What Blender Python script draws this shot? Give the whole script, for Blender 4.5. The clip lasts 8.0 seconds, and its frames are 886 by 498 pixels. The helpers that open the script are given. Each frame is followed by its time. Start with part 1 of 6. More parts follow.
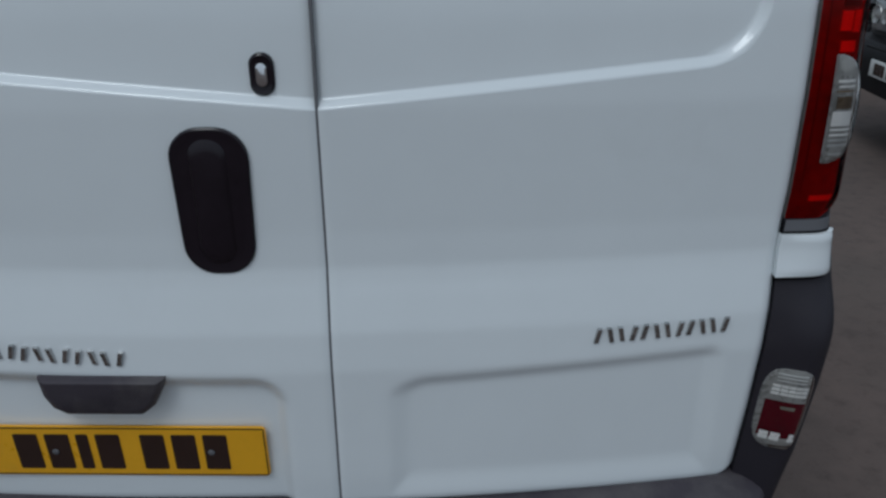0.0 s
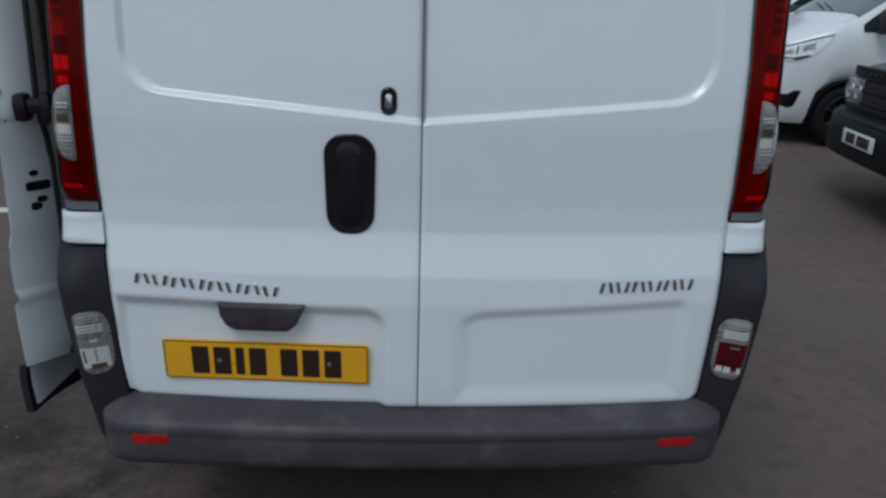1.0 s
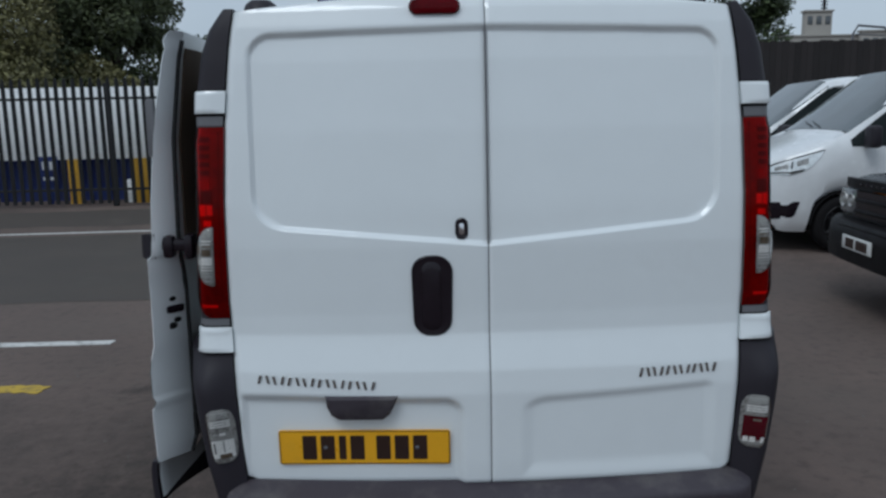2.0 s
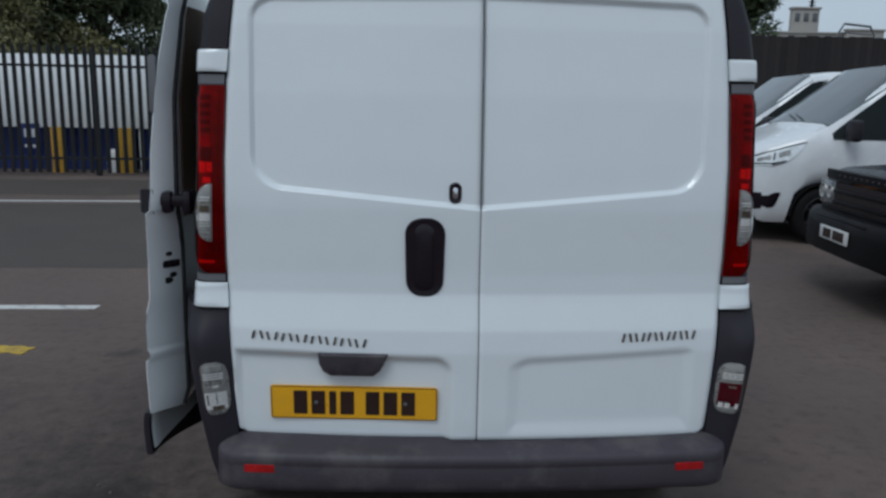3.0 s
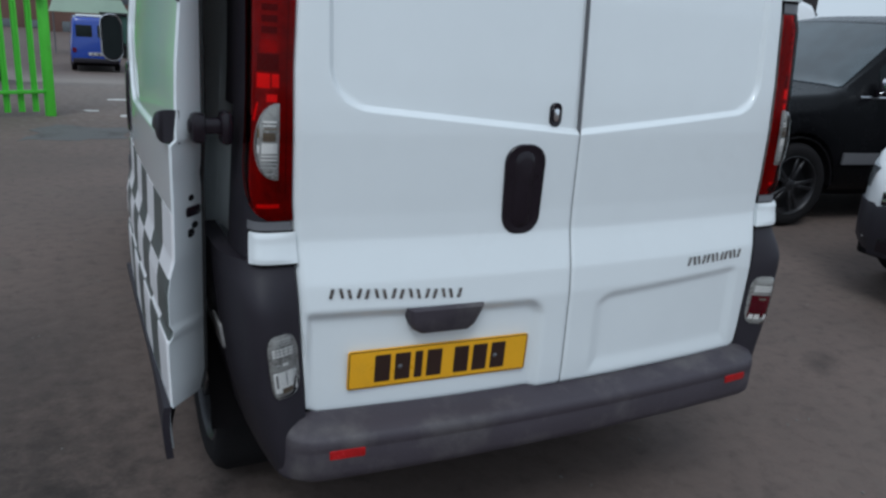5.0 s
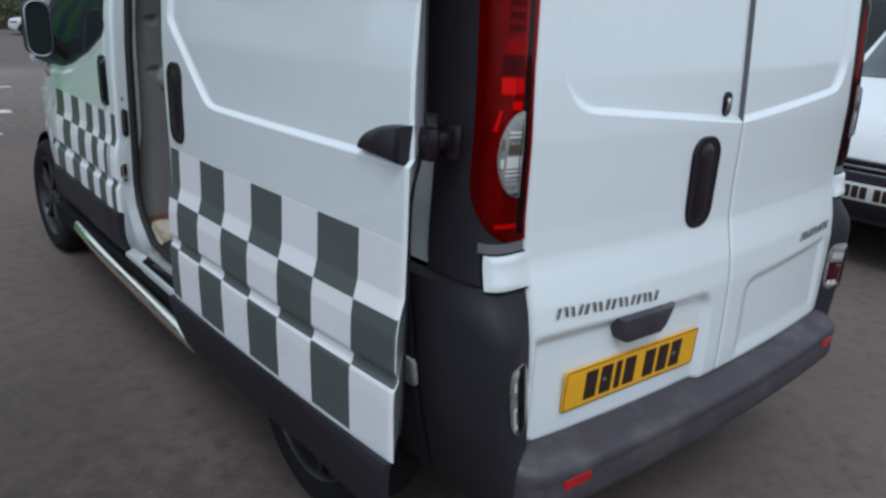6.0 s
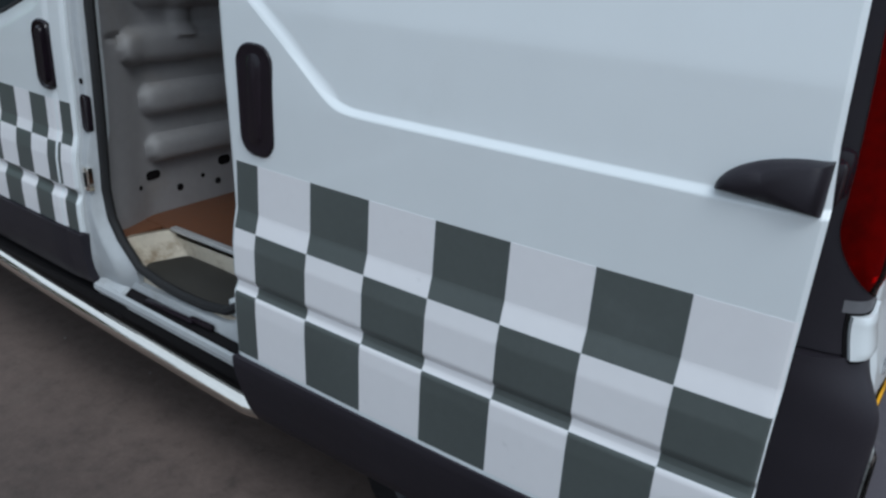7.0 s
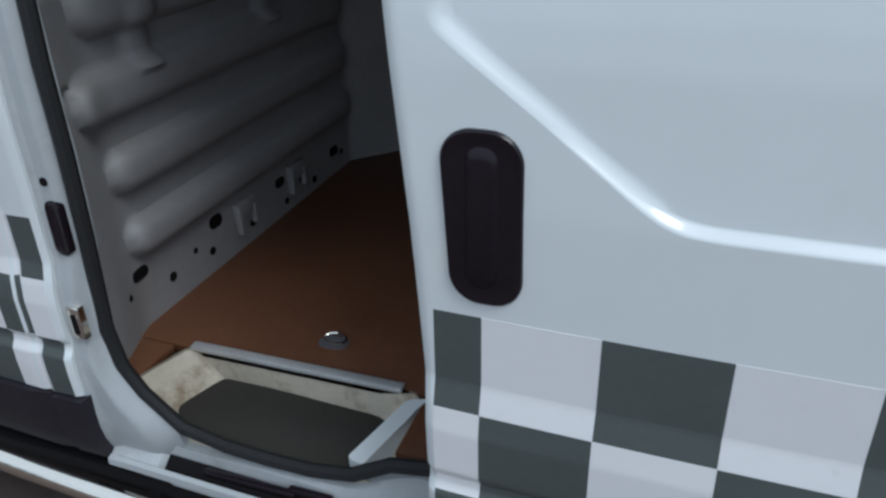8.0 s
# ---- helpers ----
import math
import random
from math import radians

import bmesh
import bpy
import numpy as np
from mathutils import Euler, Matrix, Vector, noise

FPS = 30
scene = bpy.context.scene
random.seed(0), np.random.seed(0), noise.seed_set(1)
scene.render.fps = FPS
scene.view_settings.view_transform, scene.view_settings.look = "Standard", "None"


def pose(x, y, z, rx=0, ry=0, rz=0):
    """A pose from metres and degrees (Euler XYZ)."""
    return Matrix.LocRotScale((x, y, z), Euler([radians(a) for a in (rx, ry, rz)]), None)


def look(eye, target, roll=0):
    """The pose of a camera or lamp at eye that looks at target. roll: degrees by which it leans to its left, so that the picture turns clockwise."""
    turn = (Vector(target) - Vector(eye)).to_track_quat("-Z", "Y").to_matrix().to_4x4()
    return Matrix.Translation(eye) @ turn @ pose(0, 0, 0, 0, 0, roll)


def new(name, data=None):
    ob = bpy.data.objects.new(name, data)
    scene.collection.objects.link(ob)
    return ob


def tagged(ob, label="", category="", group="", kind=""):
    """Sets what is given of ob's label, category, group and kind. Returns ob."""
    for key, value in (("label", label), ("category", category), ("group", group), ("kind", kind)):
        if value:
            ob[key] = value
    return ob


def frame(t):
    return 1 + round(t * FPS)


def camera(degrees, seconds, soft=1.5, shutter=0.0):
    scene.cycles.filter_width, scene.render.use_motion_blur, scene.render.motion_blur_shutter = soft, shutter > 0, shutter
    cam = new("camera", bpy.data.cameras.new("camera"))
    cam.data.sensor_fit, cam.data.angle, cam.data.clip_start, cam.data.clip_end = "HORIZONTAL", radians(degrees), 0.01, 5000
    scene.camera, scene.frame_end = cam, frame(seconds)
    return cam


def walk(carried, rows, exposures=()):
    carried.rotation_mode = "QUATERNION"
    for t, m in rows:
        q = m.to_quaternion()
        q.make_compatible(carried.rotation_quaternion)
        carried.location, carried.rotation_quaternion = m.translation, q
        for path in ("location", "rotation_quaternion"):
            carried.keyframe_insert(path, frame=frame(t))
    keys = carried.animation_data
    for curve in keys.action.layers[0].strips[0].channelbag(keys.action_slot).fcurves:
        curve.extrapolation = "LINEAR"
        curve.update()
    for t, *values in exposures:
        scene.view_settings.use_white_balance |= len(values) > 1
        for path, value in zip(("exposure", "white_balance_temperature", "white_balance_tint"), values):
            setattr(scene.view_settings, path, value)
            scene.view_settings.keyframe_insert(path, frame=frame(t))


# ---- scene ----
cam = camera(60.9, 8.0, 2.6)
PATH = [
    (0, (0.139, -1.126, 1.521), (0.222, 0.705, 0.720), -0.12),
    (0.5, (0.088, -1.430, 1.548), (0.204, 0.439, 0.853), 1.05),
    (1, (-0.019, -1.742, 1.554), (0.063, 0.149, 0.907), 1.67),
    (1.5, (-0.033, -1.991, 1.559), (0.007, -0.070, 0.998), -0.40),
    (1.7, (-0.114, -2.078, 1.605), (-0.081, -0.130, 1.151), -1.49),
    (2.8, (-0.233, -2.259, 1.624), (-0.130, -0.276, 1.389), 0.74),
    (3, (-0.223, -2.246, 1.565), (-0.127, -0.282, 1.195), 0.97),
    (3.5, (-0.216, -2.173, 1.519), (-0.118, -0.263, 0.932), 1.24),
    (4, (-0.446, -2.109, 1.504), (-0.232, -0.206, 0.927), 2.52),
    (4.2, (-0.591, -2.079, 1.514), (-0.263, -0.193, 0.936), 2.53),
    (5.3, (-1.540, -1.486, 1.536), (-0.557, 0.154, 0.952), 3.22),
    (5.5, (-1.740, -1.380, 1.546), (-0.717, 0.231, 0.946), 2.25),
    (6, (-1.935, -1.005, 1.525), (-0.678, 0.424, 0.907), 2.71),
    (6.5, (-2.117, -0.497, 1.560), (-0.702, 0.728, 0.853), 1.94),
    (7, (-2.159, 0.027, 1.549), (-0.609, 1.039, 0.789), 3.55),
    (7.5, (-2.060, 0.611, 1.611), (-0.490, 1.467, 0.716), 2.57),
    (8, (-1.866, 1.010, 1.625), (-0.210, 1.618, 0.683), -1.70),
]
EXPOSURES = [(t, stops, 5700, 4) for t, stops in ((0.0, -0.40), (0.5, -0.28), (1.0, -0.14), (1.5, -0.06), (2.8, -0.20), (3.0, -0.14), (3.5, 0.06), (4.0, 0.25), (4.2, 0.22), (5.5, 0.22), (6.0, 0.40), (6.5, 0.46), (7.0, 0.38), (7.5, 0.26), (8.0, 0.40))]
walk(cam, [(t, look(eye, target, roll)) for t, eye, target, roll in PATH], EXPOSURES)

# ---- sky, sun ----
world = bpy.data.worlds.new("overcast_sky")
scene.world = world
world.use_nodes = True
wn, wl = world.node_tree.nodes, world.node_tree.links
wn.clear()
w_out = wn.new("ShaderNodeOutputWorld")
w_bg = wn.new("ShaderNodeBackground")
w_sky = wn.new("ShaderNodeTexSky")
w_sky.sky_type = "NISHITA"
w_sky.sun_disc = False
w_sky.sun_elevation = radians(56)
w_sky.sun_rotation = radians(212)
w_sky.air_density, w_sky.dust_density, w_sky.ozone_density = 1.0, 4.0, 1.0
w_mix = wn.new("ShaderNodeMix")
w_mix.data_type = "RGBA"
w_mix.inputs[0].default_value = 0.84
w_cloud = wn.new("ShaderNodeTexNoise")
w_cloud.inputs["Scale"].default_value = 2.2
w_cloud.inputs["Detail"].default_value = 5
w_ramp = wn.new("ShaderNodeValToRGB")
w_ramp.color_ramp.elements[0].position, w_ramp.color_ramp.elements[0].color = 0.3, (5.0, 5.35, 5.75, 1)
w_ramp.color_ramp.elements[1].position, w_ramp.color_ramp.elements[1].color = 0.7, (6.6, 6.9, 7.25, 1)
w_tc = wn.new("ShaderNodeTexCoord")
wl.new(w_tc.outputs["Generated"], w_cloud.inputs["Vector"])
wl.new(w_cloud.outputs["Fac"], w_ramp.inputs["Fac"])
wl.new(w_sky.outputs["Color"], w_mix.inputs[6])
wl.new(w_ramp.outputs["Color"], w_mix.inputs[7])
wl.new(w_mix.outputs[2], w_bg.inputs["Color"])
w_bg.inputs["Strength"].default_value = 0.10
wl.new(w_bg.outputs["Background"], w_out.inputs["Surface"])

sun_data = bpy.data.lights.new("sun", "SUN")
sun_data.energy, sun_data.angle, sun_data.color = 0.9, radians(25), (1.0, 0.97, 0.93)
sun = new("sun", sun_data)
sun.matrix_basis = look((-3.2, -5.0, 9), (0, 0, 0))

# ---- materials ----
def material(name, rgb, rough=0.5, metal=0.0, vary=0.1, scales=(3.0, 60.0), bump=0.0, coat=0.0, dirt=None, rand=0.0, spec=0.5, alpha_glass=0.0):
    """Procedural surface: colour varied at two scales, optional dirt (rgb, scale, threshold, strength), relief and piece-by-piece variation."""
    m = bpy.data.materials.new(name)
    m.use_nodes = True
    n, l = m.node_tree.nodes, m.node_tree.links
    b = n["Principled BSDF"]
    tc = n.new("ShaderNodeTexCoord")
    big, small = n.new("ShaderNodeTexNoise"), n.new("ShaderNodeTexNoise")
    for node, s, d in ((big, scales[0], 5), (small, scales[1], 4)):
        node.inputs["Scale"].default_value = s
        node.inputs["Detail"].default_value = d
        l.new(tc.outputs["Object"], node.inputs["Vector"])
    add = n.new("ShaderNodeMath")
    add.operation = "MULTIPLY_ADD"
    l.new(big.outputs["Fac"], add.inputs[0])
    add.inputs[1].default_value = 0.6
    half = n.new("ShaderNodeMath")
    half.operation = "MULTIPLY"
    l.new(small.outputs["Fac"], half.inputs[0])
    half.inputs[1].default_value = 0.4
    l.new(half.outputs[0], add.inputs[2])
    ramp = n.new("ShaderNodeValToRGB")
    lo, hi = [max(0, c * (1 - vary)) for c in rgb], [min(1, c * (1 + vary)) for c in rgb]
    ramp.color_ramp.elements[0].position, ramp.color_ramp.elements[0].color = 0.3, (*lo, 1)
    ramp.color_ramp.elements[1].position, ramp.color_ramp.elements[1].color = 0.7, (*hi, 1)
    l.new(add.outputs[0], ramp.inputs["Fac"])
    colour = ramp.outputs["Color"]
    if dirt:
        drgb, dscale, dthr, dstr = dirt
        dn, dr, dm = n.new("ShaderNodeTexNoise"), n.new("ShaderNodeMapRange"), n.new("ShaderNodeMix")
        dn.inputs["Scale"].default_value, dn.inputs["Detail"].default_value, dn.inputs["Roughness"].default_value = dscale, 8, 0.65
        l.new(tc.outputs["Object"], dn.inputs["Vector"])
        l.new(dn.outputs["Fac"], dr.inputs["Value"])
        dr.inputs["From Min"].default_value, dr.inputs["From Max"].default_value, dr.inputs["To Max"].default_value = dthr, dthr + 0.18, dstr
        dm.data_type = "RGBA"
        l.new(dr.outputs["Result"], dm.inputs[0])
        l.new(colour, dm.inputs[6])
        dm.inputs[7].default_value = (*drgb, 1)
        colour = dm.outputs[2]
    if rand:
        oi, hv, mr = n.new("ShaderNodeObjectInfo"), n.new("ShaderNodeHueSaturation"), n.new("ShaderNodeMapRange")
        l.new(oi.outputs["Random"], mr.inputs["Value"])
        mr.inputs["To Min"].default_value, mr.inputs["To Max"].default_value = 1 - rand, 1 + rand
        l.new(mr.outputs["Result"], hv.inputs["Value"])
        l.new(colour, hv.inputs["Color"])
        colour = hv.outputs["Color"]
    l.new(colour, b.inputs["Base Color"])
    rr = n.new("ShaderNodeMapRange")
    l.new(add.outputs[0], rr.inputs["Value"])
    rr.inputs["From Min"].default_value, rr.inputs["From Max"].default_value = 0.3, 0.7
    rr.inputs["To Min"].default_value, rr.inputs["To Max"].default_value = max(0.02, rough * 0.85), min(1, rough * 1.15)
    l.new(rr.outputs["Result"], b.inputs["Roughness"])
    b.inputs["Metallic"].default_value = metal
    b.inputs["Coat Weight"].default_value = coat
    b.inputs["Coat Roughness"].default_value = 0.06
    b.inputs["Specular IOR Level"].default_value = spec
    if alpha_glass:
        b.inputs["Transmission Weight"].default_value = alpha_glass
        b.inputs["IOR"].default_value = 1.45
    if bump:
        bp = n.new("ShaderNodeBump")
        bp.inputs["Strength"].default_value = bump
        bp.inputs["Distance"].default_value = 0.01
        l.new(add.outputs[0] if scales[1] < 20 else small.outputs["Fac"], bp.inputs["Height"])
        l.new(bp.outputs["Normal"], b.inputs["Normal"])
    return m


WHITE = material("white_van_paint", (0.755, 0.79, 0.805), 0.32, vary=0.025, scales=(1.3, 9), coat=1.0, dirt=((0.42, 0.40, 0.37), 2.2, 0.60, 0.12))
# White inner paint with the load space's shade darkened into the base, plus dirt.
WHITE_IN = material("white_inside_paint_shaded", (0.31, 0.302, 0.305), 0.55, vary=0.10, scales=(2, 30), dirt=((0.26, 0.23, 0.2), 5.0, 0.55, 0.5))
# White shut paint; grey of the base carries aperture shading, with dirt over it.
SHUT = material("dirty_white_door_shut_paint_shaded", (0.44, 0.46, 0.475), 0.45, vary=0.08, scales=(3, 40), dirt=((0.24, 0.22, 0.20), 6.0, 0.56, 0.55))
VINYL_W = material("white_vinyl", (0.78, 0.77, 0.785), 0.30, vary=0.02, scales=(3, 40))
VINYL_G = material("dark_green_grey_vinyl", (0.082, 0.094, 0.091), 0.40, vary=0.10, scales=(4, 70), dirt=((0.16, 0.17, 0.17), 4, 0.62, 0.35))
PLASTIC = material("grey_black_textured_plastic", (0.021, 0.018, 0.024), 0.55, vary=0.15, scales=(4, 160), bump=0.04, dirt=((0.034, 0.030, 0.034), 3.0, 0.55, 0.5), spec=0.3)
BUMPER = material("scuffed_grey_bumper_plastic", (0.044, 0.036, 0.046), 0.58, vary=0.14, scales=(4, 180), bump=0.15, dirt=((0.13, 0.12, 0.115), 5.0, 0.52, 0.55))
SEAM = material("pale_grey_seam_rubber", (0.13, 0.13, 0.14), 0.6, vary=0.1, scales=(5, 60))
GREYP = material("mid_grey_plastic", (0.13, 0.13, 0.14), 0.45, vary=0.08, scales=(5, 90))
BLACK = material("gloss_black_plastic", (0.012, 0.008, 0.012), 0.24, vary=0.2, scales=(6, 60), spec=0.32)
RED_D = material("dark_red_lamp_chamber", (0.085, 0.002, 0.008), 0.2, vary=0.4, scales=(14, 80), spec=0.22)
RUBBER = material("black_rubber", (0.012, 0.012, 0.013), 0.75, vary=0.2, scales=(8, 90), bump=0.2)
TYRE = material("tyre_rubber", (0.013, 0.012, 0.013), 0.9, vary=0.25, scales=(8, 70), bump=0.3, spec=0.15)
ALLOY = material("dark_alloy", (0.035, 0.034, 0.037), 0.35, metal=0.5, vary=0.15, scales=(5, 60))
CHROME = material("polished_chrome", (0.72, 0.72, 0.74), 0.16, metal=1.0, vary=0.06, scales=(5, 80))
STEEL = material("brushed_side_bar_steel", (0.88, 0.84, 0.77), 0.10, metal=1.0, vary=0.06, scales=(4, 120), dirt=((0.35, 0.32, 0.27), 6, 0.62, 0.3))
DARK = material("shadowed_underbody_black", (0.008, 0.007, 0.008), 0.85, vary=0.3, scales=(4, 40), spec=0.15)
RED = material("red_lamp_lens", (0.095, 0.0012, 0.004), 0.12, vary=0.45, scales=(7, 60), spec=0.12)
ALU = material("worn_aluminium_trim", (0.55, 0.55, 0.55), 0.45, metal=0.3, vary=0.12, scales=(6, 90))
CLEAR = material("clear_ribbed_lamp_lens", (0.82, 0.82, 0.80), 0.18, metal=0.6, vary=0.35, scales=(24, 90), bump=0.10, coat=0.3)
HEADL = material("car_headlamp_glass", (0.26, 0.27, 0.28), 0.12, metal=0.5, vary=0.5, scales=(3, 12), coat=0.3)
HOUSING = material("pale_grey_lamp_housing", (0.36, 0.33, 0.28), 0.25, metal=0.5, vary=0.25, scales=(14, 80))
AMBER = material("amber_bulb_tint", (0.30, 0.215, 0.13), 0.2, metal=0.4, vary=0.2, scales=(22, 130))
PLATE_Y = material("yellow_number_plate", (0.80, 0.40, 0.012), 0.30, vary=0.05, scales=(5, 80), dirt=((0.45, 0.25, 0.05), 7, 0.6, 0.3))
PLATE_W = material("white_number_plate", (0.72, 0.72, 0.70), 0.35, vary=0.05, scales=(5, 80))
INK = material("black_plate_ink", (0.030, 0.014, 0.010), 0.4, vary=0.15, scales=(20, 120))
PLY = material("brown_ply_floor", (0.150, 0.062, 0.030), 0.55, vary=0.25, scales=(2.5, 45), bump=0.1, dirt=((0.23, 0.12, 0.07), 3, 0.56, 0.45))
BOARD = material("brown_hardboard_lining", (0.10, 0.070, 0.045), 0.7, vary=0.2, scales=(3, 60))
CREAM = material("worn_cream_step_paint", (0.58, 0.52, 0.42), 0.6, vary=0.15, scales=(6, 50), bump=0.2, dirt=((0.20, 0.13, 0.06), 14, 0.52, 0.75))
MAT = material("dark_grit_step_mat", (0.040, 0.037, 0.031), 0.9, vary=0.3, scales=(5, 240), bump=0.5)
GLASS = material("dark_tinted_glass", (0.022, 0.027, 0.028), 0.05, vary=0.15, scales=(1.5, 10), coat=0.0, spec=0.1)
GLASS.node_tree.nodes["Principled BSDF"].inputs["IOR"].default_value = 1.16
# Strong mottling of the base colour stands in for broken reflections.
SCREEN = material("windscreen_glass", (0.034, 0.046, 0.052), 0.05, vary=0.7, scales=(1.6, 7), coat=0.6, spec=0.8)

LAMP_BODY = material("lamp_reflector_body", (0.15, 0.145, 0.14), 0.4, metal=0.0, vary=0.6, scales=(9, 60))
LAMP_PALE = material("pale_lamp_reflector", (0.92, 0.90, 0.88), 0.35, vary=0.08, scales=(30, 160))
LAMP_DARK = material("dark_lamp_chamber", (0.040, 0.038, 0.038), 0.4, vary=0.4, scales=(14, 80))
LAMP_GREY = material("grey_lamp_bowl", (0.36, 0.355, 0.345), 0.28, metal=0.3, vary=0.3, scales=(18, 120), bump=0.1)
LAMP_BROWN = material("brown_tinted_bulb_bowl", (0.12, 0.085, 0.055), 0.3, vary=0.3, scales=(18, 120))
LAMP_MIRROR = material("lamp_mirror_bowl", (0.82, 0.82, 0.80), 0.14, metal=1.0, vary=0.2, scales=(24, 120), bump=0.12)


def film(name, tint, rough=0.06):
    """A clear moulded cover: light passes tinted, the surface mirrors a little."""
    m = bpy.data.materials.new(name)
    m.use_nodes = True
    n, l = m.node_tree.nodes, m.node_tree.links
    n.clear()
    out, mix, pas, gl, fr = n.new("ShaderNodeOutputMaterial"), n.new("ShaderNodeMixShader"), n.new("ShaderNodeBsdfTransparent"), n.new("ShaderNodeBsdfGlossy"), n.new("ShaderNodeFresnel")
    pas.inputs["Color"].default_value = (*tint, 1)
    gl.inputs["Roughness"].default_value = rough
    fr.inputs["IOR"].default_value = 1.22
    l.new(fr.outputs[0], mix.inputs[0])
    l.new(pas.outputs[0], mix.inputs[1])
    l.new(gl.outputs[0], mix.inputs[2])
    l.new(mix.outputs[0], out.inputs["Surface"])
    return m


RED_FILM = film("clear_red_lamp_cover", (0.98, 0.05, 0.055))
CLEAR_FILM = film("clear_lamp_cover", (0.98, 0.98, 0.975))


def asphalt(ground_tones=()):
    m = material("weathered_asphalt", (0.117, 0.086, 0.074), 0.88, vary=0.32, scales=(0.7, 26), bump=0.35, dirt=((0.050, 0.040, 0.035), 0.8, 0.57, 0.7))
    n, l = m.node_tree.nodes, m.node_tree.links
    b = n["Principled BSDF"]
    src = b.inputs["Base Color"].links[0].from_socket
    tc = n.new("ShaderNodeTexCoord")
    for kind, scale, rgb, lo, hi, k in (("V", 150.0, (0.19, 0.165, 0.145), 0.0, 0.20, 0.5), ("N", 2.6, (0.125, 0.102, 0.086), 0.56, 0.74, 0.6), ("N", 13.0, (0.048, 0.037, 0.033), 0.50, 0.68, 0.65), ("C", 0.30, (0.045, 0.036, 0.032), 0.004, 0.0, 0.2)):
        if kind == "N":
            t = n.new("ShaderNodeTexNoise")
            t.inputs["Detail"].default_value, t.inputs["Roughness"].default_value = 9, 0.7
            out = t.outputs["Fac"]
        else:
            t = n.new("ShaderNodeTexVoronoi")
            if kind == "C":
                t.feature = "DISTANCE_TO_EDGE"
            out = t.outputs["Distance"]
        t.inputs["Scale"].default_value = scale
        if kind == "C":
            wob, av = n.new("ShaderNodeTexNoise"), n.new("ShaderNodeVectorMath")
            wob.inputs["Scale"].default_value, wob.inputs["Detail"].default_value = 1.7, 6
            l.new(tc.outputs["Object"], wob.inputs["Vector"])
            av.operation = "MULTIPLY_ADD"
            l.new(wob.outputs["Color"], av.inputs[0])
            av.inputs[1].default_value = (1.3, 1.3, 1.3)
            l.new(tc.outputs["Object"], av.inputs[2])
            l.new(av.outputs[0], t.inputs["Vector"])
        else:
            l.new(tc.outputs["Object"], t.inputs["Vector"])
        r, mx = n.new("ShaderNodeMapRange"), n.new("ShaderNodeMix")
        l.new(out, r.inputs["Value"])
        r.inputs["From Min"].default_value, r.inputs["From Max"].default_value = lo, hi
        r.inputs["To Min"].default_value, r.inputs["To Max"].default_value = (k, 0.0) if kind == "V" else (0.0, k)
        mx.data_type = "RGBA"
        l.new(r.outputs["Result"], mx.inputs[0])
        l.new(src, mx.inputs[6])
        mx.inputs[7].default_value = (*rgb, 1)
        src = mx.outputs[2]
    edge = n.new("ShaderNodeTexNoise")
    edge.inputs["Scale"].default_value, edge.inputs["Detail"].default_value, edge.inputs["Roughness"].default_value = 9.0, 9, 0.75
    l.new(tc.outputs["Object"], edge.inputs["Vector"])
    # Soft ellipses: oil stains, pale patches, and the van's shade painted on the ground.
    for x, y, rx, ry, turn, k, tint in ground_tones:
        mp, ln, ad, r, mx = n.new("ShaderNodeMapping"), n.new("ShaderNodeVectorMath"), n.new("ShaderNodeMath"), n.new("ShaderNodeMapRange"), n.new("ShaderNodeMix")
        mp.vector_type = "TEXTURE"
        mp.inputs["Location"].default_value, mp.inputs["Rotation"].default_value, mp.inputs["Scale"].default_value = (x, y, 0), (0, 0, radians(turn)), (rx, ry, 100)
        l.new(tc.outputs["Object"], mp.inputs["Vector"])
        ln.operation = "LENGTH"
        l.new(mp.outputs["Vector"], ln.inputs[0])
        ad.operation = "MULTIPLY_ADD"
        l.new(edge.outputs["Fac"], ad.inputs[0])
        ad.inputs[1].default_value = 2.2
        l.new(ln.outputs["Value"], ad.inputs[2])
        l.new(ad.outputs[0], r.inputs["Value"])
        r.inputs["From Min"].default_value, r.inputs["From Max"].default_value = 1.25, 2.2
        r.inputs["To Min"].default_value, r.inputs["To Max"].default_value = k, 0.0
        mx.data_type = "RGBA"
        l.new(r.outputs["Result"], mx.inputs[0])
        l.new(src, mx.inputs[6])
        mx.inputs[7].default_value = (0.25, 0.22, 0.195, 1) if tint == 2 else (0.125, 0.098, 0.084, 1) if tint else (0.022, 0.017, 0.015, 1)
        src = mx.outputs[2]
    l.new(src, b.inputs["Base Color"])
    return m


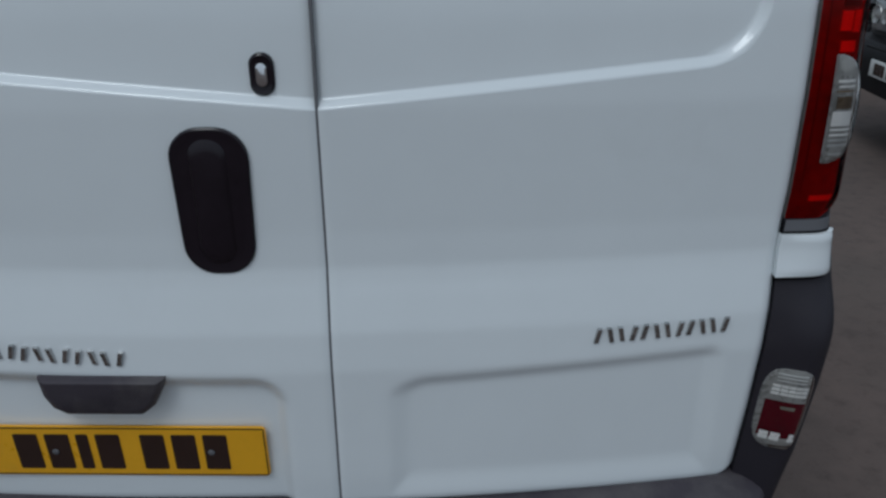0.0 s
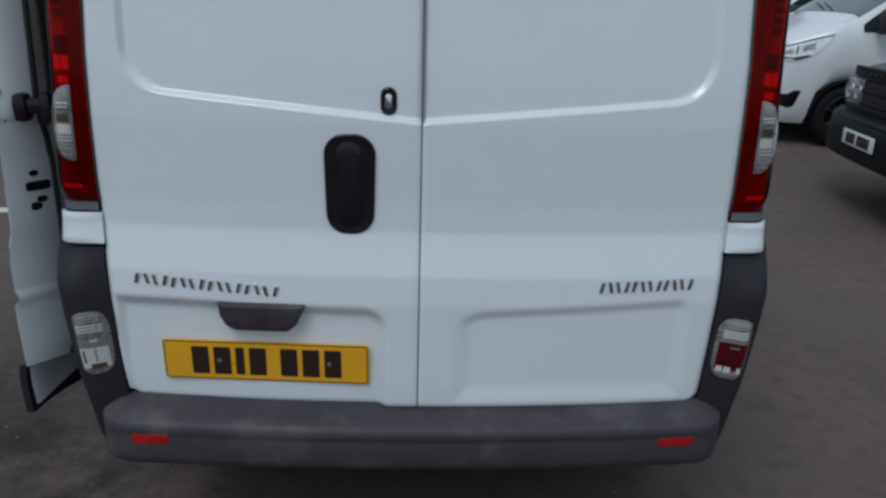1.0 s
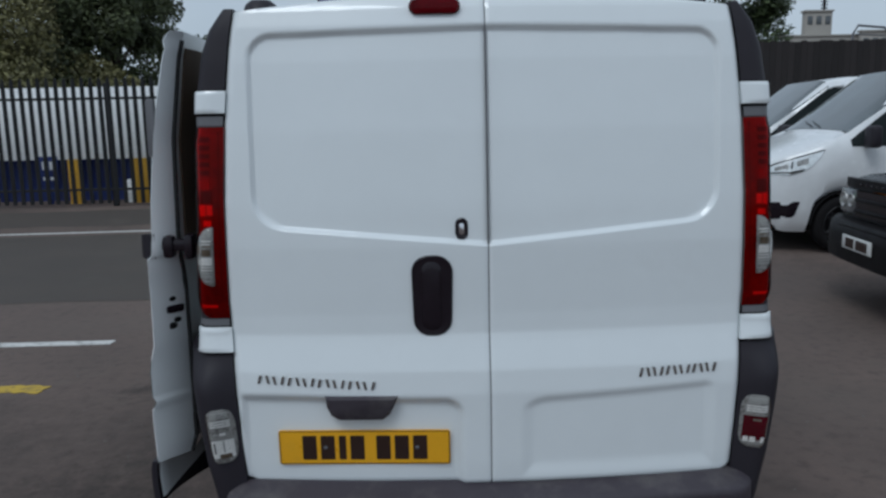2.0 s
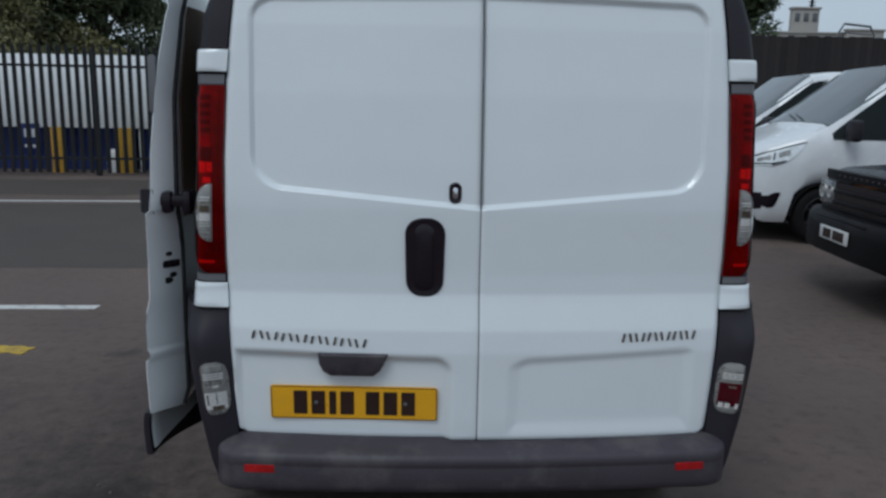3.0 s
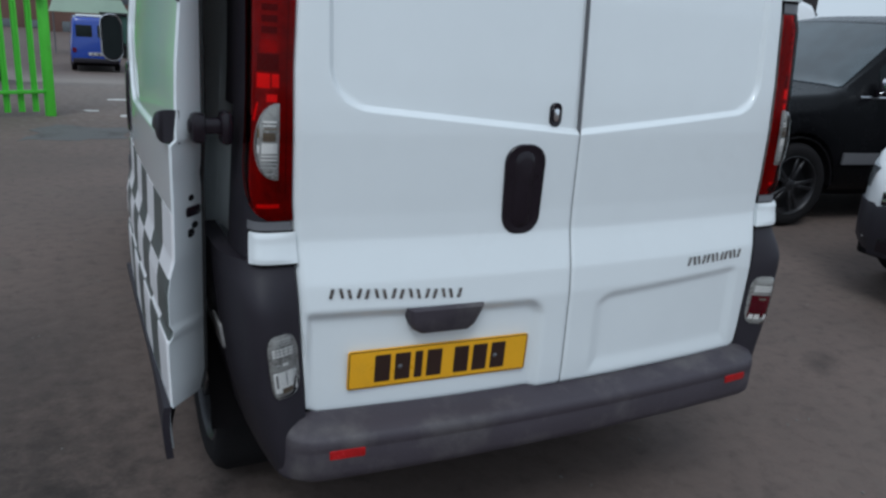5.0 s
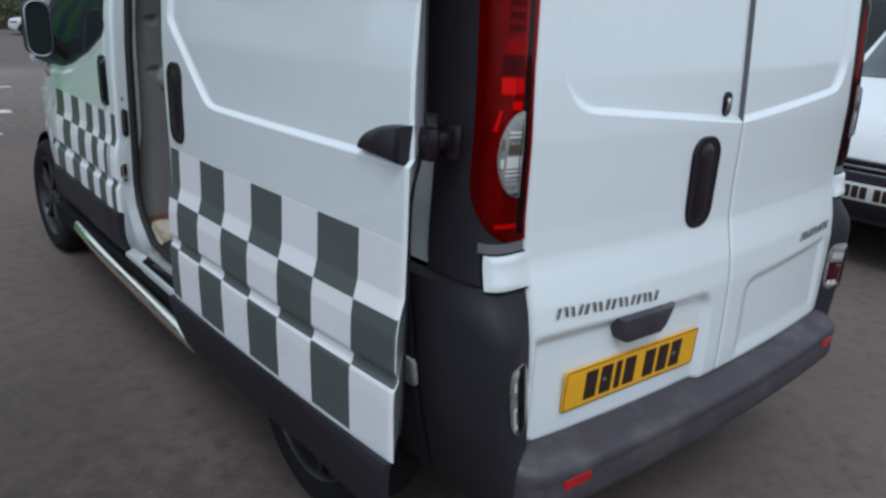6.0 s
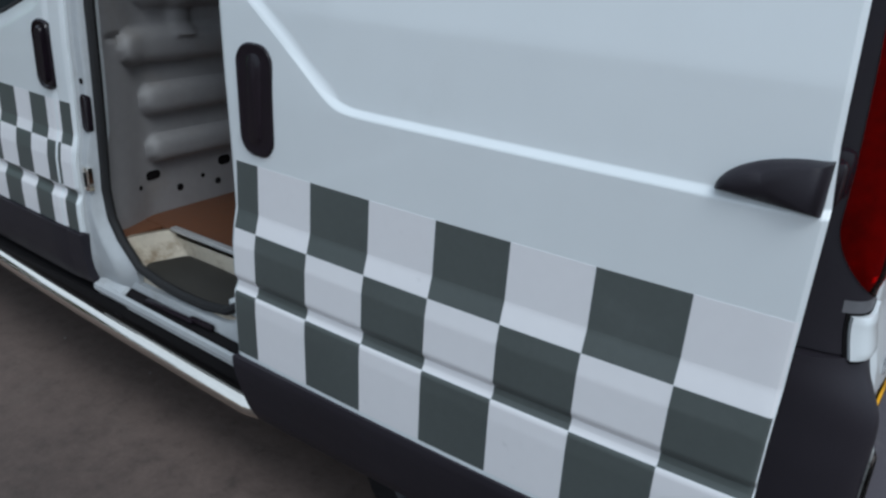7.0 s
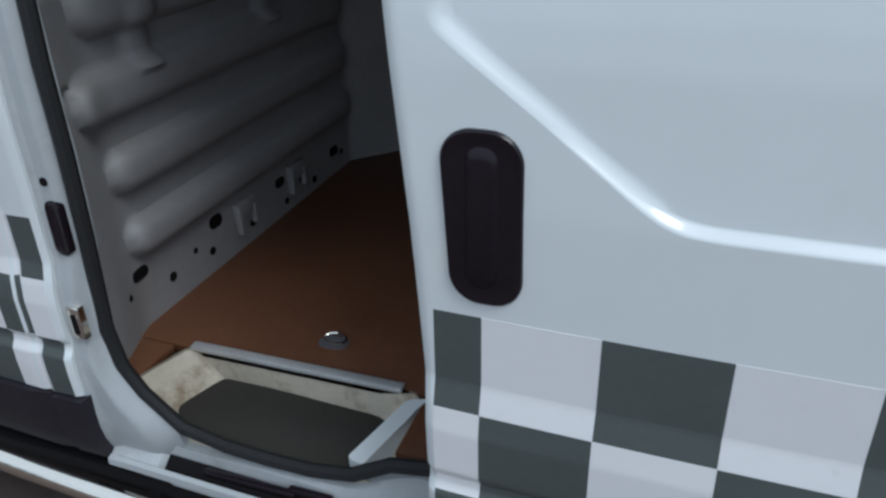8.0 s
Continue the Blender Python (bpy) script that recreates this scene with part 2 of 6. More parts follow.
# Broad dark ellipses left of the van mix oil staining with painted soft shade.
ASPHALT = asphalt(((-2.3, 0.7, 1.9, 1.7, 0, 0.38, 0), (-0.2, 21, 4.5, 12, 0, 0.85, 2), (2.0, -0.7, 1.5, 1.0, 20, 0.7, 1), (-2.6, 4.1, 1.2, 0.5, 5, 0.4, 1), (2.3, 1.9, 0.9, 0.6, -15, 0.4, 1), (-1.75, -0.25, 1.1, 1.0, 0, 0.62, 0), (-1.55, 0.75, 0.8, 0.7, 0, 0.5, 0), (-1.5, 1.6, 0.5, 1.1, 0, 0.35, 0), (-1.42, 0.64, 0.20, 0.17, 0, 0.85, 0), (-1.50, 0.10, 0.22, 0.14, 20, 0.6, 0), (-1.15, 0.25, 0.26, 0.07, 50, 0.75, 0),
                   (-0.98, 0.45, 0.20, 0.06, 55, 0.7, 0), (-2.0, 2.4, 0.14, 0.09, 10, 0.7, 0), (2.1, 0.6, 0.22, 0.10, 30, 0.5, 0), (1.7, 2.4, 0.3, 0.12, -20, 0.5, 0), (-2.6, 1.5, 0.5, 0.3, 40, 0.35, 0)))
ASPHALT_NEW = material("darker_asphalt_patch", (0.066, 0.054, 0.047), 0.9, vary=0.2, scales=(1.2, 120), bump=0.4, dirt=((0.10, 0.082, 0.070), 1.6, 0.56, 0.5))
LINE_W = material("worn_white_road_paint", (0.60, 0.59, 0.57), 0.8, vary=0.1, scales=(5, 90), bump=0.2, dirt=((0.10, 0.095, 0.09), 16, 0.50, 0.9))
LINE_Y = material("worn_yellow_road_paint", (0.50, 0.34, 0.04), 0.8, vary=0.15, scales=(5, 90), dirt=((0.08, 0.075, 0.07), 12, 0.50, 0.95))


# ---- mesh tools ----
def part(name, bm, mat, parent=None, label="", sharp=38):
    """Links a bmesh as one mesh object under a thing or a part."""
    bmesh.ops.recalc_face_normals(bm, faces=bm.faces)
    lim = radians(sharp)
    for e in bm.edges:
        e.smooth = len(e.link_faces) == 2 and e.calc_face_angle(0) < lim
    for f in bm.faces:
        f.smooth = True
    me = bpy.data.meshes.new(name)
    bm.to_mesh(me)
    bm.free()
    me.materials.append(mat)
    ob = new(name, me)
    if parent:
        ob.parent = parent
        if parent.type == "EMPTY":
            ob.matrix_parent_inverse = parent.matrix_basis.inverted()
    if label:
        ob["label"] = label
    return ob


def piece(name, mesh, m, parent):
    ob = new(name, mesh)
    ob.parent = parent
    if parent.type == "EMPTY":
        ob.matrix_parent_inverse = parent.matrix_basis.inverted()
    ob.matrix_basis = m
    return ob


def thing(name, label, category, at=(0, 0, 0), group="", kind=""):
    ob = new(name)
    ob.empty_display_size = 0.2
    ob.matrix_basis = Matrix.Translation(at)
    return tagged(ob, label, category, group, kind)


def lerp(table, v):
    return float(np.interp(v, [a for a, _ in table], [b for _, b in table]))


def step(a, b, v):
    k = min(1.0, max(0.0, (v - a) / (b - a)))
    return k * k * (3 - 2 * k)


def spread(a, b, n, extra=()):
    return sorted(set([round(a + (b - a) * i / n, 5) for i in range(n + 1)] + [round(e, 5) for e in extra if a < e < b]))


def slab(bm, front, back, us, vs):
    """A closed shell between two surfaces over the same grid."""
    f = [[bm.verts.new(front(u, v)) for v in vs] for u in us]
    b = [[bm.verts.new(back(u, v)) for v in vs] for u in us]
    nu, nv = len(us), len(vs)
    for i in range(nu - 1):
        for j in range(nv - 1):
            bm.faces.new((f[i][j], f[i + 1][j], f[i + 1][j + 1], f[i][j + 1]))
            bm.faces.new((b[i][j], b[i][j + 1], b[i + 1][j + 1], b[i + 1][j]))
    for i in range(nu - 1):
        bm.faces.new((f[i][0], b[i][0], b[i + 1][0], f[i + 1][0]))
        bm.faces.new((f[i][-1], f[i + 1][-1], b[i + 1][-1], b[i][-1]))
    for j in range(nv - 1):
        bm.faces.new((f[0][j], f[0][j + 1], b[0][j + 1], b[0][j]))
        bm.faces.new((f[-1][j], b[-1][j], b[-1][j + 1], f[-1][j + 1]))
    return bm


def box(bm, c, s, bevel=0.0, m=None, seg=2):
    mat = (m or Matrix()) @ Matrix.Translation(c) @ Matrix.Diagonal((s[0], s[1], s[2], 1))
    vs = bmesh.ops.create_cube(bm, size=1, matrix=mat)["verts"]
    if bevel:
        es = {e for v in vs for e in v.link_edges}
        bmesh.ops.bevel(bm, geom=list(es), offset=bevel, segments=seg, profile=0.5, affect="EDGES")
    return bm


def prism(bm, outline, place, h0, h1):
    """Extrudes a closed 2D outline from height h0 to h1; place(u, v, h) gives the point."""
    a = [bm.verts.new(place(u, v, h0)) for u, v in outline]
    b = [bm.verts.new(place(u, v, h1)) for u, v in outline]
    n = len(a)
    bm.faces.new(a[::-1])
    bm.faces.new(b)
    for i in range(n):
        bm.faces.new((a[i], a[(i + 1) % n], b[(i + 1) % n], b[i]))
    return bm


def pad(bm, outline, place, rings, back=0.0):
    """A cushion: rings of (inset in metres, height) from the rim inward, closed at the top and at height back."""
    cu, cv = sum(p[0] for p in outline) / len(outline), sum(p[1] for p in outline) / len(outline)
    loops = []
    for inset, h in [(0.0, back)] + list(rings):
        loop = []
        for u, v in outline:
            du, dv = u - cu, v - cv
            r = math.hypot(du, dv) or 1e-6
            k = max(0.02, (r - inset) / r)
            loop.append(bm.verts.new(place(cu + du * k, cv + dv * k, h)))
        loops.append(loop)
    n = len(outline)
    for a, b in zip(loops, loops[1:]):
        for i in range(n):
            bm.faces.new((a[i], a[(i + 1) % n], b[(i + 1) % n], b[i]))
    bm.faces.new(loops[0][::-1])
    bm.faces.new(loops[-1])
    return bm


def rrect(w, h, r, n=5, cu=0.0, cv=0.0):
    out = []
    for sx, sy, a0 in ((1, 1, 0), (-1, 1, 90), (-1, -1, 180), (1, -1, 270)):
        for i in range(n + 1):
            a = radians(a0 + 90 * i / n)
            out.append((cu + sx * (w / 2 - r) + r * math.cos(a), cv + sy * (h / 2 - r) + r * math.sin(a)))
    return out


def tube(bm, pts, r, n=10, cap=True):
    pts = [Vector(p) for p in pts]
    rings = []
    for i, p in enumerate(pts):
        d = (pts[min(i + 1, len(pts) - 1)] - pts[max(i - 1, 0)]).normalized()
        a = d.orthogonal() if i == 0 else (prev - prev.dot(d) * d)
        a.normalize()
        prev = a
        b = d.cross(a)
        rr = r[i] if isinstance(r, (list, tuple)) else r
        rings.append([bm.verts.new(p + rr * (math.cos(2 * math.pi * k / n) * a + math.sin(2 * math.pi * k / n) * b)) for k in range(n)])
    for s, t in zip(rings, rings[1:]):
        for k in range(n):
            bm.faces.new((s[k], s[(k + 1) % n], t[(k + 1) % n], t[k]))
    if cap:
        bm.faces.new(rings[0][::-1])
        bm.faces.new(rings[-1])
    return bm


def lathe(bm, profile, c, n=40):
    """Turns (radius, x offset) round the x axis through c."""
    rings = [[bm.verts.new((c[0] + dx, c[1] + r * math.cos(2 * math.pi * k / n), c[2] + r * math.sin(2 * math.pi * k / n))) for k in range(n)] for r, dx in profile]
    for s, t in zip(rings, rings[1:]):
        for k in range(n):
            bm.faces.new((s[k], s[(k + 1) % n], t[(k + 1) % n], t[k]))
    return bm


def BM():
    return bmesh.new()

# ---- the white panel van: shape tables ----
HALF = [(0.36, 0.86), (0.42, 0.90), (0.46, 0.935), (0.50, 0.953), (0.56, 0.962), (0.70, 0.966), (0.735, 0.965), (0.752, 0.955), (0.765, 0.953), (0.78, 0.962), (0.86, 0.962),
        (0.90, 0.956), (0.945, 0.944), (1.06, 0.942), (1.22, 0.942), (1.40, 0.934), (1.57, 0.917), (1.70, 0.897), (1.82, 0.872), (1.88, 0.852), (1.92, 0.828), (1.945, 0.80), (1.965, 0.76)]
DOOR_W = [(0.53, 0.745), (0.70, 0.758), (0.95, 0.772), (1.10, 0.779), (1.40, 0.776), (1.65, 0.763), (1.85, 0.744), (1.95, 0.730), (2.0, 0.720)]
REAR = [(0.36, -0.030), (0.53, -0.036), (0.60, -0.038), (0.82, -0.036), (0.89, -0.028), (0.975, -0.008), (1.00, -0.003), (1.06, 0.0), (1.26, 0.0), (1.40, 0.008), (1.60, 0.022), (1.80, 0.044), (1.90, 0.062), (1.95, 0.078), (1.985, 0.10), (2.0, 0.13)]
LOW_W = [(0.36, 0.82), (0.45, 0.858), (0.60, 0.893), (0.75, 0.915), (0.90, 0.928), (0.96, 0.930)]
CORNER_W = [(0.95, 0.889), (1.06, 0.882), (1.20, 0.875), (1.35, 0.866), (1.49, 0.862), (1.64, 0.860), (1.71, 0.857), (1.83, 0.838), (1.90, 0.812), (1.96, 0.766)]
RIDE = 0.33
AXLE_R, AXLE_F = 0.77, 3.80


def rear_y(x, z):
    return lerp(REAR, z) + 0.045 * (x / 0.77) ** 2


def corner(side, deg, z, off=0.0, low=False):
    """The rounded rear corner of the van: 0 degrees at the back doors, 90 on the flank."""
    a = radians(deg)
    w = lerp(DOOR_W, z) + 0.004
    wide = lerp(LOW_W, z) if low else lerp(CORNER_W, z)
    sa, ca = math.sin(a), 1 - math.cos(a)
    x = w + (wide - w) * (abs(sa) ** (0.74 if low else 0.60) if sa > 0 else sa) + off * sa
    y = rear_y(w, z) + 0.012 + 0.20 * ca ** (1.22 if low else 1.8) - off * math.cos(a)
    if low:
        y -= 0.045 * math.sin(math.pi * min(1.0, max(0.0, deg / 70))) * (1 - step(0.84, 0.95, z))
    return Vector((side * x, y, z))


def inside_rounded(dx, dz, r):
    return r - math.hypot(r - dx, r - dz) if dx < r and dz < r else min(dx, dz)


def press(x, z):
    """Depth of the pressings in the back doors."""
    ax = abs(x)
    low = 1.262 + 0.088 * ax
    d = inside_rounded(0.692 - ax, z - low, 0.095)
    d = min(d, inside_rounded(0.692 - ax, 1.893 - 0.02 * ax - z, 0.07))
    out = 0.014 * min(1.0, max(0.0, (d + 0.002) / 0.013))
    if x < 0:
        top = 0.826 - 0.012 * step(-0.7, -0.1, x)
        d = inside_rounded(-0.075 - x, top - z, 0.06)
        d = min(d, (x + 0.755) * 1.5)
        out += 0.019 * step(0.0, 0.03, d)
    else:
        top = 0.808 + 0.05 * (x - 0.1)
        d = inside_rounded((x - 0.085) * 0.6, top - z, 0.05)
        d = min(d, inside_rounded((0.700 - x) * 0.6, top - z, 0.03), (z - 0.545) * 0.5)
        out += 0.009 * step(0.0, 0.030, d)
    return out


van = thing("panel_van", "white panel van, sliding side door open, chequered band along its side", "van", (0, 2.2, 0))


def rear_door(side):
    seam = 0.002

    def edge(z):
        return lerp(DOOR_W, z) - 0.028 * (1 - step(0.53, 0.565, z)) ** 2

    def top(x):
        return 1.992 - 0.045 * (x / 0.75) ** 2

    def at(u, v, inner=0.0):
        lo = 1.262 + 0.088 * 0.77 * u
        z = float(np.interp(v, [0, 1, 2, 3], [0.532, lo - 0.005, lo + 0.014, top(0.75 * u)]))
        x = seam + (edge(z) - seam) * u
        lip = 0.010 * (1 - step(0, 0.014, edge(z) - x)) + 0.003 * (1 - step(0, 0.005, x - seam)) + 0.010 * (1 - step(0, 0.012, z - 0.532))
        return Vector((side * x, rear_y(x, z) + press(side * x, z) + lip + inner, z))

    bm = slab(BM(), lambda u, v: at(u, v), lambda u, v: at(u, v, 0.035), spread(0, 1, 96, [0.85 + 0.004 * k for k in range(18)]), spread(0, 1, 96) + spread(1, 2, 8)[1:] + spread(2, 3, 90)[1:])
    return part("rear_door", bm, WHITE, van, sharp=60)


door_l, door_r = rear_door(-1), rear_door(1)


def flat_rear(x0, z0, tilt=0.0):
    """A flat face laid on the back door round (x0, z0)."""
    y0 = rear_y(x0, z0) + press(x0, z0)
    slope = (rear_y(x0 + 0.1, z0) - rear_y(x0 - 0.1, z0)) / 0.2
    return lambda u, v, h: Vector((x0 + u, y0 + slope * u - tilt * v - h, z0 + v))


# rubber in the seam, handle, lock, grip, plate, badges, stop lamp
bm = BM()
slab(bm, lambda u, v: Vector((-0.0022 + 0.0044 * u, rear_y(0, v) + 0.004, v)), lambda u, v: Vector((-0.0022 + 0.0044 * u, rear_y(0, v) + 0.03, v)), [0, 1], spread(0.535, 1.985, 40))
part("seam_rubber", bm, SEAM, door_l, "grey rubber seam between the doors")
hp = flat_rear(-0.168, 1.115)
shape = [(u * (1 + 0.05 * v / 0.12), v) for u, v in rrect(0.118, 0.242, 0.050, 8)]
handle = part("door_handle", pad(BM(), shape, hp, [(0.0, 0.005), (0.003, 0.0075), (0.007, 0.0075), (0.013, 0.006), (0.026, 0.006)], -0.014), BLACK, door_l, "gloss black recessed handle")
part("lever", pad(BM(), rrect(0.058, 0.206, 0.027, 6, -0.002, 0.0), hp, [(0.0, 0.0062), (0.008, 0.0095), (0.020, 0.0115)], 0.0), BLACK, handle)
lk = flat_rear(-0.078, 1.311)
lock = part("lock", pad(BM(), rrect(0.037, 0.064, 0.018, 6), lk, [(0.0, 0.004), (0.004, 0.007), (0.008, 0.005)], -0.004), BLACK, door_l, "black lock escutcheon")
part("lock_barrel", pad(BM(), rrect(0.016, 0.034, 0.0079, 5), lk, [(0.0, 0.008), (0.003, 0.0095)], 0.002), CHROME, lock, "metal key barrel")
gp = flat_rear(-0.386, 0.785)
grip_shape = [(-0.108, 0.034), (-0.104, 0.0), (-0.092, -0.024), (-0.070, -0.037), (0.064, -0.037), (0.084, -0.020), (0.104, 0.020), (0.108, 0.034)]
part("plate_lamp_grip", pad(BM(), grip_shape, gp, [(0.0, 0.022), (0.004, 0.030), (0.016, 0.036)], -0.02), BUMPER, door_l, "dark grey plastic grip over the number plate")
pp = flat_rear(-0.384, 0.653, 0.06)
plate = part("number_plate", pad(BM(), rrect(0.520, 0.111, 0.008, 3), pp, [(0.0, 0.006), (0.001, 0.0068)], 0.001), PLATE_Y, door_l, "yellow number plate with black bars")
rim = BM()
for c, s in (((0, 0.0525), (0.512, 0.0022)), ((0, -0.0525), (0.512, 0.0022)), ((-0.2565, 0), (0.0022, 0.104)), ((0.2565, 0), (0.0022, 0.104))):
    prism(rim, rrect(s[0], s[1], 0.0009, 1, c[0], c[1]), pp, 0.0066, 0.0074)
part("plate_border", rim, INK, plate)
x = -0.188
for i in range(7):
    w = 0.022 if i == 2 else 0.043
    part("plate_bar", prism(BM(), rrect(w, 0.078, 0.003, 2, x + w / 2, 0), pp, 0.0064, 0.0078), INK, plate)
    x += w + (0.036 if i == 3 else 0.0125)
for u in (-0.118, 0.160):
    part("plate_screw", pad(BM(), rrect(0.012, 0.012, 0.0059, 4, u, 0.0), pp, [(0.0, 0.009), (0.002, 0.0105)], 0.006), GREYP, plate)


def badge(xs, z0, z1, drop, door):
    """A row of plain chrome strokes in place of the lettering."""
    for i, (a, b) in enumerate(xs):
        zc, h = (z0 + z1) / 2 - drop * i, (z1 - z0)
        w = b - a
        place = flat_rear((a + b) / 2, zc)
        bm = BM()
        for c, lean in ((-0.36, -1), (0.36, 1)):
            e = lean * (0.003 if i % 2 else -0.003)
            shape = [(c * w - 0.0042 + e, h / 2), (c * w - 0.0042 - e, -h / 2), (c * w + 0.0042 - e, -h / 2), (c * w + 0.0042 + e, h / 2)]
            pad(bm, shape, place, [(0.0, 0.004), (0.0012, 0.0055)], 0.0)
        part("badge_piece", bm, CHROME_B, door, "chrome badge piece")


CHROME_B = material("dark_edged_badge_chrome", (0.50, 0.50, 0.50), 0.18, metal=1.0, vary=0.5, scales=(60, 240))
badge([(-0.696 + i * 0.0452, -0.696 + i * 0.0452 + 0.034) for i in range(8)], 0.858, 0.884, 0.0028, door_l)
badge([(0.450 + i * 0.0412, 0.450 + i * 0.0412 + 0.031) for i in range(6)], 0.854, 0.882, -0.0010, door_r)
sp = flat_rear(-0.144, 1.949)
part("stop_lamp", pad(BM(), rrect(0.148, 0.046, 0.022, 6), sp, [(0.0, 0.010), (0.006, 0.018), (0.014, 0.020)], -0.01), RED, door_l, "red high-level stop lamp")


# ---- rear corners ----
def skin(side, d0, d1, z0, z1, off, low=False, depth=0.03, nd=14, nz=30, bulge=0.0, trim=None):
    """A shell on the rear corner between two angles (numbers or functions of the height) and two heights."""
    f0 = d0 if callable(d0) else (lambda z: d0)
    f1 = d1 if callable(d1) else (lambda z: d1)

    def p(u, v, k):
        z = z0 + (z1 - z0) * v
        rim_in = min(u, 1 - u, v * 2, 2 - v * 2)
        o = off + bulge * step(0, 0.25, rim_in)
        return corner(side, f0(z) + (f1(z) - f0(z)) * u, z, o if k else -depth, low)

    return slab(BM(), lambda u, v: p(u, v, 1), lambda u, v: p(u, v, 0), spread(0, 1, nd), spread(0, 1, nz))


MARKER = material("dull_side_reflector", (0.30, 0.29, 0.29), 0.4, vary=0.2, scales=(20, 120))
for side in (-1, 1):
    part("corner_trim", skin(side, 0, 86, 0.955, 1.958, 0.009, nd=20, nz=50), PLASTIC, van, "dark grey plastic rear corner trim")
    part("bumper_corner", skin(side, 0, 90, 0.38, 0.952, 0.006, low=True, nd=18, nz=36, depth=0.05), PLASTIC, van, "dark grey plastic lower rear corner")

    def outer(z):
        k = max(0.0, 1 - (z - 1.058) / 0.12)
        return 63 - 43 * (1 - math.sqrt(max(0.0, 1 - k * k)))

    def lens(name, d0, d1, z0, z1, off, mat, parent, label="", low=False, nd=8, nz=6, bulge=0.0):
        k = 1.28 if low else 1.32
        e0 = (lambda z: d0(z) * k) if callable(d0) else d0 * k
        e1 = (lambda z: d1(z) * k) if callable(d1) else d1 * k
        return part(name, skin(side, e0, e1, z0, z1, off, low, 0.004 - off, nd, nz, bulge), mat, parent, label)

    def cover(name, d0, d1, z0, z1, off, bulge, mat, parent, label="", low=False, nd=16, nz=40):
        """A thin moulded cover over a lamp."""
        f0 = d0 if callable(d0) else (lambda z: d0)
        f1 = d1 if callable(d1) else (lambda z: d1)

        def p(u, v, k):
            z = z0 + (z1 - z0) * v
            return corner(side, f0(z) + (f1(z) - f0(z)) * u, z, off + bulge * step(0, 0.22, min(u, 1 - u, v * 3, 3 - v * 3)) - k, low)

        return part(name, slab(BM(), lambda u, v: p(u, v, 0), lambda u, v: p(u, v, 0.0012), spread(0, 1, nd), spread(0, 1, nz)), mat, parent, label)

    lamp = part("tail_lamp", skin(side, -2.0, outer, 1.052, 1.618, 0.0100, nd=20, nz=60, bulge=0.004), LAMP_BODY, van, "tall red tail lamp with clear insert")
    cover("red_cover", -2.0, outer, 1.0522, 1.6178, 0.0115, 0.0075, RED_FILM, lamp, "glossy red moulded cover", nd=20, nz=60)
    lens("dark_band", 1.2, 2.2, 1.070, 1.606, 0.0108, LAMP_DARK, lamp, "dark inner band", nz=20)
    # Pale and dark pieces paint in the lamp's bright patches, glints and dark chambers.
    lens("dark_chamber", 7, 31, 1.398, 1.436, 0.0156, LAMP_DARK, lamp, "dark chamber")
    lens("pale_reflector", 9, 27, 1.438, 1.466, 0.0150, HOUSING, lamp)
    lens("bright_reflector", 15, 31, 1.360, 1.393, 0.0162, LAMP_PALE, lamp, "bright reflector")
    lens("bright_reflector", 6.5, 13.5, 1.362, 1.392, 0.0162, LAMP_PALE, lamp, "bright reflector")
    lens("bright_reflector", 8, 19, 1.330, 1.347, 0.0160, LAMP_PALE, lamp, "bright reflector")
    lens("side_glint", lambda z: 32 - (z - 1.29) * 90, lambda z: 35.5 - (z - 1.29) * 120, 1.286, 1.328, 0.0150, LAMP_PALE, lamp)
    lens("lower_band", 5, 27, 1.084, 1.093, 0.0150, LAMP_PALE, lamp, "bright lower band", nd=14)
    for k in range(5):
        lens("ladder_rib", 8, 27, 1.474 + 0.024 * k, 1.4765 + 0.024 * k, 0.0162, HOUSING, lamp)
        lens("ladder_cell", 9, 26, 1.479 + 0.024 * k, 1.494 + 0.024 * k, 0.0152, LAMP_DARK, lamp)

    def moon(z):
        return 6.6 + 24 * math.sqrt(max(0.0, 1 - ((z - 1.2395) / 0.0882) ** 2))

    clear = lens("clear_insert", 6.2, moon, 1.152, 1.327, 0.0212, LAMP_GREY, lamp, "clear reversing and indicator insert", nd=14, nz=40)
    cover("clear_cover", 6.2 * 1.32, lambda z: 1.32 * moon(z), 1.1525, 1.3265, 0.0218, 0.006, CLEAR_FILM, clear, "clear ribbed cover")
    lens("mirror_rib", 8, 21, 1.284, 1.2885, 0.0226, LAMP_PALE, clear, "", nz=2)
    lens("mirror_rib", 9, 21, 1.276, 1.279, 0.0226, LAMP_PALE, clear, "", nz=2)
    lens("mirror_rib", 8, 20, 1.269, 1.2715, 0.0226, AMBER, clear, "", nz=2)
    lens("indicator_bulb", 9, 21, 1.242, 1.262, 0.0224, LAMP_BROWN, clear, "brown tinted indicator bowl")
    lens("side_glint", 25, 28, 1.250, 1.272, 0.0224, AMBER, clear, "amber side glint")
    lens("side_glint", 24.5, 28, 1.214, 1.232, 0.0224, LAMP_PALE, clear)
    lens("mirror_cup", 7.5, 22, 1.214, 1.238, 0.0226, LAMP_PALE, clear, "pale cup painted as a bright mirror", nz=6)
    for k in range(4):
        lens("lens_rib", 7.5, 22.5, 1.180 + 0.0088 * k, 1.1832 + 0.0088 * k, 0.0228, LAMP_PALE if k > 1 else ALU, clear, nz=2)
    lens("lens_rib", 9, 18, 1.166, 1.168, 0.0228, ALU, clear, nz=2)
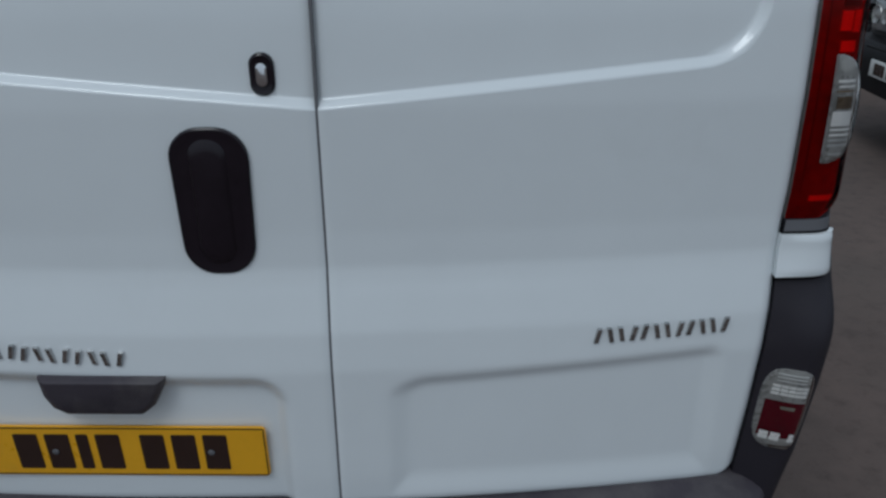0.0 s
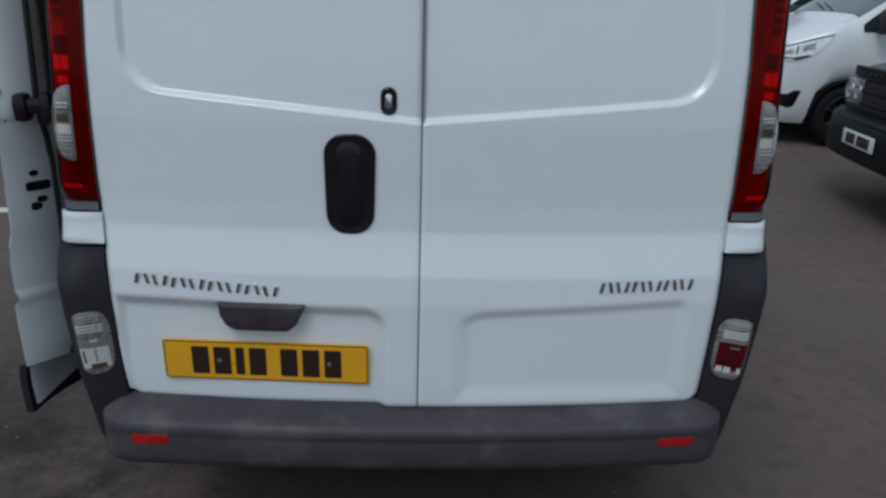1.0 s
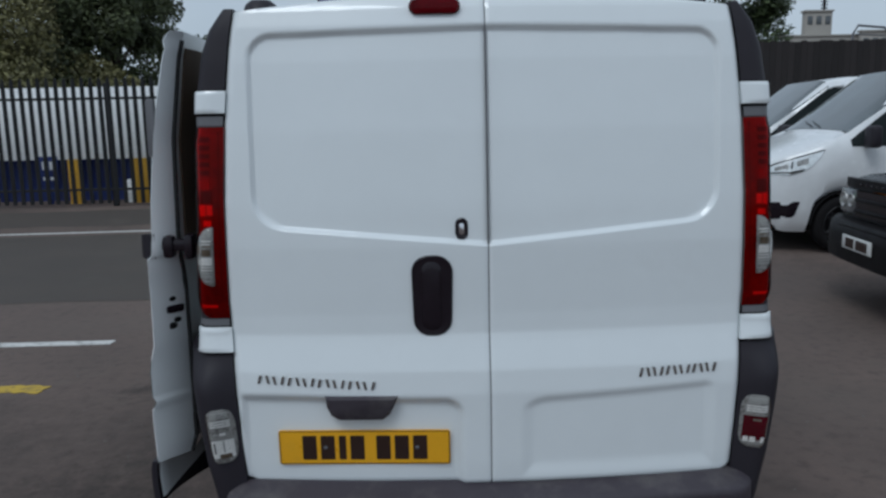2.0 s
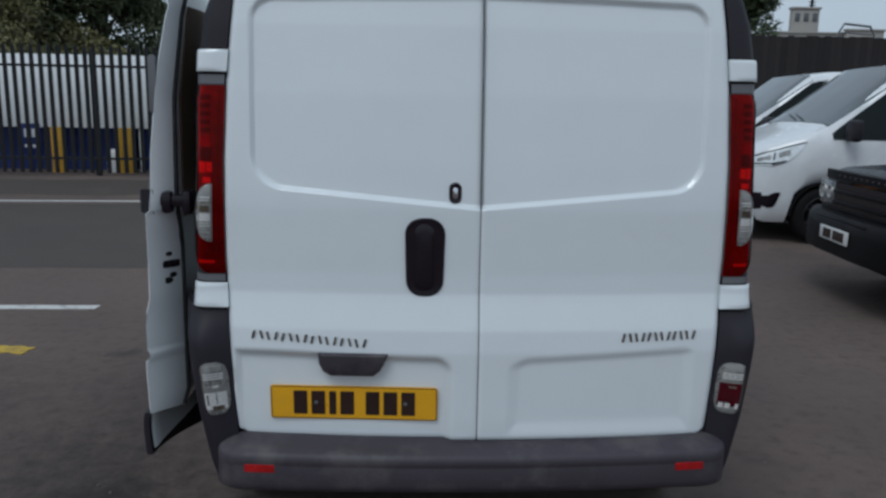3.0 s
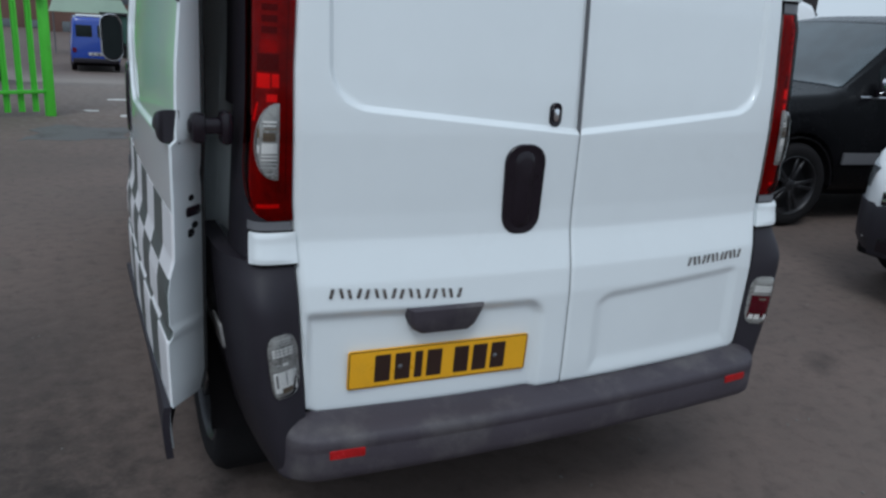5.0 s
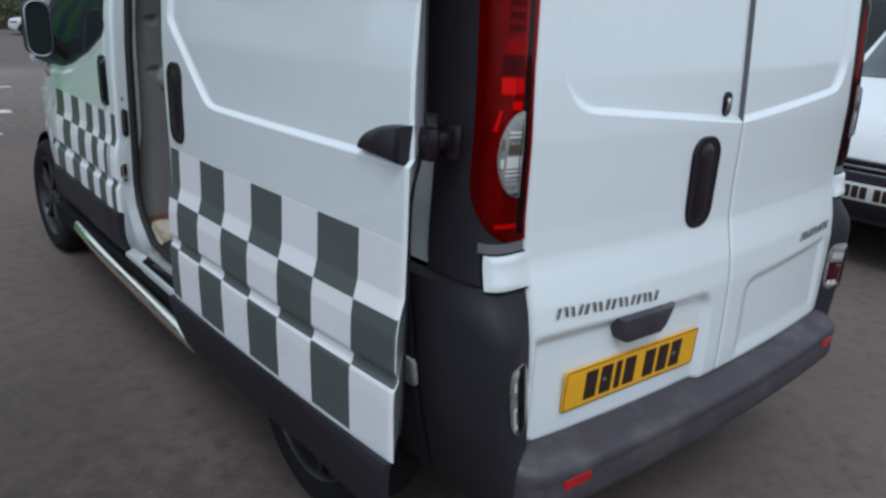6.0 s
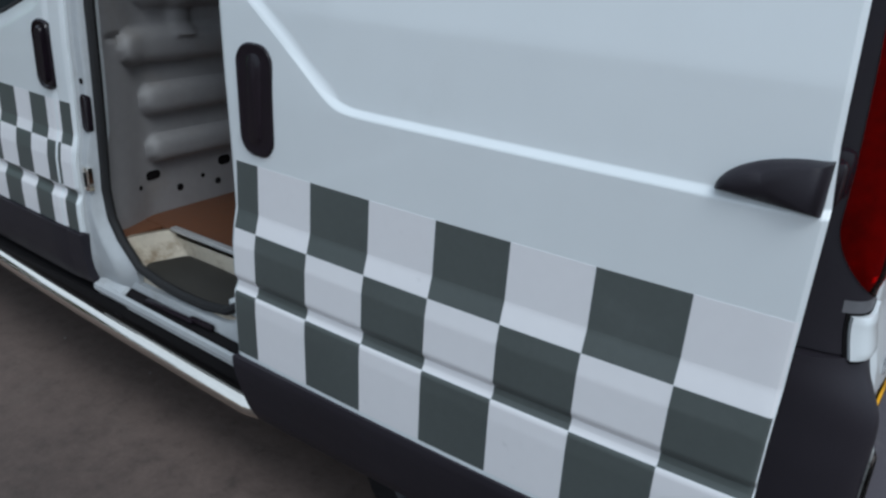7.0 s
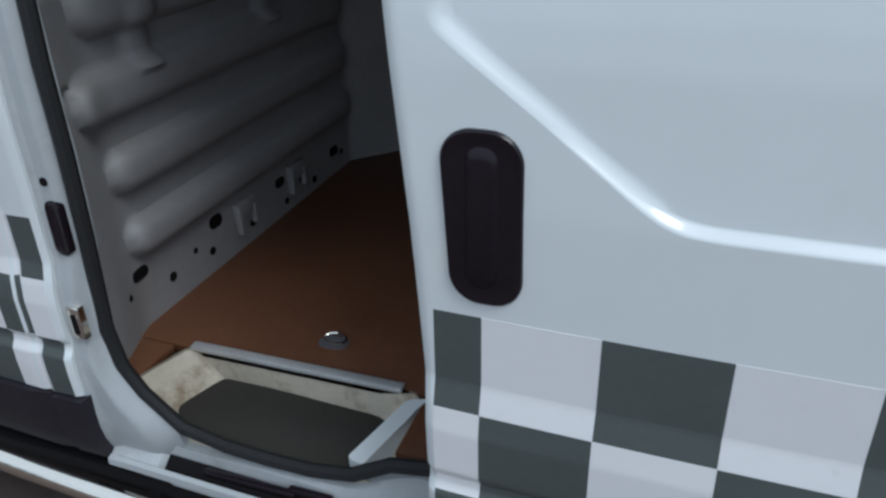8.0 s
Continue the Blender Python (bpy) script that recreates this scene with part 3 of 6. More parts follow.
    for za, zb in ((0.950, 1.024), (1.658, 1.722)):
        part("hinge_gap", skin(side, -2, 49, za - 0.008, zb + 0.004, 0.0112, nd=10, nz=8), DARK, van)
        part("hinge_cover", skin(side, -3, 46, za, zb, 0.018, nd=14, nz=10, bulge=0.004), WHITE, van, "white painted hinge cover")
    for za, zb in ((1.028, 1.049), (1.622, 1.654)):
        part("lamp_surround", skin(side, 0, 52, za, zb, 0.010, nd=8, nz=4), GREYP, van)
    def pill(z):
        return 10.4 * (1 - abs((z - 0.699) / 0.0835) ** 4) ** 0.25 if abs(z - 0.699) < 0.0835 else 0.0

    fog = lens("fog_lamp", lambda z: 11.4 - pill(z), lambda z: 11.4 + pill(z), 0.617, 0.782, 0.0100, LAMP_GREY, van, "clear ribbed lower lamp" if side < 0 else "clear and red lower fog lamp", True, 12, 30)
    cover("lamp_cover", lambda z: 1.28 * (11.4 - pill(z)), lambda z: 1.28 * (11.4 + pill(z)), 0.6172, 0.7818, 0.0112, 0.0065, CLEAR_FILM, fog, "clear moulded cover", True, 12, 30)
    for k in range(3):
        for m in range(5):
            lens("lens_rib", 3.6 + 3.0 * m, 6.1 + 3.0 * m, 0.729 + 0.0078 * k, 0.7335 + 0.0078 * k, 0.0125, LAMP_PALE, fog, "", True, 2, 2)
    for k in range(3):
        lens("lens_rib", 4.5, 16.5, 0.7565 + 0.007 * k, 0.7583 + 0.007 * k, 0.0125, ALU, fog, "", True, 8, 2)
    # Pale pads put the bowl's gleam and glints into the colour.
    if side > 0:
        lens("red_insert", 2.5, 20, 0.640, 0.716, 0.0120, RED_D, fog, "dark red fog insert", True)
        lens("bulb_glint", 8, 14, 0.701, 0.707, 0.0130, HOUSING, fog, "", True)
        for a, b in ((3.2, 6.2), (7.2, 11.0), (15.5, 18.8)):
            lens("bulb_glint", a, b, 0.634, 0.650, 0.0130, LAMP_PALE, fog, "", True)
    else:
        lens("bulb_glint", 7, 11, 0.703, 0.710, 0.0128, LAMP_PALE, fog, "", True)
        lens("bulb_glint", 12.5, 16, 0.706, 0.709, 0.0128, ALU, fog, "", True)
        lens("mirror_cup", 2.6, 19, 0.634, 0.688, 0.0120, LAMP_PALE, fog, "pale cup painted as a bright mirror", True)
        lens("bowl_shade", 4.5, 13, 0.632, 0.645, 0.0128, LAMP_BROWN, fog, "", True)
        lens("bowl_shade", 8.5, 9.3, 0.650, 0.686, 0.0128, LAMP_GREY, fog, "", True)
        lens("bowl_shade", 15.5, 17.2, 0.648, 0.682, 0.0128, LAMP_BODY, fog, "", True)
    # flank part of the lower corner, up to the wheel arch
    bm = slab(BM(), lambda y, v: Vector((side * (lerp(LOW_W, 0.40 + 0.552 * v) + 0.006), y, max(0.40 + 0.552 * v, RIDE + math.sqrt(max(0, 0.40 ** 2 - (y - AXLE_R) ** 2))))),
              lambda y, v: Vector((side * (lerp(LOW_W, 0.40 + 0.552 * v) - 0.04), y, max(0.40 + 0.552 * v, RIDE + math.sqrt(max(0, 0.40 ** 2 - (y - AXLE_R) ** 2))))),
              spread(0.243, 0.46, 12), spread(0, 1, 24))
    part("arch_trim", bm, PLASTIC, van)
    part("side_marker", pad(BM(), rrect(0.120, 0.076, 0.016, 4, 0.292, 0.690), lambda u, v, h: Vector((side * (lerp(LOW_W, v) + 0.006 + h), u, v)), [(0, 0.004), (0.004, 0.007)], -0.004), MARKER, van, "pale grey side reflector")

# Added dark plate on the flank, standing in for shade behind the open door.
bm = slab(BM(), lambda y, z: Vector((-(lerp(CORNER_W, z) - 0.004 + 0.010 * (1 - step(0.34, 0.40, y))), y, z)), lambda y, z: Vector((-(lerp(CORNER_W, z) - 0.03), y, z)), spread(0.19, 0.40, 8), spread(1.30, 1.90, 16))
part("gap_shade_plate", bm, PLASTIC, van, "added dark plate for the shade behind the open door")

# ---- rear bumper ----
def bumper_face(x):
    return -0.112 + 0.030 * (x / 0.7) ** 2 + 0.105 * (1 - math.sqrt(max(0.0, 1 - (max(0.0, abs(x) - 0.715) / 0.105) ** 2)))


RED_B = material("bumper_red_reflector", (0.36, 0.010, 0.012), 0.25, vary=0.25, scales=(40, 220), spec=0.3)
sect = [(0.10, 0.545), (0.020, 0.543), (0.0, 0.541), (-0.5, 0.528), (-0.86, 0.518), (-0.965, 0.511), (-1.0, 0.498), (-1.0, 0.486), (-0.985, 0.482), (-0.985, 0.476), (-1.0, 0.470), (-0.99, 0.422), (-0.96, 0.403), (-0.85, 0.393), (0.2, 0.38)]
bm = BM()
rows = []
for i in range(81):
    x = 0.818 * math.sin(math.pi * (i / 80 - 0.5))
    f = bumper_face(x)
    rows.append([bm.verts.new((x, -f * k if k < 0 else 0.3 * k, z - 0.012 * step(0.70, 0.83, abs(x)) * (1 if z > 0.45 else 0))) for k, z in sect])
for a, b in zip(rows, rows[1:]):
    for j in range(len(sect)):
        k = (j + 1) % len(sect)
        bm.faces.new((a[j], b[j], b[k], a[k]))
bm.faces.new(rows[0])
bm.faces.new(rows[-1][::-1])
bumper = part("rear_bumper", bm, BUMPER, van, "scuffed dark grey plastic step bumper", sharp=50)
for s in (-1, 1):
    part("bumper_reflector", pad(BM(), rrect(0.092, 0.024, 0.003, 3, s * 0.668, 0.471), lambda u, v, h: Vector((u, bumper_face(u) - h, v)), [(0, 0.0015), (0.001, 0.002)], -0.01), RED_B, bumper, "red bumper reflector")

# ---- flanks and roof ----
def flank_x(y, z):
    w = lerp(DOOR_W, z) + 0.004
    y0 = rear_y(w, z) + 0.012
    c = 1 - max(0.0, (y - y0) / 0.20) ** 0.556
    s = math.sqrt(max(0.0, 1 - c * c)) ** 0.60 if c > 0 else 1.0
    side_w = lerp(CORNER_W, z) + (lerp(HALF, z) - lerp(CORNER_W, z)) * step(0.3, 1.0, y)
    return w + (side_w - w) * s - 0.016 * (1 - step(0.16, 0.70, y))


def arch(y, yc, r=0.40):
    return RIDE + math.sqrt(max(0.0, r * r - (y - yc) ** 2))


def flank(side, ya, yb, name, label):
    def p(y, v, k):
        zb = max(0.45, arch(y, AXLE_R))
        if y < 0.45:
            zb = max(zb, 0.957)
        z = zb + (1.958 - zb) * v
        return Vector((side * (flank_x(y, z) - k), y, z))
    bm = slab(BM(), lambda y, v: p(y, v, 0), lambda y, v: p(y, v, 0.03), spread(ya, yb, int((yb - ya) / 0.022), (0.4501, 0.4499)), spread(0, 1, 60))
    return part(name, bm, WHITE, van, label, sharp=50)


flank(-1, 0.168, 1.09, "rear_quarter_panel", "white rear quarter panel behind the open door")
flank(1, 0.168, 2.19, "side_panel", "white right-hand side panel")


def roof_at(u, y, k):
    t = abs(u)
    drop = 0.020 * (1 - step(0.12, 0.45, y)) + 0.05 * step(2.4, 2.95, y)
    return Vector(((0.738 + 0.034 * step(0.25, 0.7, y)) * u, y, 1.957 + 0.052 * (1 - t ** 2.4) - drop * (1 - t ** 4) - k))


setback = lambda u, y: y + 0.17 * abs(u) ** 5 * (1 - step(0.135, 0.9, y))
bm = slab(BM(), lambda u, y: roof_at(u, setback(u, y), 0), lambda u, y: roof_at(u, setback(u, y), 0.03), spread(-1, 1, 40), spread(0.135, 2.95, 50))
roof = part("roof", bm, WHITE, van, sharp=60)
for s, yy in ((-1, 0.40), (1, 0.40)):
    part("roof_cap", pad(BM(), rrect(0.12, 0.16, 0.058, 6, s * 0.70, yy), lambda u, v, h: Vector((u, v, 1.955 + h)), [(0, 0.02), (0.012, 0.050), (0.03, 0.064)], -0.02), PLASTIC, roof, "black roof bar mounting cap")

# ---- cab: front doors, glass, nose ----
def sill_line(y):
    return lerp([(2.19, 1.46), (2.23, 1.41), (2.29, 1.345), (2.50, 1.270), (2.80, 1.195), (3.00, 1.165), (3.40, 1.150)], y)


def cab_in(y):
    """How far the cab side draws in towards the nose."""
    return 0.045 * min(1.5, max(0.0, y - 2.25))


def cab_front(z):
    return lerp([(1.10, 3.86), (1.9, 2.86)], z)


LIPS = (0.128, 0.130, 0.132, 0.134)
ROWS_Z = (1.060, 0.900, 0.741, 0.572)
FRONT_ROWS = (1.041, 0.912, 0.780, 0.641)


def chequers(name_of, surf, edges, y_lo, y_hi, base, parent, zs=ROWS_Z):
    """Squares of vinyl on a panel: surf(y, z, h) is the panel's face; edges are the column joints."""
    cols = sorted(set([y_lo] + [e for e in edges if y_lo + 0.004 < e < y_hi - 0.004] + [y_hi]))
    for r in range(3):
        za, zb = zs[r + 1] + 0.0006, zs[r] - 0.0006
        for a, b in zip(cols, cols[1:]):
            c = base + sum(e < (a + b) / 2 for e in edges)
            dark = (c + r) % 2 == 0
            ny = max(3, int((b - a) / 0.025))
            bm = slab(BM(), lambda y, z: surf(y, z, 0.0006), lambda y, z: surf(y, z, -0.002), spread(a + 0.0005, b - 0.0005, ny, LIPS), spread(za, zb, 14, [k for k, _ in HALF]))
            part(name_of, bm, VINYL_G if dark else VINYL_W, parent, "dark grey-green vinyl square" if dark else "white vinyl square")


for side in (-1, 1):
    def fd(y, z, h=0.0):
        lip = 0.008 * (1 - step(0, 0.010, y - 2.222)) + 0.008 * (1 - step(0, 0.010, 3.27 - y))
        groove = 0.010 * step(0, 0.03, z - (sill_line(y) - 0.05)) if z > 1.05 else 0
        nose_in = cab_in(y)
        return Vector((side * (lerp(HALF, z) + h - lip - groove - nose_in), y, z))

    fz = lambda y, v: v if v < 1.1 else 1.1 + (sill_line(y) - 1.1) * (v - 1.1)
    bm = slab(BM(), lambda y, v: fd(y, fz(y, v)), lambda y, v: fd(y, fz(y, v), -0.05), spread(2.222, 3.27, 54), spread(0.641, 1.1, 40, [k for k, _ in HALF]) + spread(1.1, 2.1, 26)[1:])
    fdoor = part("front_door", bm, WHITE, van, "white front door with chequered band", sharp=50)
    bm = slab(BM(), lambda y, z: fd(y, z, 0.012 * step(0.40, 0.46, z)), lambda y, z: fd(y, z, -0.05), spread(2.222, 3.27, 20), spread(0.440, 0.637, 12))
    part("rubbing_strip", bm, PLASTIC, fdoor, "dark grey plastic lower strip")
    if side < 0:
        chequers("checker_square", fd, [2.295, 2.393, 2.490, 2.598, 2.722, 2.860, 3.010], 2.226, 3.16, -1, fdoor, FRONT_ROWS)
    fh = lambda u, v, h: Vector((side * (lerp(HALF, v) - 0.004 + h), u, v))
    part("door_handle", pad(BM(), rrect(0.088, 0.205, 0.036, 6, 2.262, 1.168), fh, [(0, 0.006), (0.004, 0.012), (0.009, 0.012), (0.014, 0.007), (0.028, 0.006)], -0.012), BLACK, fdoor, "black recessed handle")
    part("handle_lever", pad(BM(), rrect(0.036, 0.165, 0.016, 5, 2.268, 1.168), fh, [(0, 0.010), (0.006, 0.016)], 0.0), BLACK, fdoor)
    # frame and glass
    bm = BM()
    slab(bm, lambda y, z: Vector((side * (lerp(HALF, z) - 0.004), y, z)), lambda y, z: Vector((side * (lerp(HALF, z) - 0.05), y, z)), [2.19, 2.205, 2.222, 2.238], spread(1.40, 1.905, 20))
    part("window_frame", bm, WHITE, fdoor)
    part("frame_vent", pad(BM(), rrect(0.014, 0.10, 0.006, 3, 2.214, 1.52), fh, [(0, 0.003), (0.002, 0.004)], -0.008), BLACK, fdoor)
    bm = slab(BM(), lambda u, z: Vector((side * (lerp(HALF, z) - 0.022 - 0.07 * u), 2.236 + (cab_front(z) - 0.06 - 2.236) * u, max(z, sill_line(2.236 + (cab_front(z) - 2.3) * u) - 0.012))),
              lambda u, z: Vector((side * (lerp(HALF, z) - 0.028 - 0.07 * u), 2.236 + (cab_front(z) - 0.06 - 2.236) * u, max(z, sill_line(2.236 + (cab_front(z) - 2.3) * u) - 0.012))), spread(0, 1, 24), spread(1.14, 1.89, 30))
    glass = part("side_window", bm, GLASS, fdoor, "dark tinted side window")
    part("window_seal", tube(BM(), [(side * (lerp(HALF, sill_line(y)) - 0.016 - cab_in(y)), y, sill_line(y)) for y in spread(2.236, 3.30, 20)], 0.009, 8), RUBBER, fdoor)
    bm = tube(BM(), [(side * (lerp(HALF, z) - 0.055 - cab_in(cab_front(z))), cab_front(z) - 0.03, z) for z in spread(1.14, 1.91, 10)], 0.045, 10)
    part("windscreen_pillar", bm, WHITE, van)
    # mirror
    mx = side * 1.0
    mirror = part("door_mirror", pad(BM(), rrect(0.110, 0.245, 0.050, 7, mx, 1.335), lambda u, v, h: Vector((u, 2.95 + h, v)), [(0.0, 0.06), (0.02, 0.105), (0.06, 0.135)], -0.012), PLASTIC, van, "dark plastic door mirror")
    part("mirror_glass", pad(BM(), rrect(0.088, 0.218, 0.040, 6, mx, 1.335), lambda u, v, h: Vector((u, 2.938 - h, v)), [(0.0, 0.003)], -0.004), GLASS, mirror, "mirror glass")
    part("mirror_rim", tube(BM(), [(mx + a, 2.935, 1.335 + b) for a, b in rrect(0.106, 0.240, 0.048, 7)] + [(mx + 0.053, 2.935, 1.335 + 0.072)], 0.0045, 6), CHROME, mirror, "bright mirror rim")
    part("mirror_arm", tube(BM(), [(side * 0.86, 3.00, 1.22), (side * 0.90, 2.995, 1.24), (side * 0.96, 2.98, 1.28)], 0.035, 8), PLASTIC, mirror)
    part("side_repeater", pad(BM(), rrect(0.06, 0.035, 0.014, 4, 3.40, 1.09), lambda u, v, h: Vector((side * (0.868 + h), u, v)), [(0, 0.006), (0.004, 0.009)], -0.02), AMBER, van)

bm = slab(BM(), lambda u, z: Vector((u * (lerp(HALF, z) - 0.11), cab_front(z) + 0.10 * (1 - u * u), z)), lambda u, z: Vector((u * (lerp(HALF, z) - 0.11), cab_front(z) + 0.10 * (1 - u * u) - 0.006, z)), spread(-1, 1, 16), spread(1.12, 1.90, 14))
part("windscreen", bm, SCREEN, van, "windscreen glass")

NOSE_TOP = [(3.27, 1.17), (3.86, 1.13), (4.20, 1.03), (4.45, 0.90), (4.57, 0.76), (4.62, 0.60)]


def nose_side(y):
    return lerp([(3.2, 0.955), (3.6, 0.905), (4.0, 0.82), (4.4, 0.72), (4.62, 0.56)], y)


bm = BM()
rows = []
for y in spread(3.275, 4.62, 60):
    zt = lerp(NOSE_TOP, y)
    zb = max(0.36, arch(y, AXLE_F, 0.39))
    k = nose_side(y)
    col = []
    for v in spread(0, 1, 16):
        z = zb + (zt - 0.06 - zb) * v
        col.append((lerp(HALF, z) * k - 0.02 * step(3.3, 3.4, y), z))
    hw = col[-1][0]
    col += [(hw * 0.97, zt - 0.03), (hw * 0.85, zt - 0.005), (hw * 0.5, zt + 0.015), (0, zt + 0.02)]
    rows.append([bm.verts.new((-a, y, z)) for a, z in col] + [bm.verts.new((a, y, z)) for a, z in col[-2::-1]])
for a, b in zip(rows, rows[1:]):
    for j in range(len(a) - 1):
        bm.faces.new((a[j], a[j + 1], b[j + 1], b[j]))
bm.faces.new(rows[-1])
part("nose", bm, WHITE, van, "white front wings and bonnet", sharp=50)
part("front_bumper", box(BM(), (0, 4.56, 0.45), (1.10, 0.16, 0.26), 0.05), PLASTIC, van)
for s in (-1, 1):
    part("headlamp", box(BM(), (s * 0.56, 4.44, 0.80), (0.22, 0.16, 0.20), 0.04), CLEAR, van)

# ---- sliding door, slid back and open ----
STRIP = [(0.30, 0.975), (0.33, 1.000), (0.38, 1.030), (0.44, 1.052), (0.50, 1.070), (0.545, 1.079), (0.562, 1.078)]


def front_edge(z):
    return lerp([(0.40, 1.340), (0.90, 1.346), (1.20, 1.364), (1.50, 1.394), (1.90, 1.396)], z)


def rear_edge(z):
    return lerp([(1.22, 0.125), (1.32, 0.136), (1.55, 0.148), (1.90, 0.158)], z)


def slide_x(y, z, h=0.0):
    diag = (z - 1.221 - 0.77 * (y - 1.028)) * 0.79
    flat = z - 1.221
    d = -math.log(math.exp(-90 * max(-0.4, min(0.4, flat))) + math.exp(-90 * max(-0.4, min(0.4, diag)))) / 90
    d = min(d, 1.318 - y, 1.868 - z)
    lip = 0.005 * (1 - step(0, 0.009, y - rear_edge(z))) + 0.010 * (1 - step(0, 0.012, front_edge(z) - y)) + 0.008 * (1 - step(0, 0.014, 1.905 - z))
    curve = -0.010 * ((y - 0.73) / 0.6) ** 2
    return lerp(HALF, z) + 0.110 + curve - 0.012 * min(1.0, max(0.0, (d + 0.002) / 0.012)) - lip + h


def slide_p(y, z, h=0.0):
    return Vector((-slide_x(y, z, h), y, z))


INNER = [(0.43, 1.025), (0.46, 1.010), (0.60, 0.962), (1.12, 0.958), (1.30, 0.958), (1.58, 0.955), (1.84, 0.920), (1.905, 0.900)]


END_Y = [(0.45, 0.185), (0.60, 0.222), (1.14, 0.218), (1.25, 0.180), (1.55, 0.192), (1.90, 0.200)]


def slide_in(u, z):
    return Vector((-min(lerp(INNER, z), slide_x(0.7, z) - 0.02), lerp(END_Y, z) + (front_edge(z) - 0.03 - lerp(END_Y, z)) * u, z))


def slide_z(u, v):
    """Rows that follow the slanted pressing above the chequers."""
    if v < 1.15:
        return v
    line = 1.221 + math.log(1 + math.exp(55 * (1.22 * u + 0.125 - 1.028))) / 70
    return float(np.interp(v, [1.15, 2, 3, 4], [1.15, line - 0.006, line + 0.018, 1.905]))


slide_rows = spread(0.56, 1.15, 60, [k for k, _ in HALF]) + spread(1.15, 2, 8)[1:] + spread(2, 3, 10)[1:] + spread(3, 4, 50)[1:]
slide_cols = spread(0, 1, 150, [(y - 0.125) / 1.217 for y in LIPS])
slide = part("sliding_door", slab(BM(), lambda u, v: slide_p(rear_edge(slide_z(u, v)) + (front_edge(slide_z(u, v)) - rear_edge(slide_z(u, v))) * u, slide_z(u, v)), lambda u, v: slide_in(u, slide_z(u, v)), slide_cols, slide_rows), WHITE, van, "white sliding door, slid back, with chequered band", sharp=55)
strip_z = lambda y, v: 0.562 - (0.146 + 0.081 * step(0.1, 0.8, y)) * (1 - v)
strip_x = lambda y, z: lerp(STRIP, z) + 0.24 * (0.56 - z) * (1 - step(0.1, 0.6, y)) * (z < 0.56)
bm = slab(BM(), lambda y, v: Vector((-strip_x(y, strip_z(y, v)), y, strip_z(y, v))), lambda y, v: Vector((-strip_x(y, strip_z(y, v)) + 0.018, y, strip_z(y, v))), spread(0.128, 1.338, 40), spread(0, 1, 22))
part("rubbing_strip", bm, PLASTIC, slide, "dark grey plastic lower strip")
part("lower_edge", slab(BM(), lambda y, z: Vector((-strip_x(y, z) + 0.0185, y, z)), lambda y, z: Vector((-strip_x(y, z) + 0.024, y + 0.01, z)), spread(0.150, 1.27, 20), spread(0.43, 0.558, 8)), WHITE, slide)
COLS = [0.281 + 0.163 * k for k in range(7)]
chequers("checker_square", slide_p, COLS, 0.127, 1.330, -1, slide)
sh = lambda u, v, h: Vector((-(lerp(HALF, v) + 0.099 + h), u, v))
shape = [(1.256 + (u - 1.256) * (1 + 0.05 * (v - 1.205) / 0.12) + 0.004 * (v - 1.205) / 0.11, v) for u, v in rrect(0.104, 0.242, 0.042, 8, 1.256, 1.205)]
handle = part("door_handle", pad(BM(), shape, sh, [(0.0, 0.007), (0.003, 0.010), (0.007, 0.010), (0.013, 0.0085), (0.026, 0.0085)], -0.012), BLACK, slide, "gloss black recessed handle")
part("lever", pad(BM(), rrect(0.042, 0.196, 0.019, 6, 1.258, 1.207), sh, [(0.0, 0.0087), (0.008, 0.011), (0.016, 0.0125)], 0.0), BLACK, handle)
# runner cover, arm and fittings on the slanted end face
cover = [(0.136, 1.222), (0.210, 1.226), (0.285, 1.232)] + [(0.136 + 0.149 * math.cos(radians(a)), 1.232 + 0.066 * math.sin(radians(a))) for a in range(8, 90, 7)] + [(0.136, 1.299)]
cv = part("runner_cover", pad(BM(), cover, lambda u, v, h: Vector((-(1.036 + h), u, v)), [(0.0, 0.006), (0.003, 0.014), (0.008, 0.020), (0.016, 0.025), (0.028, 0.028)], -0.02), PLASTIC, slide, "black plastic runner cover", 60)
arm = BM()
box(arm, (-0.950, 0.150, 1.262), (0.095, 0.034, 0.038), 0.010)
box(arm, (-0.975, 0.146, 1.258), (0.034, 0.046, 0.070), 0.012)
box(arm, (-0.912, 0.150, 1.258), (0.030, 0.060, 0.080), 0.014)
part("runner_arm", arm, BLACK, slide, "black hinged runner arm")


def end_face(u, v, h):
    xo, xi = slide_x(0.7, v) - 0.012, lerp(INNER, v)
    k = min(1.0, max(0.0, (xo + u) / max(0.02, xo - xi)))
    return Vector((u, rear_edge(v) + 0.002 + (lerp(END_Y, v) - rear_edge(v) - 0.002) * k - h, v))


for (xx, zz, r) in ((-1.022, 1.049, 0.008), (-0.990, 1.085, 0.008), (-0.994, 0.998, 0.011), (-0.982, 1.015, 0.009)):
    part("latch_hole", pad(BM(), rrect(2 * r, 2 * r, r * 0.98, 4, xx, zz), end_face, [(0, 0.003)], -0.006), DARK, slide)
part("latch_claw", pad(BM(), rrect(0.040, 0.024, 0.006, 3, -0.985, 1.052), end_face, [(0, 0.006), (0.003, 0.009)], -0.006), BLACK, slide, "black door latch")
part("end_slot", pad(BM(), rrect(0.024, 0.175, 0.011, 5, -1.005, 1.62), end_face, [(0, 0.002), (0.003, 0.003)], -0.006), GREYP, slide, "grey slot cover on the door's end")
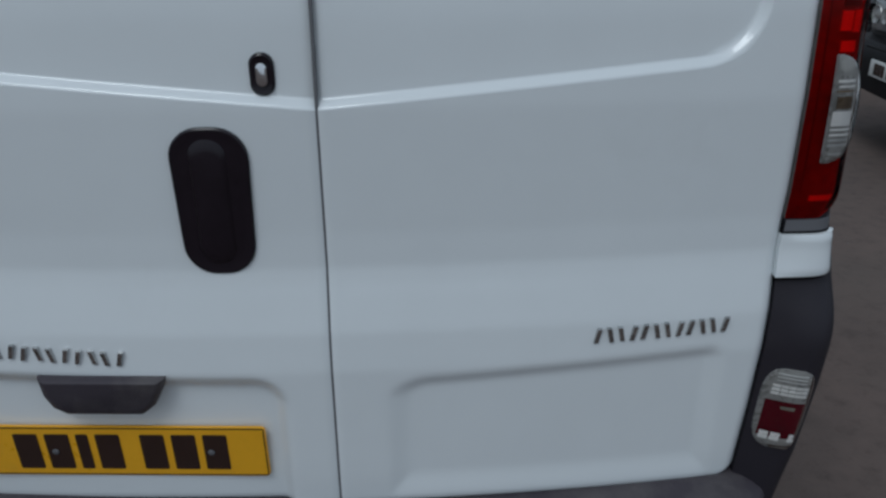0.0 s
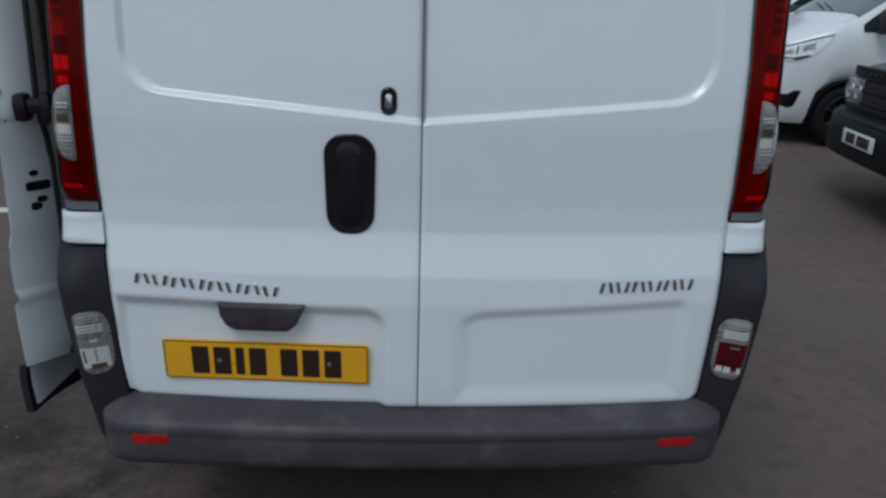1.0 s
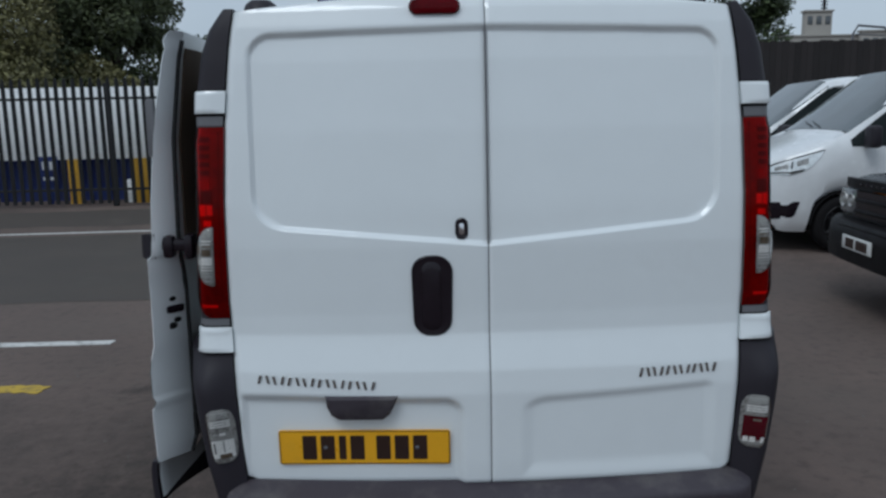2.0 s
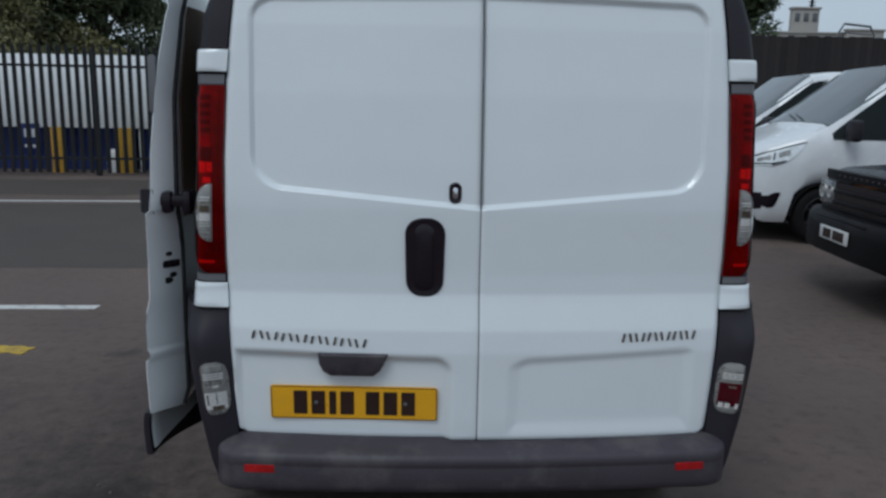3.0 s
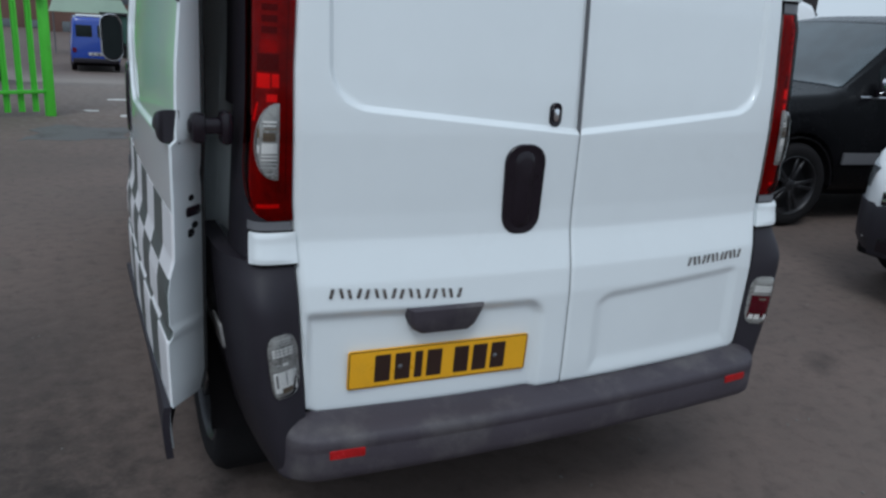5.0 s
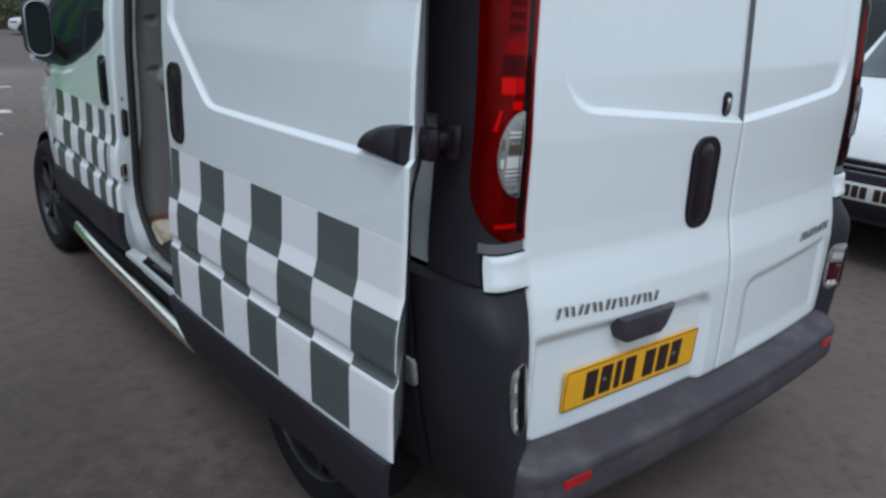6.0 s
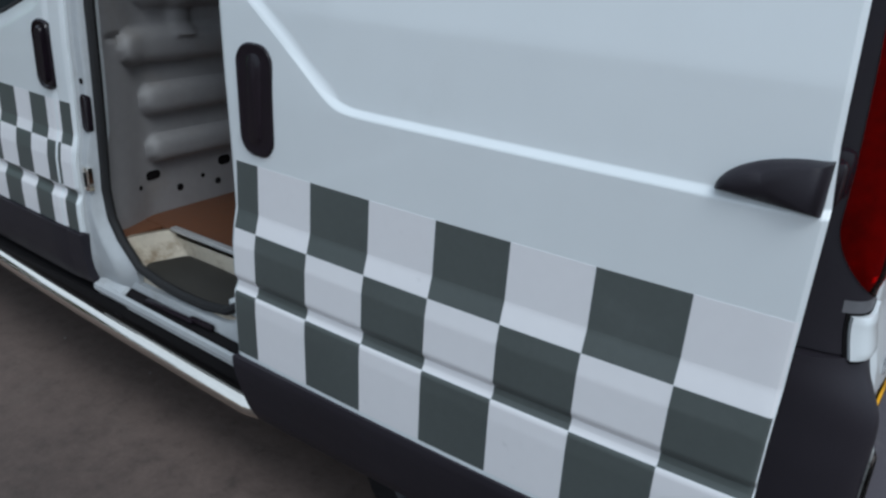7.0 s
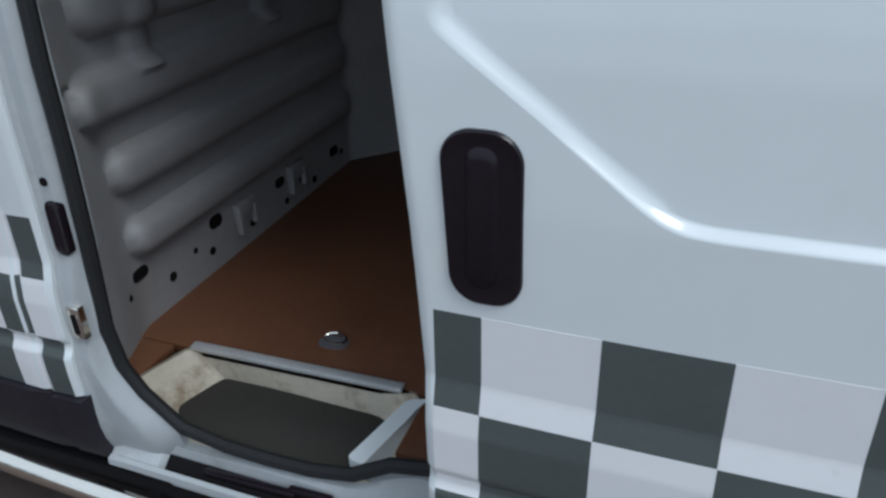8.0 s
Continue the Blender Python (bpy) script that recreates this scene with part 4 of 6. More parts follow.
bm = slab(BM(), lambda y, z: Vector((-(lerp(INNER, z) - 0.006 - 0.010 * step(0.25, 0.35, y)), y, z)), lambda y, z: Vector((-(lerp(INNER, z) + 0.012), y, z)), spread(0.245, 1.28, 12), spread(1.20, 1.86, 14))
part("lining_board", bm, BOARD, slide, "brown hardboard door lining")
part("end_seal", tube(BM(), [(-(lerp(INNER, z) + 0.002), lerp(END_Y, z) + 0.004, z) for z in spread(0.56, 1.88, 24)], 0.009, 8), RUBBER, slide)

# ---- door aperture: post, sill, seal ----
SEAL = [(2.092, 1.86), (2.086, 1.50), (2.082, 1.32), (2.078, 1.17), (2.084, 1.00), (2.098, 0.78), (2.084, 0.69), (2.045, 0.628), (1.964, 0.555), (1.86, 0.532), (1.763, 0.525), (1.66, 0.525), (1.568, 0.540), (1.484, 0.590), (1.40, 0.605), (1.18, 0.61), (1.13, 0.66), (1.11, 0.85), (1.11, 1.86), (1.30, 1.885), (1.90, 1.885), (2.092, 1.86)]
SEAL_FRONT = sorted((z, y) for y, z in SEAL[:9])


def post_x(z, k=0.0):
    return -(lerp(HALF, z) - k)


bm = slab(BM(), lambda y, z: Vector((post_x(z, 0.006 * (1 - step(0, 0.012, y - 2.146))), y, z)), lambda y, z: Vector((post_x(z, 0.06), y, z)), spread(2.146, 2.218, 6), spread(0.641, 1.91, 60, [k for k, _ in HALF]))
post = part("door_post", bm, WHITE, van, "white post strip behind the front door")
chequers("checker_square", lambda y, z, h: Vector((post_x(z) - h, y, z)), [], 2.160, 2.216, -2, post, FRONT_ROWS)
bm = slab(BM(), lambda y, z: Vector((post_x(z, -0.012 * step(0.40, 0.46, z)), y, z)), lambda y, z: Vector((post_x(z, 0.05), y, z)), spread(2.138, 2.216, 6), spread(0.465, 0.637, 10))
part("rubbing_strip", bm, PLASTIC, post, "dark grey plastic end of the lower strip")
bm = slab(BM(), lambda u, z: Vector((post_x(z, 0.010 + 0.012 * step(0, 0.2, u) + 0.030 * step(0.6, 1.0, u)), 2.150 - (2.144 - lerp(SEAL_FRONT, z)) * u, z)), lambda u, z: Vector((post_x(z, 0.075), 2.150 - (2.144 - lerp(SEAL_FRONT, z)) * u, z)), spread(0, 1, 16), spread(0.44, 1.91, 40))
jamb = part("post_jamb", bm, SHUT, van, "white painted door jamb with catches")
jp = lambda u, v, h: Vector((post_x(v, 0.022) - h, u, v))
part("jamb_catch", pad(BM(), rrect(0.034, 0.112, 0.014, 5, 2.119, 1.015), jp, [(0, 0.004), (0.004, 0.006), (0.010, 0.003)], -0.01), BLACK, jamb, "black catch socket")
part("jamb_striker", pad(BM(), rrect(0.030, 0.075, 0.004, 3, 2.122, 0.815), jp, [(0, 0.004), (0.004, 0.006)], -0.01), STEEL, jamb, "steel striker plate")
part("striker_slot", pad(BM(), rrect(0.012, 0.045, 0.003, 3, 2.122, 0.815), jp, [(0, 0.008)], 0.0), DARK, jamb)
part("jamb_hole", pad(BM(), rrect(0.017, 0.017, 0.008, 5, 2.124, 1.108), jp, [(0, 0.002)], -0.01), DARK, jamb)
# rubber seal all round the aperture
part("aperture_seal", tube(BM(), [(-(min(0.942, lerp(HALF, max(z, 0.56))) - 0.044), y, z) for y, z in SEAL], 0.015, 8), RUBBER, van, "black rubber door seal")
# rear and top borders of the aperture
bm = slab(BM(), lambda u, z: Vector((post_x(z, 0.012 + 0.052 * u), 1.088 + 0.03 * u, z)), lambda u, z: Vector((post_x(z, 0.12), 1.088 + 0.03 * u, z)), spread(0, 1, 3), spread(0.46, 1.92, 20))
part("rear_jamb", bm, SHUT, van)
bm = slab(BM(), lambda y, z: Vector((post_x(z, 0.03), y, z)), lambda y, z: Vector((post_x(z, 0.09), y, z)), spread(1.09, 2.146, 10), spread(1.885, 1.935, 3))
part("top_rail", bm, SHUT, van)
# stepped sill with the lower runner channel
bm = BM()
rows = []
for y in spread(0.98, 2.137, 46, [1.96, 1.98, 2.0, 2.02, 2.04]):
    up = 0.07 * step(1.98, 2.09, y) + (0.06 * step(1.60, 1.42, y) if y < 1.6 else 0)
    deep = 0.045 * (1 - step(1.99, 2.03, y))
    low_z = lerp([(1.0, 0.405), (1.46, 0.430), (2.1, 0.456)], y)
    sec = [(-0.948, low_z - 0.014), (-0.955, low_z - 0.004), (-0.954, low_z + 0.012), (-0.944, low_z + 0.016), (-0.940, low_z + 0.015 - deep), (-0.908, low_z + 0.040 - deep), (-0.904, low_z + 0.050), (-0.897, 0.496 + up * 0.6), (-0.885, 0.500 + up), (-0.870, 0.505 + up), (-0.855, 0.500 + up), (-0.835, 0.40), (-0.90, 0.38)]
    rows.append([bm.verts.new((x, y, z)) for x, z in sec])
for a, b in zip(rows, rows[1:]):
    for j in range(len(a)):
        k = (j + 1) % len(a)
        bm.faces.new((a[j], a[k], b[k], b[j]))
bm.faces.new(rows[0][::-1])
bm.faces.new(rows[-1])
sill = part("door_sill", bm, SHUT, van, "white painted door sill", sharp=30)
part("runner_slot", slab(BM(), lambda u, v: Vector((-0.939 + 0.030 * v, u, lerp([(1.0, 0.405), (1.46, 0.430), (2.1, 0.456)], u) + 0.004 + 0.022 * v)), lambda u, v: Vector((-0.938 + 0.029 * v, u, 0.38)), spread(1.10, 2.005, 12), [0, 0.5, 1]), DARK, sill, "dark runner slot in the sill")
part("runner_bracket", box(box(BM(), (-0.922, 1.80, 0.470), (0.018, 0.22, 0.012), 0.005), (-0.916, 1.66, 0.474), (0.016, 0.10, 0.018), 0.006), BLACK, sill, "black runner bracket")
part("under_sill", slab(BM(), lambda y, v: Vector((-0.93 - 0.01 * v, y, 0.33 + 0.095 * v)), lambda y, v: Vector((-0.86, y, 0.33 + 0.095 * v)), spread(1.10, 3.28, 20), spread(0, 1, 3)), DARK, van)

# ---- load space ----
floor_z = 0.592
bm = BM()
box(bm, (0.0665, 1.195, floor_z - 0.012), (1.507, 2.21, 0.024), 0.003)
box(bm, (-0.7765, 0.81, floor_z - 0.012), (0.175, 1.36, 0.024), 0.003)
box(bm, (-0.7765, 2.217, floor_z - 0.012), (0.175, 0.166, 0.024), 0.003)
load_floor = part("load_floor", bm, PLY, van, "brown varnished plywood load floor")
ring = BM()
ring_pts = [(-0.562 + 0.017 * math.cos(a), 1.769 + 0.028 * math.sin(a), floor_z + 0.005 + 0.006 * max(0, math.cos(a))) for a in np.linspace(0, 2 * math.pi, 17)]
tube(ring, ring_pts, 0.0032, 6)
part("lashing_ring", ring, STEEL, load_floor, "steel lashing ring")
part("ring_dish", pad(BM(), rrect(0.050, 0.074, 0.023, 6, -0.570, 1.769), lambda u, v, h: Vector((u, v, floor_z + h)), [(0, 0.002), (0.006, 0.003), (0.012, 0.001)], -0.004), GREYP, load_floor)
# step well: lip, sloped walls, mat
def rounded(pts, radii, n=5):
    """A polygon with its corners rounded; every corner gets n + 1 points."""
    out = []
    for i, p in enumerate(pts):
        p, a, b = Vector(p), Vector(pts[i - 1]), Vector(pts[(i + 1) % len(pts)])
        r = radii[i]
        s, e = p + (a - p).normalized() * r, p + (b - p).normalized() * r
        for k in range(n + 1):
            t = k / n
            q = s * (1 - t) ** 2 + p * 2 * t * (1 - t) + e * t * t
            out.append((q.x, q.y))
    return out


wz = 0.512
wo = rounded([(-0.687, 1.500), (-0.687, 2.090), (-0.830, 2.135), (-0.885, 2.04), (-0.885, 1.49)], (0.03, 0.025, 0.03, 0.02, 0.01))
wi = rounded([(-0.702, 1.572), (-0.678, 2.005), (-0.812, 2.052), (-0.880, 1.96), (-0.872, 1.580)], (0.045, 0.03, 0.03, 0.03, 0.05))
bm = BM()
loops = [[bm.verts.new((a, b, z if i < 18 else min(z, wz + 0.006))) for i, (a, b) in enumerate(pts)] for pts, z in ((wo, floor_z + 0.003), (wo, floor_z - 0.004), (wi, wz), (wi, wz - 0.03), (wo, wz - 0.05))]
for a, b in zip(loops, loops[1:] + loops[:1]):
    for i in range(len(a)):
        k = (i + 1) % len(a)
        bm.faces.new((a[i], a[k], b[k], b[i]))
well = part("step_well", bm, CREAM, van, "worn cream-painted step well", sharp=30)
part("step_mat", pad(BM(), wi, lambda u, v, h: Vector((u, v, wz + h)), [(-0.004, 0.004), (0.004, 0.007)], -0.02), MAT, well, "dark gritty step mat")
part("step_lip", box(BM(), (-0.682, 1.815, floor_z + 0.002), (0.026, 0.54, 0.014), 0.004), ALU, well, "bright metal edge trim")
part("step_return", prism(BM(), rounded([(-0.700, 1.480), (-0.715, 1.520), (-0.872, 1.592), (-0.880, 1.555), (-0.760, 1.500)], (0.010, 0.010, 0.008, 0.008, 0.02), 3), lambda u, v, h: Vector((u, v, floor_z - 0.01 - 0.30 * max(0.0, -u - 0.74) + h)), -0.04, 0.014), WHITE, well, "worn white flange at the end of the step")

# bulkhead with pressed ribs, and the far lining
RIBS = [(1.60, -0.62, 0.70, 0.060), (1.355, -0.66, 0.72, 0.062), (1.172, -0.735, 0.62, 0.056), (0.997, -0.660, 0.62, 0.054), (0.826, -0.650, 0.56, 0.048)]


def bulk(x, z):
    y = 2.245 - 0.05 * step(-0.62, -0.80, x) - 0.95 * max(0.0, x - 0.52)
    for zc, xa, xb, r in RIBS:
        dx = max(xa + r - x, x - (xb - r), 0)
        d = math.hypot(dx, z - zc)
        y -= 0.040 * math.sqrt(max(0, 1 - (d / r) ** 3)) * (1 - step(0.46, 0.52, x)) if d < r else 0
    for zc in (1.40, 1.20):
        y += 0.012 * (1 - step(0.010, 0.016, abs(z - zc - 0.01))) * (1 - step(0.02, 0.03, abs(x + 0.755)))
    for xc in (-0.48, 0.05):
        if 1.20 < z < 1.60:
            y -= 0.018 * math.sqrt(max(0, 1 - ((x - xc) / 0.045) ** 2)) if abs(x - xc) < 0.045 else 0
    return max(y, 2.02)


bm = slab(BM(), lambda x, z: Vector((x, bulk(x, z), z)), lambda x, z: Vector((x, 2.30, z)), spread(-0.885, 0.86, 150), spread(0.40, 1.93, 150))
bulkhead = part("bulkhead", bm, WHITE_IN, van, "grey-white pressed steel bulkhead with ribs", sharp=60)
for x, z, w, h in ((-0.631, 0.736, 0.060, 0.030), (-0.522, 0.668, 0.026, 0.024), (-0.318, 0.730, 0.056, 0.036), (-0.352, 0.655, 0.024, 0.022), (-0.149, 0.647, 0.026, 0.022), (0.023, 0.706, 0.052, 0.030),
                   (0.050, 0.631, 0.024, 0.020), (0.237, 0.630, 0.026, 0.024), (0.392, 0.676, 0.060, 0.032), (-0.693, 0.706, 0.016, 0.016), (-0.42, 0.690, 0.016, 0.016), (0.15, 0.665, 0.016, 0.018), (0.45, 0.655, 0.016, 0.022)):
    part("bulkhead_hole", pad(BM(), rrect(w, h, min(w, h) * 0.46, 5, x, z), lambda u, v, k: Vector((u, bulk(u, v) - k, v)), [(0, 0.0025)], -0.004), DARK, bulkhead)
for x in (-0.19, 0.11):
    bm = BM()
    box(bm, (x, 2.236, 0.715), (0.090, 0.018, 0.050), 0.004)
    box(bm, (x - 0.040, 2.230, 0.690), (0.016, 0.022, 0.085), 0.004)
    box(bm, (x + 0.040, 2.232, 0.682), (0.012, 0.018, 0.060), 0.003)
    part("bulkhead_bracket", bm, WHITE_IN, bulkhead, "small welded bracket")


def lining(y, z):
    d = 0.0
    for zc in (0.80, 1.05, 1.30, 1.55):
        if abs(z - zc) < 0.05:
            d += 0.02 * math.sqrt(1 - ((z - zc) / 0.05) ** 2) * step(0.2, 0.3, y) * step(2.1, 2.0, y)
    for yc in (0.75, 1.55, 2.14):
        if abs(y - yc) < 0.06:
            d = max(d, 0.035)
    return 0.845 - d


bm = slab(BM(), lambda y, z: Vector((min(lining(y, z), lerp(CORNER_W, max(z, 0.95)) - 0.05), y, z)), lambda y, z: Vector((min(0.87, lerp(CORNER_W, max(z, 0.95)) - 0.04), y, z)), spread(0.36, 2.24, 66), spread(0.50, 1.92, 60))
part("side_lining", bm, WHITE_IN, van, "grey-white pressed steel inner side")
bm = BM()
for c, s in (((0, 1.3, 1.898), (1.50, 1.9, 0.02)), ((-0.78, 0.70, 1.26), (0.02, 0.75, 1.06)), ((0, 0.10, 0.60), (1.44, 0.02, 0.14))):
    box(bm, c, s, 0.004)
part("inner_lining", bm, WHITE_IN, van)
bm = BM()
box(bm, (0, 2.1, 0.43), (1.62, 4.1, 0.06), 0.01)
box(bm, (0, 0.25, 0.37), (1.40, 0.30, 0.08), 0.03)
box(bm, (0.0, AXLE_R, 0.33), (1.45, 0.09, 0.09), 0.03)
box(bm, (0.30, 1.7, 0.35), (0.45, 0.8, 0.12), 0.04)
part("underbody", bm, DARK, van, "dark underbody")
for s in (-1, 1):
    for yc in (AXLE_R, AXLE_F):
        bm = slab(BM(), lambda a, x: Vector((s * x, yc + 0.385 * math.cos(a), RIDE + 0.385 * math.sin(a))), lambda a, x: Vector((s * x, yc + 0.375 * math.cos(a), RIDE + 0.375 * math.sin(a))), spread(0, math.pi, 16), [0.62, 0.925 if yc < 2 else 0.815])
        part("wheel_arch_liner", bm, DARK, van)
# chrome side bar
bm = tube(BM(), [(-0.87, 2.98, 0.38), (-0.915, 2.94, 0.388), (-0.932, 2.86, 0.390), (-0.946, 2.60, 0.380), (-0.954, 2.40, 0.3715), (-0.9585, 2.20, 0.362), (-0.961, 1.90, 0.3465), (-0.962, 1.6, 0.330), (-0.960, 1.42, 0.320), (-0.945, 1.365, 0.318), (-0.90, 1.335, 0.316)], 0.031, 24)
part("side_bar", bm, STEEL, van, "polished tubular steel side bar")
for y in (1.45, 2.05, 2.65):
    part("bar_bracket", box(BM(), (-0.90, y, 0.365), (0.10, 0.04, 0.03), 0.006), DARK, van)


# ---- wheels ----
def wheel(parent, side, x, y, r=0.335, w=0.215, rim=ALLOY, z=None, spokes=5):
    """A road wheel whose outer face lies at x."""
    z = r if z is None else z
    c, s = (x, y, z), -side
    ty = part("wheel", lathe(BM(), [(r * 0.66, s * 0.02), (r * 0.70, s * 0.006), (r * 0.86, s * -0.004), (r * 0.955, s * 0.012), (r, s * 0.040), (r, s * (w - 0.04)), (r * 0.95, s * (w - 0.01)), (r * 0.68, s * w), (r * 0.60, s * w)], c, 44), TYRE, parent, "black road tyre on a dark alloy wheel")
    part("rim", lathe(BM(), [(r * 0.70, s * 0.008), (r * 0.68, s * 0.004), (r * 0.645, s * 0.020), (r * 0.63, s * 0.07), (r * 0.60, s * 0.11), (r * 0.12, s * 0.12)], c, 40), rim, ty)
    bm = BM()
    for k in range(spokes * 2):
        a = 2 * math.pi * (k // 2) / spokes + (0.16 if k % 2 else -0.16) + 0.3
        m = Matrix.Translation(c) @ Matrix.Rotation(a, 4, "X")
        box(bm, (s * 0.030, 0, r * 0.39), (0.022, r * 0.085, r * 0.54), 0.006, m, 1)
    lathe(bm, [(0.001, s * 0.012), (r * 0.10, s * 0.014), (r * 0.17, s * 0.03), (r * 0.17, s * 0.06)], c, 20)
    part("spokes", bm, rim, ty, "dark alloy spokes")
    return ty


for s in (-1, 1):
    wheel(van, s, s * 0.890, AXLE_R)
    wheel(van, s, s * 0.850, AXLE_F)

# ---- ground ----
def ground_z(x, y):
    k = min(max(0.0, y - 13.5), 17.0)
    return -0.078 * k * step(13.0, 17.0, y) + 0.05 * step(2.2, 4.2, x) * step(4.2, 7.0, y) + 0.20 * step(10.3, 11.8, y) * (1 - step(-2.9, -2.0, x))


bm = BM()
gx = [-400, -120, -40, -16, -8, -4, -2.9, -2.6, -2.3, -2.0, 0, 2.2, 2.7, 3.2, 3.7, 4.2, 8, 16, 40, 120, 400]
gy = [-400, -100, -30, -10, -4, 0, 4.2, 4.9, 5.6, 6.3, 7.0, 8, 10.3, 10.6, 11.05, 11.5, 11.8, 12.4, 13, 13.5, 14, 15, 16, 17, 18, 20, 23, 27, 32, 40, 49.5, 60, 120, 400]
grid = [[bm.verts.new((x, y, ground_z(x, y))) for y in gy] for x in gx]
for i in range(len(gx) - 1):
    for j in range(len(gy) - 1):
        bm.faces.new((grid[i][j], grid[i + 1][j], grid[i + 1][j + 1], grid[i][j + 1]))
ground = tagged(part("ground", bm, ASPHALT), "weathered grey-brown asphalt yard", "ground", kind="structure")


def marking(name, outline, mat, label, h=0.004, category="road marking"):
    bm = prism(BM(), outline, lambda u, v, k: Vector((u, v, ground_z(u, v) + k)), -0.02, h)
    return tagged(part(name, bm, mat), label, category, kind="structure")


def rough(outline, amp, seed, n=6):
    """Frays an outline."""
    rnd = random.Random(seed)
    out = []
    for (a, b), (c, d) in zip(outline, outline[1:] + outline[:1]):
        for i in range(n):
            t = i / n
            out.append((a + (c - a) * t + rnd.uniform(-amp, amp), b + (d - b) * t + rnd.uniform(-amp, amp)))
    return out


marking("parking_line", rough([(-2.61, 3.45), (-2.60, 3.56), (-5.9, 3.58), (-5.9, 3.46)], 0.006, 1, 14), LINE_W, "worn white painted bay line on the asphalt")
marking("bay_line", rough([(-2.75, 10.02), (-2.75, 10.15), (-11.0, 9.72), (-11.0, 9.59)], 0.010, 2, 20), LINE_W, "long worn white painted line on the asphalt")
marking("yellow_mark", rough([(-2.62, 2.39), (-2.61, 2.52), (-2.86, 2.56), (-3.11, 2.47), (-3.09, 2.36), (-2.86, 2.43)], 0.012, 3), LINE_Y, "worn yellow painted letter on the asphalt")
marking("yellow_stroke", rough([(-2.79, 2.11), (-2.76, 2.21), (-3.11, 2.24), (-3.12, 2.13)], 0.012, 4), LINE_Y, "worn yellow painted stroke on the asphalt")
marking("asphalt_patch", rough([(-2.58, 4.95), (-2.66, 9.75), (-11.0, 9.30), (-11.0, 4.85)], 0.03, 5, 16), ASPHALT_NEW, "darker resurfaced strip of asphalt", 0.003, "ground")
marking("asphalt_strip", rough([(-3.3, 10.62), (-3.5, 11.55), (-11.0, 11.45), (-11.0, 10.55)], 0.05, 6, 16), ASPHALT_NEW, "dark damp strip of asphalt by the fence", 0.003, "ground")
for i, (cx, cy, w, d) in enumerate(((-0.42, 8.12, 0.30, 0.16), (-0.52, 11.7, 0.28, 0.18), (-0.94, 10.3, 0.16, 0.12), (-0.20, 9.75, 0.75, 0.26), (0.55, 12.4, 0.36, 0.14))):
    tagged(marking("road_dash", rough([(cx - w / 2, cy - d / 2), (cx + w / 2, cy - d / 2), (cx + w / 2, cy + d / 2), (cx - w / 2, cy + d / 2)], 0.025, 20 + i), LINE_W, "worn white dash on the asphalt road"), group="worn dashes on the road")
# Wet patch on the road, its sheen put into a paler colour.
marking("pale_patch", rough([(-1.75, 7.7), (-0.7, 7.8), (-0.5, 8.6), (-1.5, 8.9)], 0.10, 9, 6), material("pale_wet_sheen_asphalt", (0.10, 0.097, 0.095), 0.85, vary=0.2, scales=(3, 60), bump=0.3, dirt=((0.06, 0.055, 0.052), 3, 0.48, 0.9)), "pale patch of asphalt, wet sheen put into the colour", 0.003, "ground")
stones = BM()
rnd = random.Random(31)
for k in range(420):
    x, y = rnd.uniform(-3.6, 3.4), rnd.uniform(-2.2, 6.0)
    r = rnd.uniform(0.002, 0.006)
    box(stones, (x, y, r * 0.4), (r * 2, r * rnd.uniform(1, 2), r), 0, Matrix.Translation((x, y, 0)) @ Matrix.Rotation(rnd.uniform(0, 3), 4, "Z") @ Matrix.Translation((-x, -y, 0)))
tagged(part("gravel_grit", stones, material("loose_grit", (0.14, 0.13, 0.12), 0.9, vary=0.3, scales=(20, 90))), "loose grit scattered on the asphalt", "grit", kind="stuff")

# ---- palisade fence ----
FENCE_M = material("black_painted_steel", (0.010, 0.010, 0.012), 0.75, vary=0.25, scales=(3, 50), bump=0.1)
GREEN_M = material("lime_green_paint", (0.10, 0.52, 0.035), 0.42, vary=0.12, scales=(3, 40), dirt=((0.09, 0.20, 0.05), 8, 0.58, 0.6))


def pale_mesh(name, mat, h):
    """A W-section palisade pale with a forked point."""
    prof = [(-0.039, 0.008), (-0.027, -0.004), (-0.013, -0.006), (0.0, 0.004), (0.013, -0.006), (0.027, -0.004), (0.039, 0.008)]
    bm = BM()
    rows = []
    for z, k in ((0.06, 1.0), (h - 0.14, 1.0), (h - 0.05, 0.75), (h, 0.18)):
        rows.append([bm.verts.new((x * k, y, z)) for x, y in prof] + [bm.verts.new((x * k, y + 0.005, z)) for x, y in reversed(prof)])
    n = len(rows[0])
    for a, b in zip(rows, rows[1:]):
        for j in range(n):
            bm.faces.new((a[j], a[(j + 1) % n], b[(j + 1) % n], b[j]))
    bm.faces.new(rows[0][::-1])
    bm.faces.new(rows[-1])
    bmesh.ops.recalc_face_normals(bm, faces=bm.faces)
    me = bpy.data.meshes.new(name)
    bm.to_mesh(me)
    bm.free()
    me.materials.append(mat)
    return me


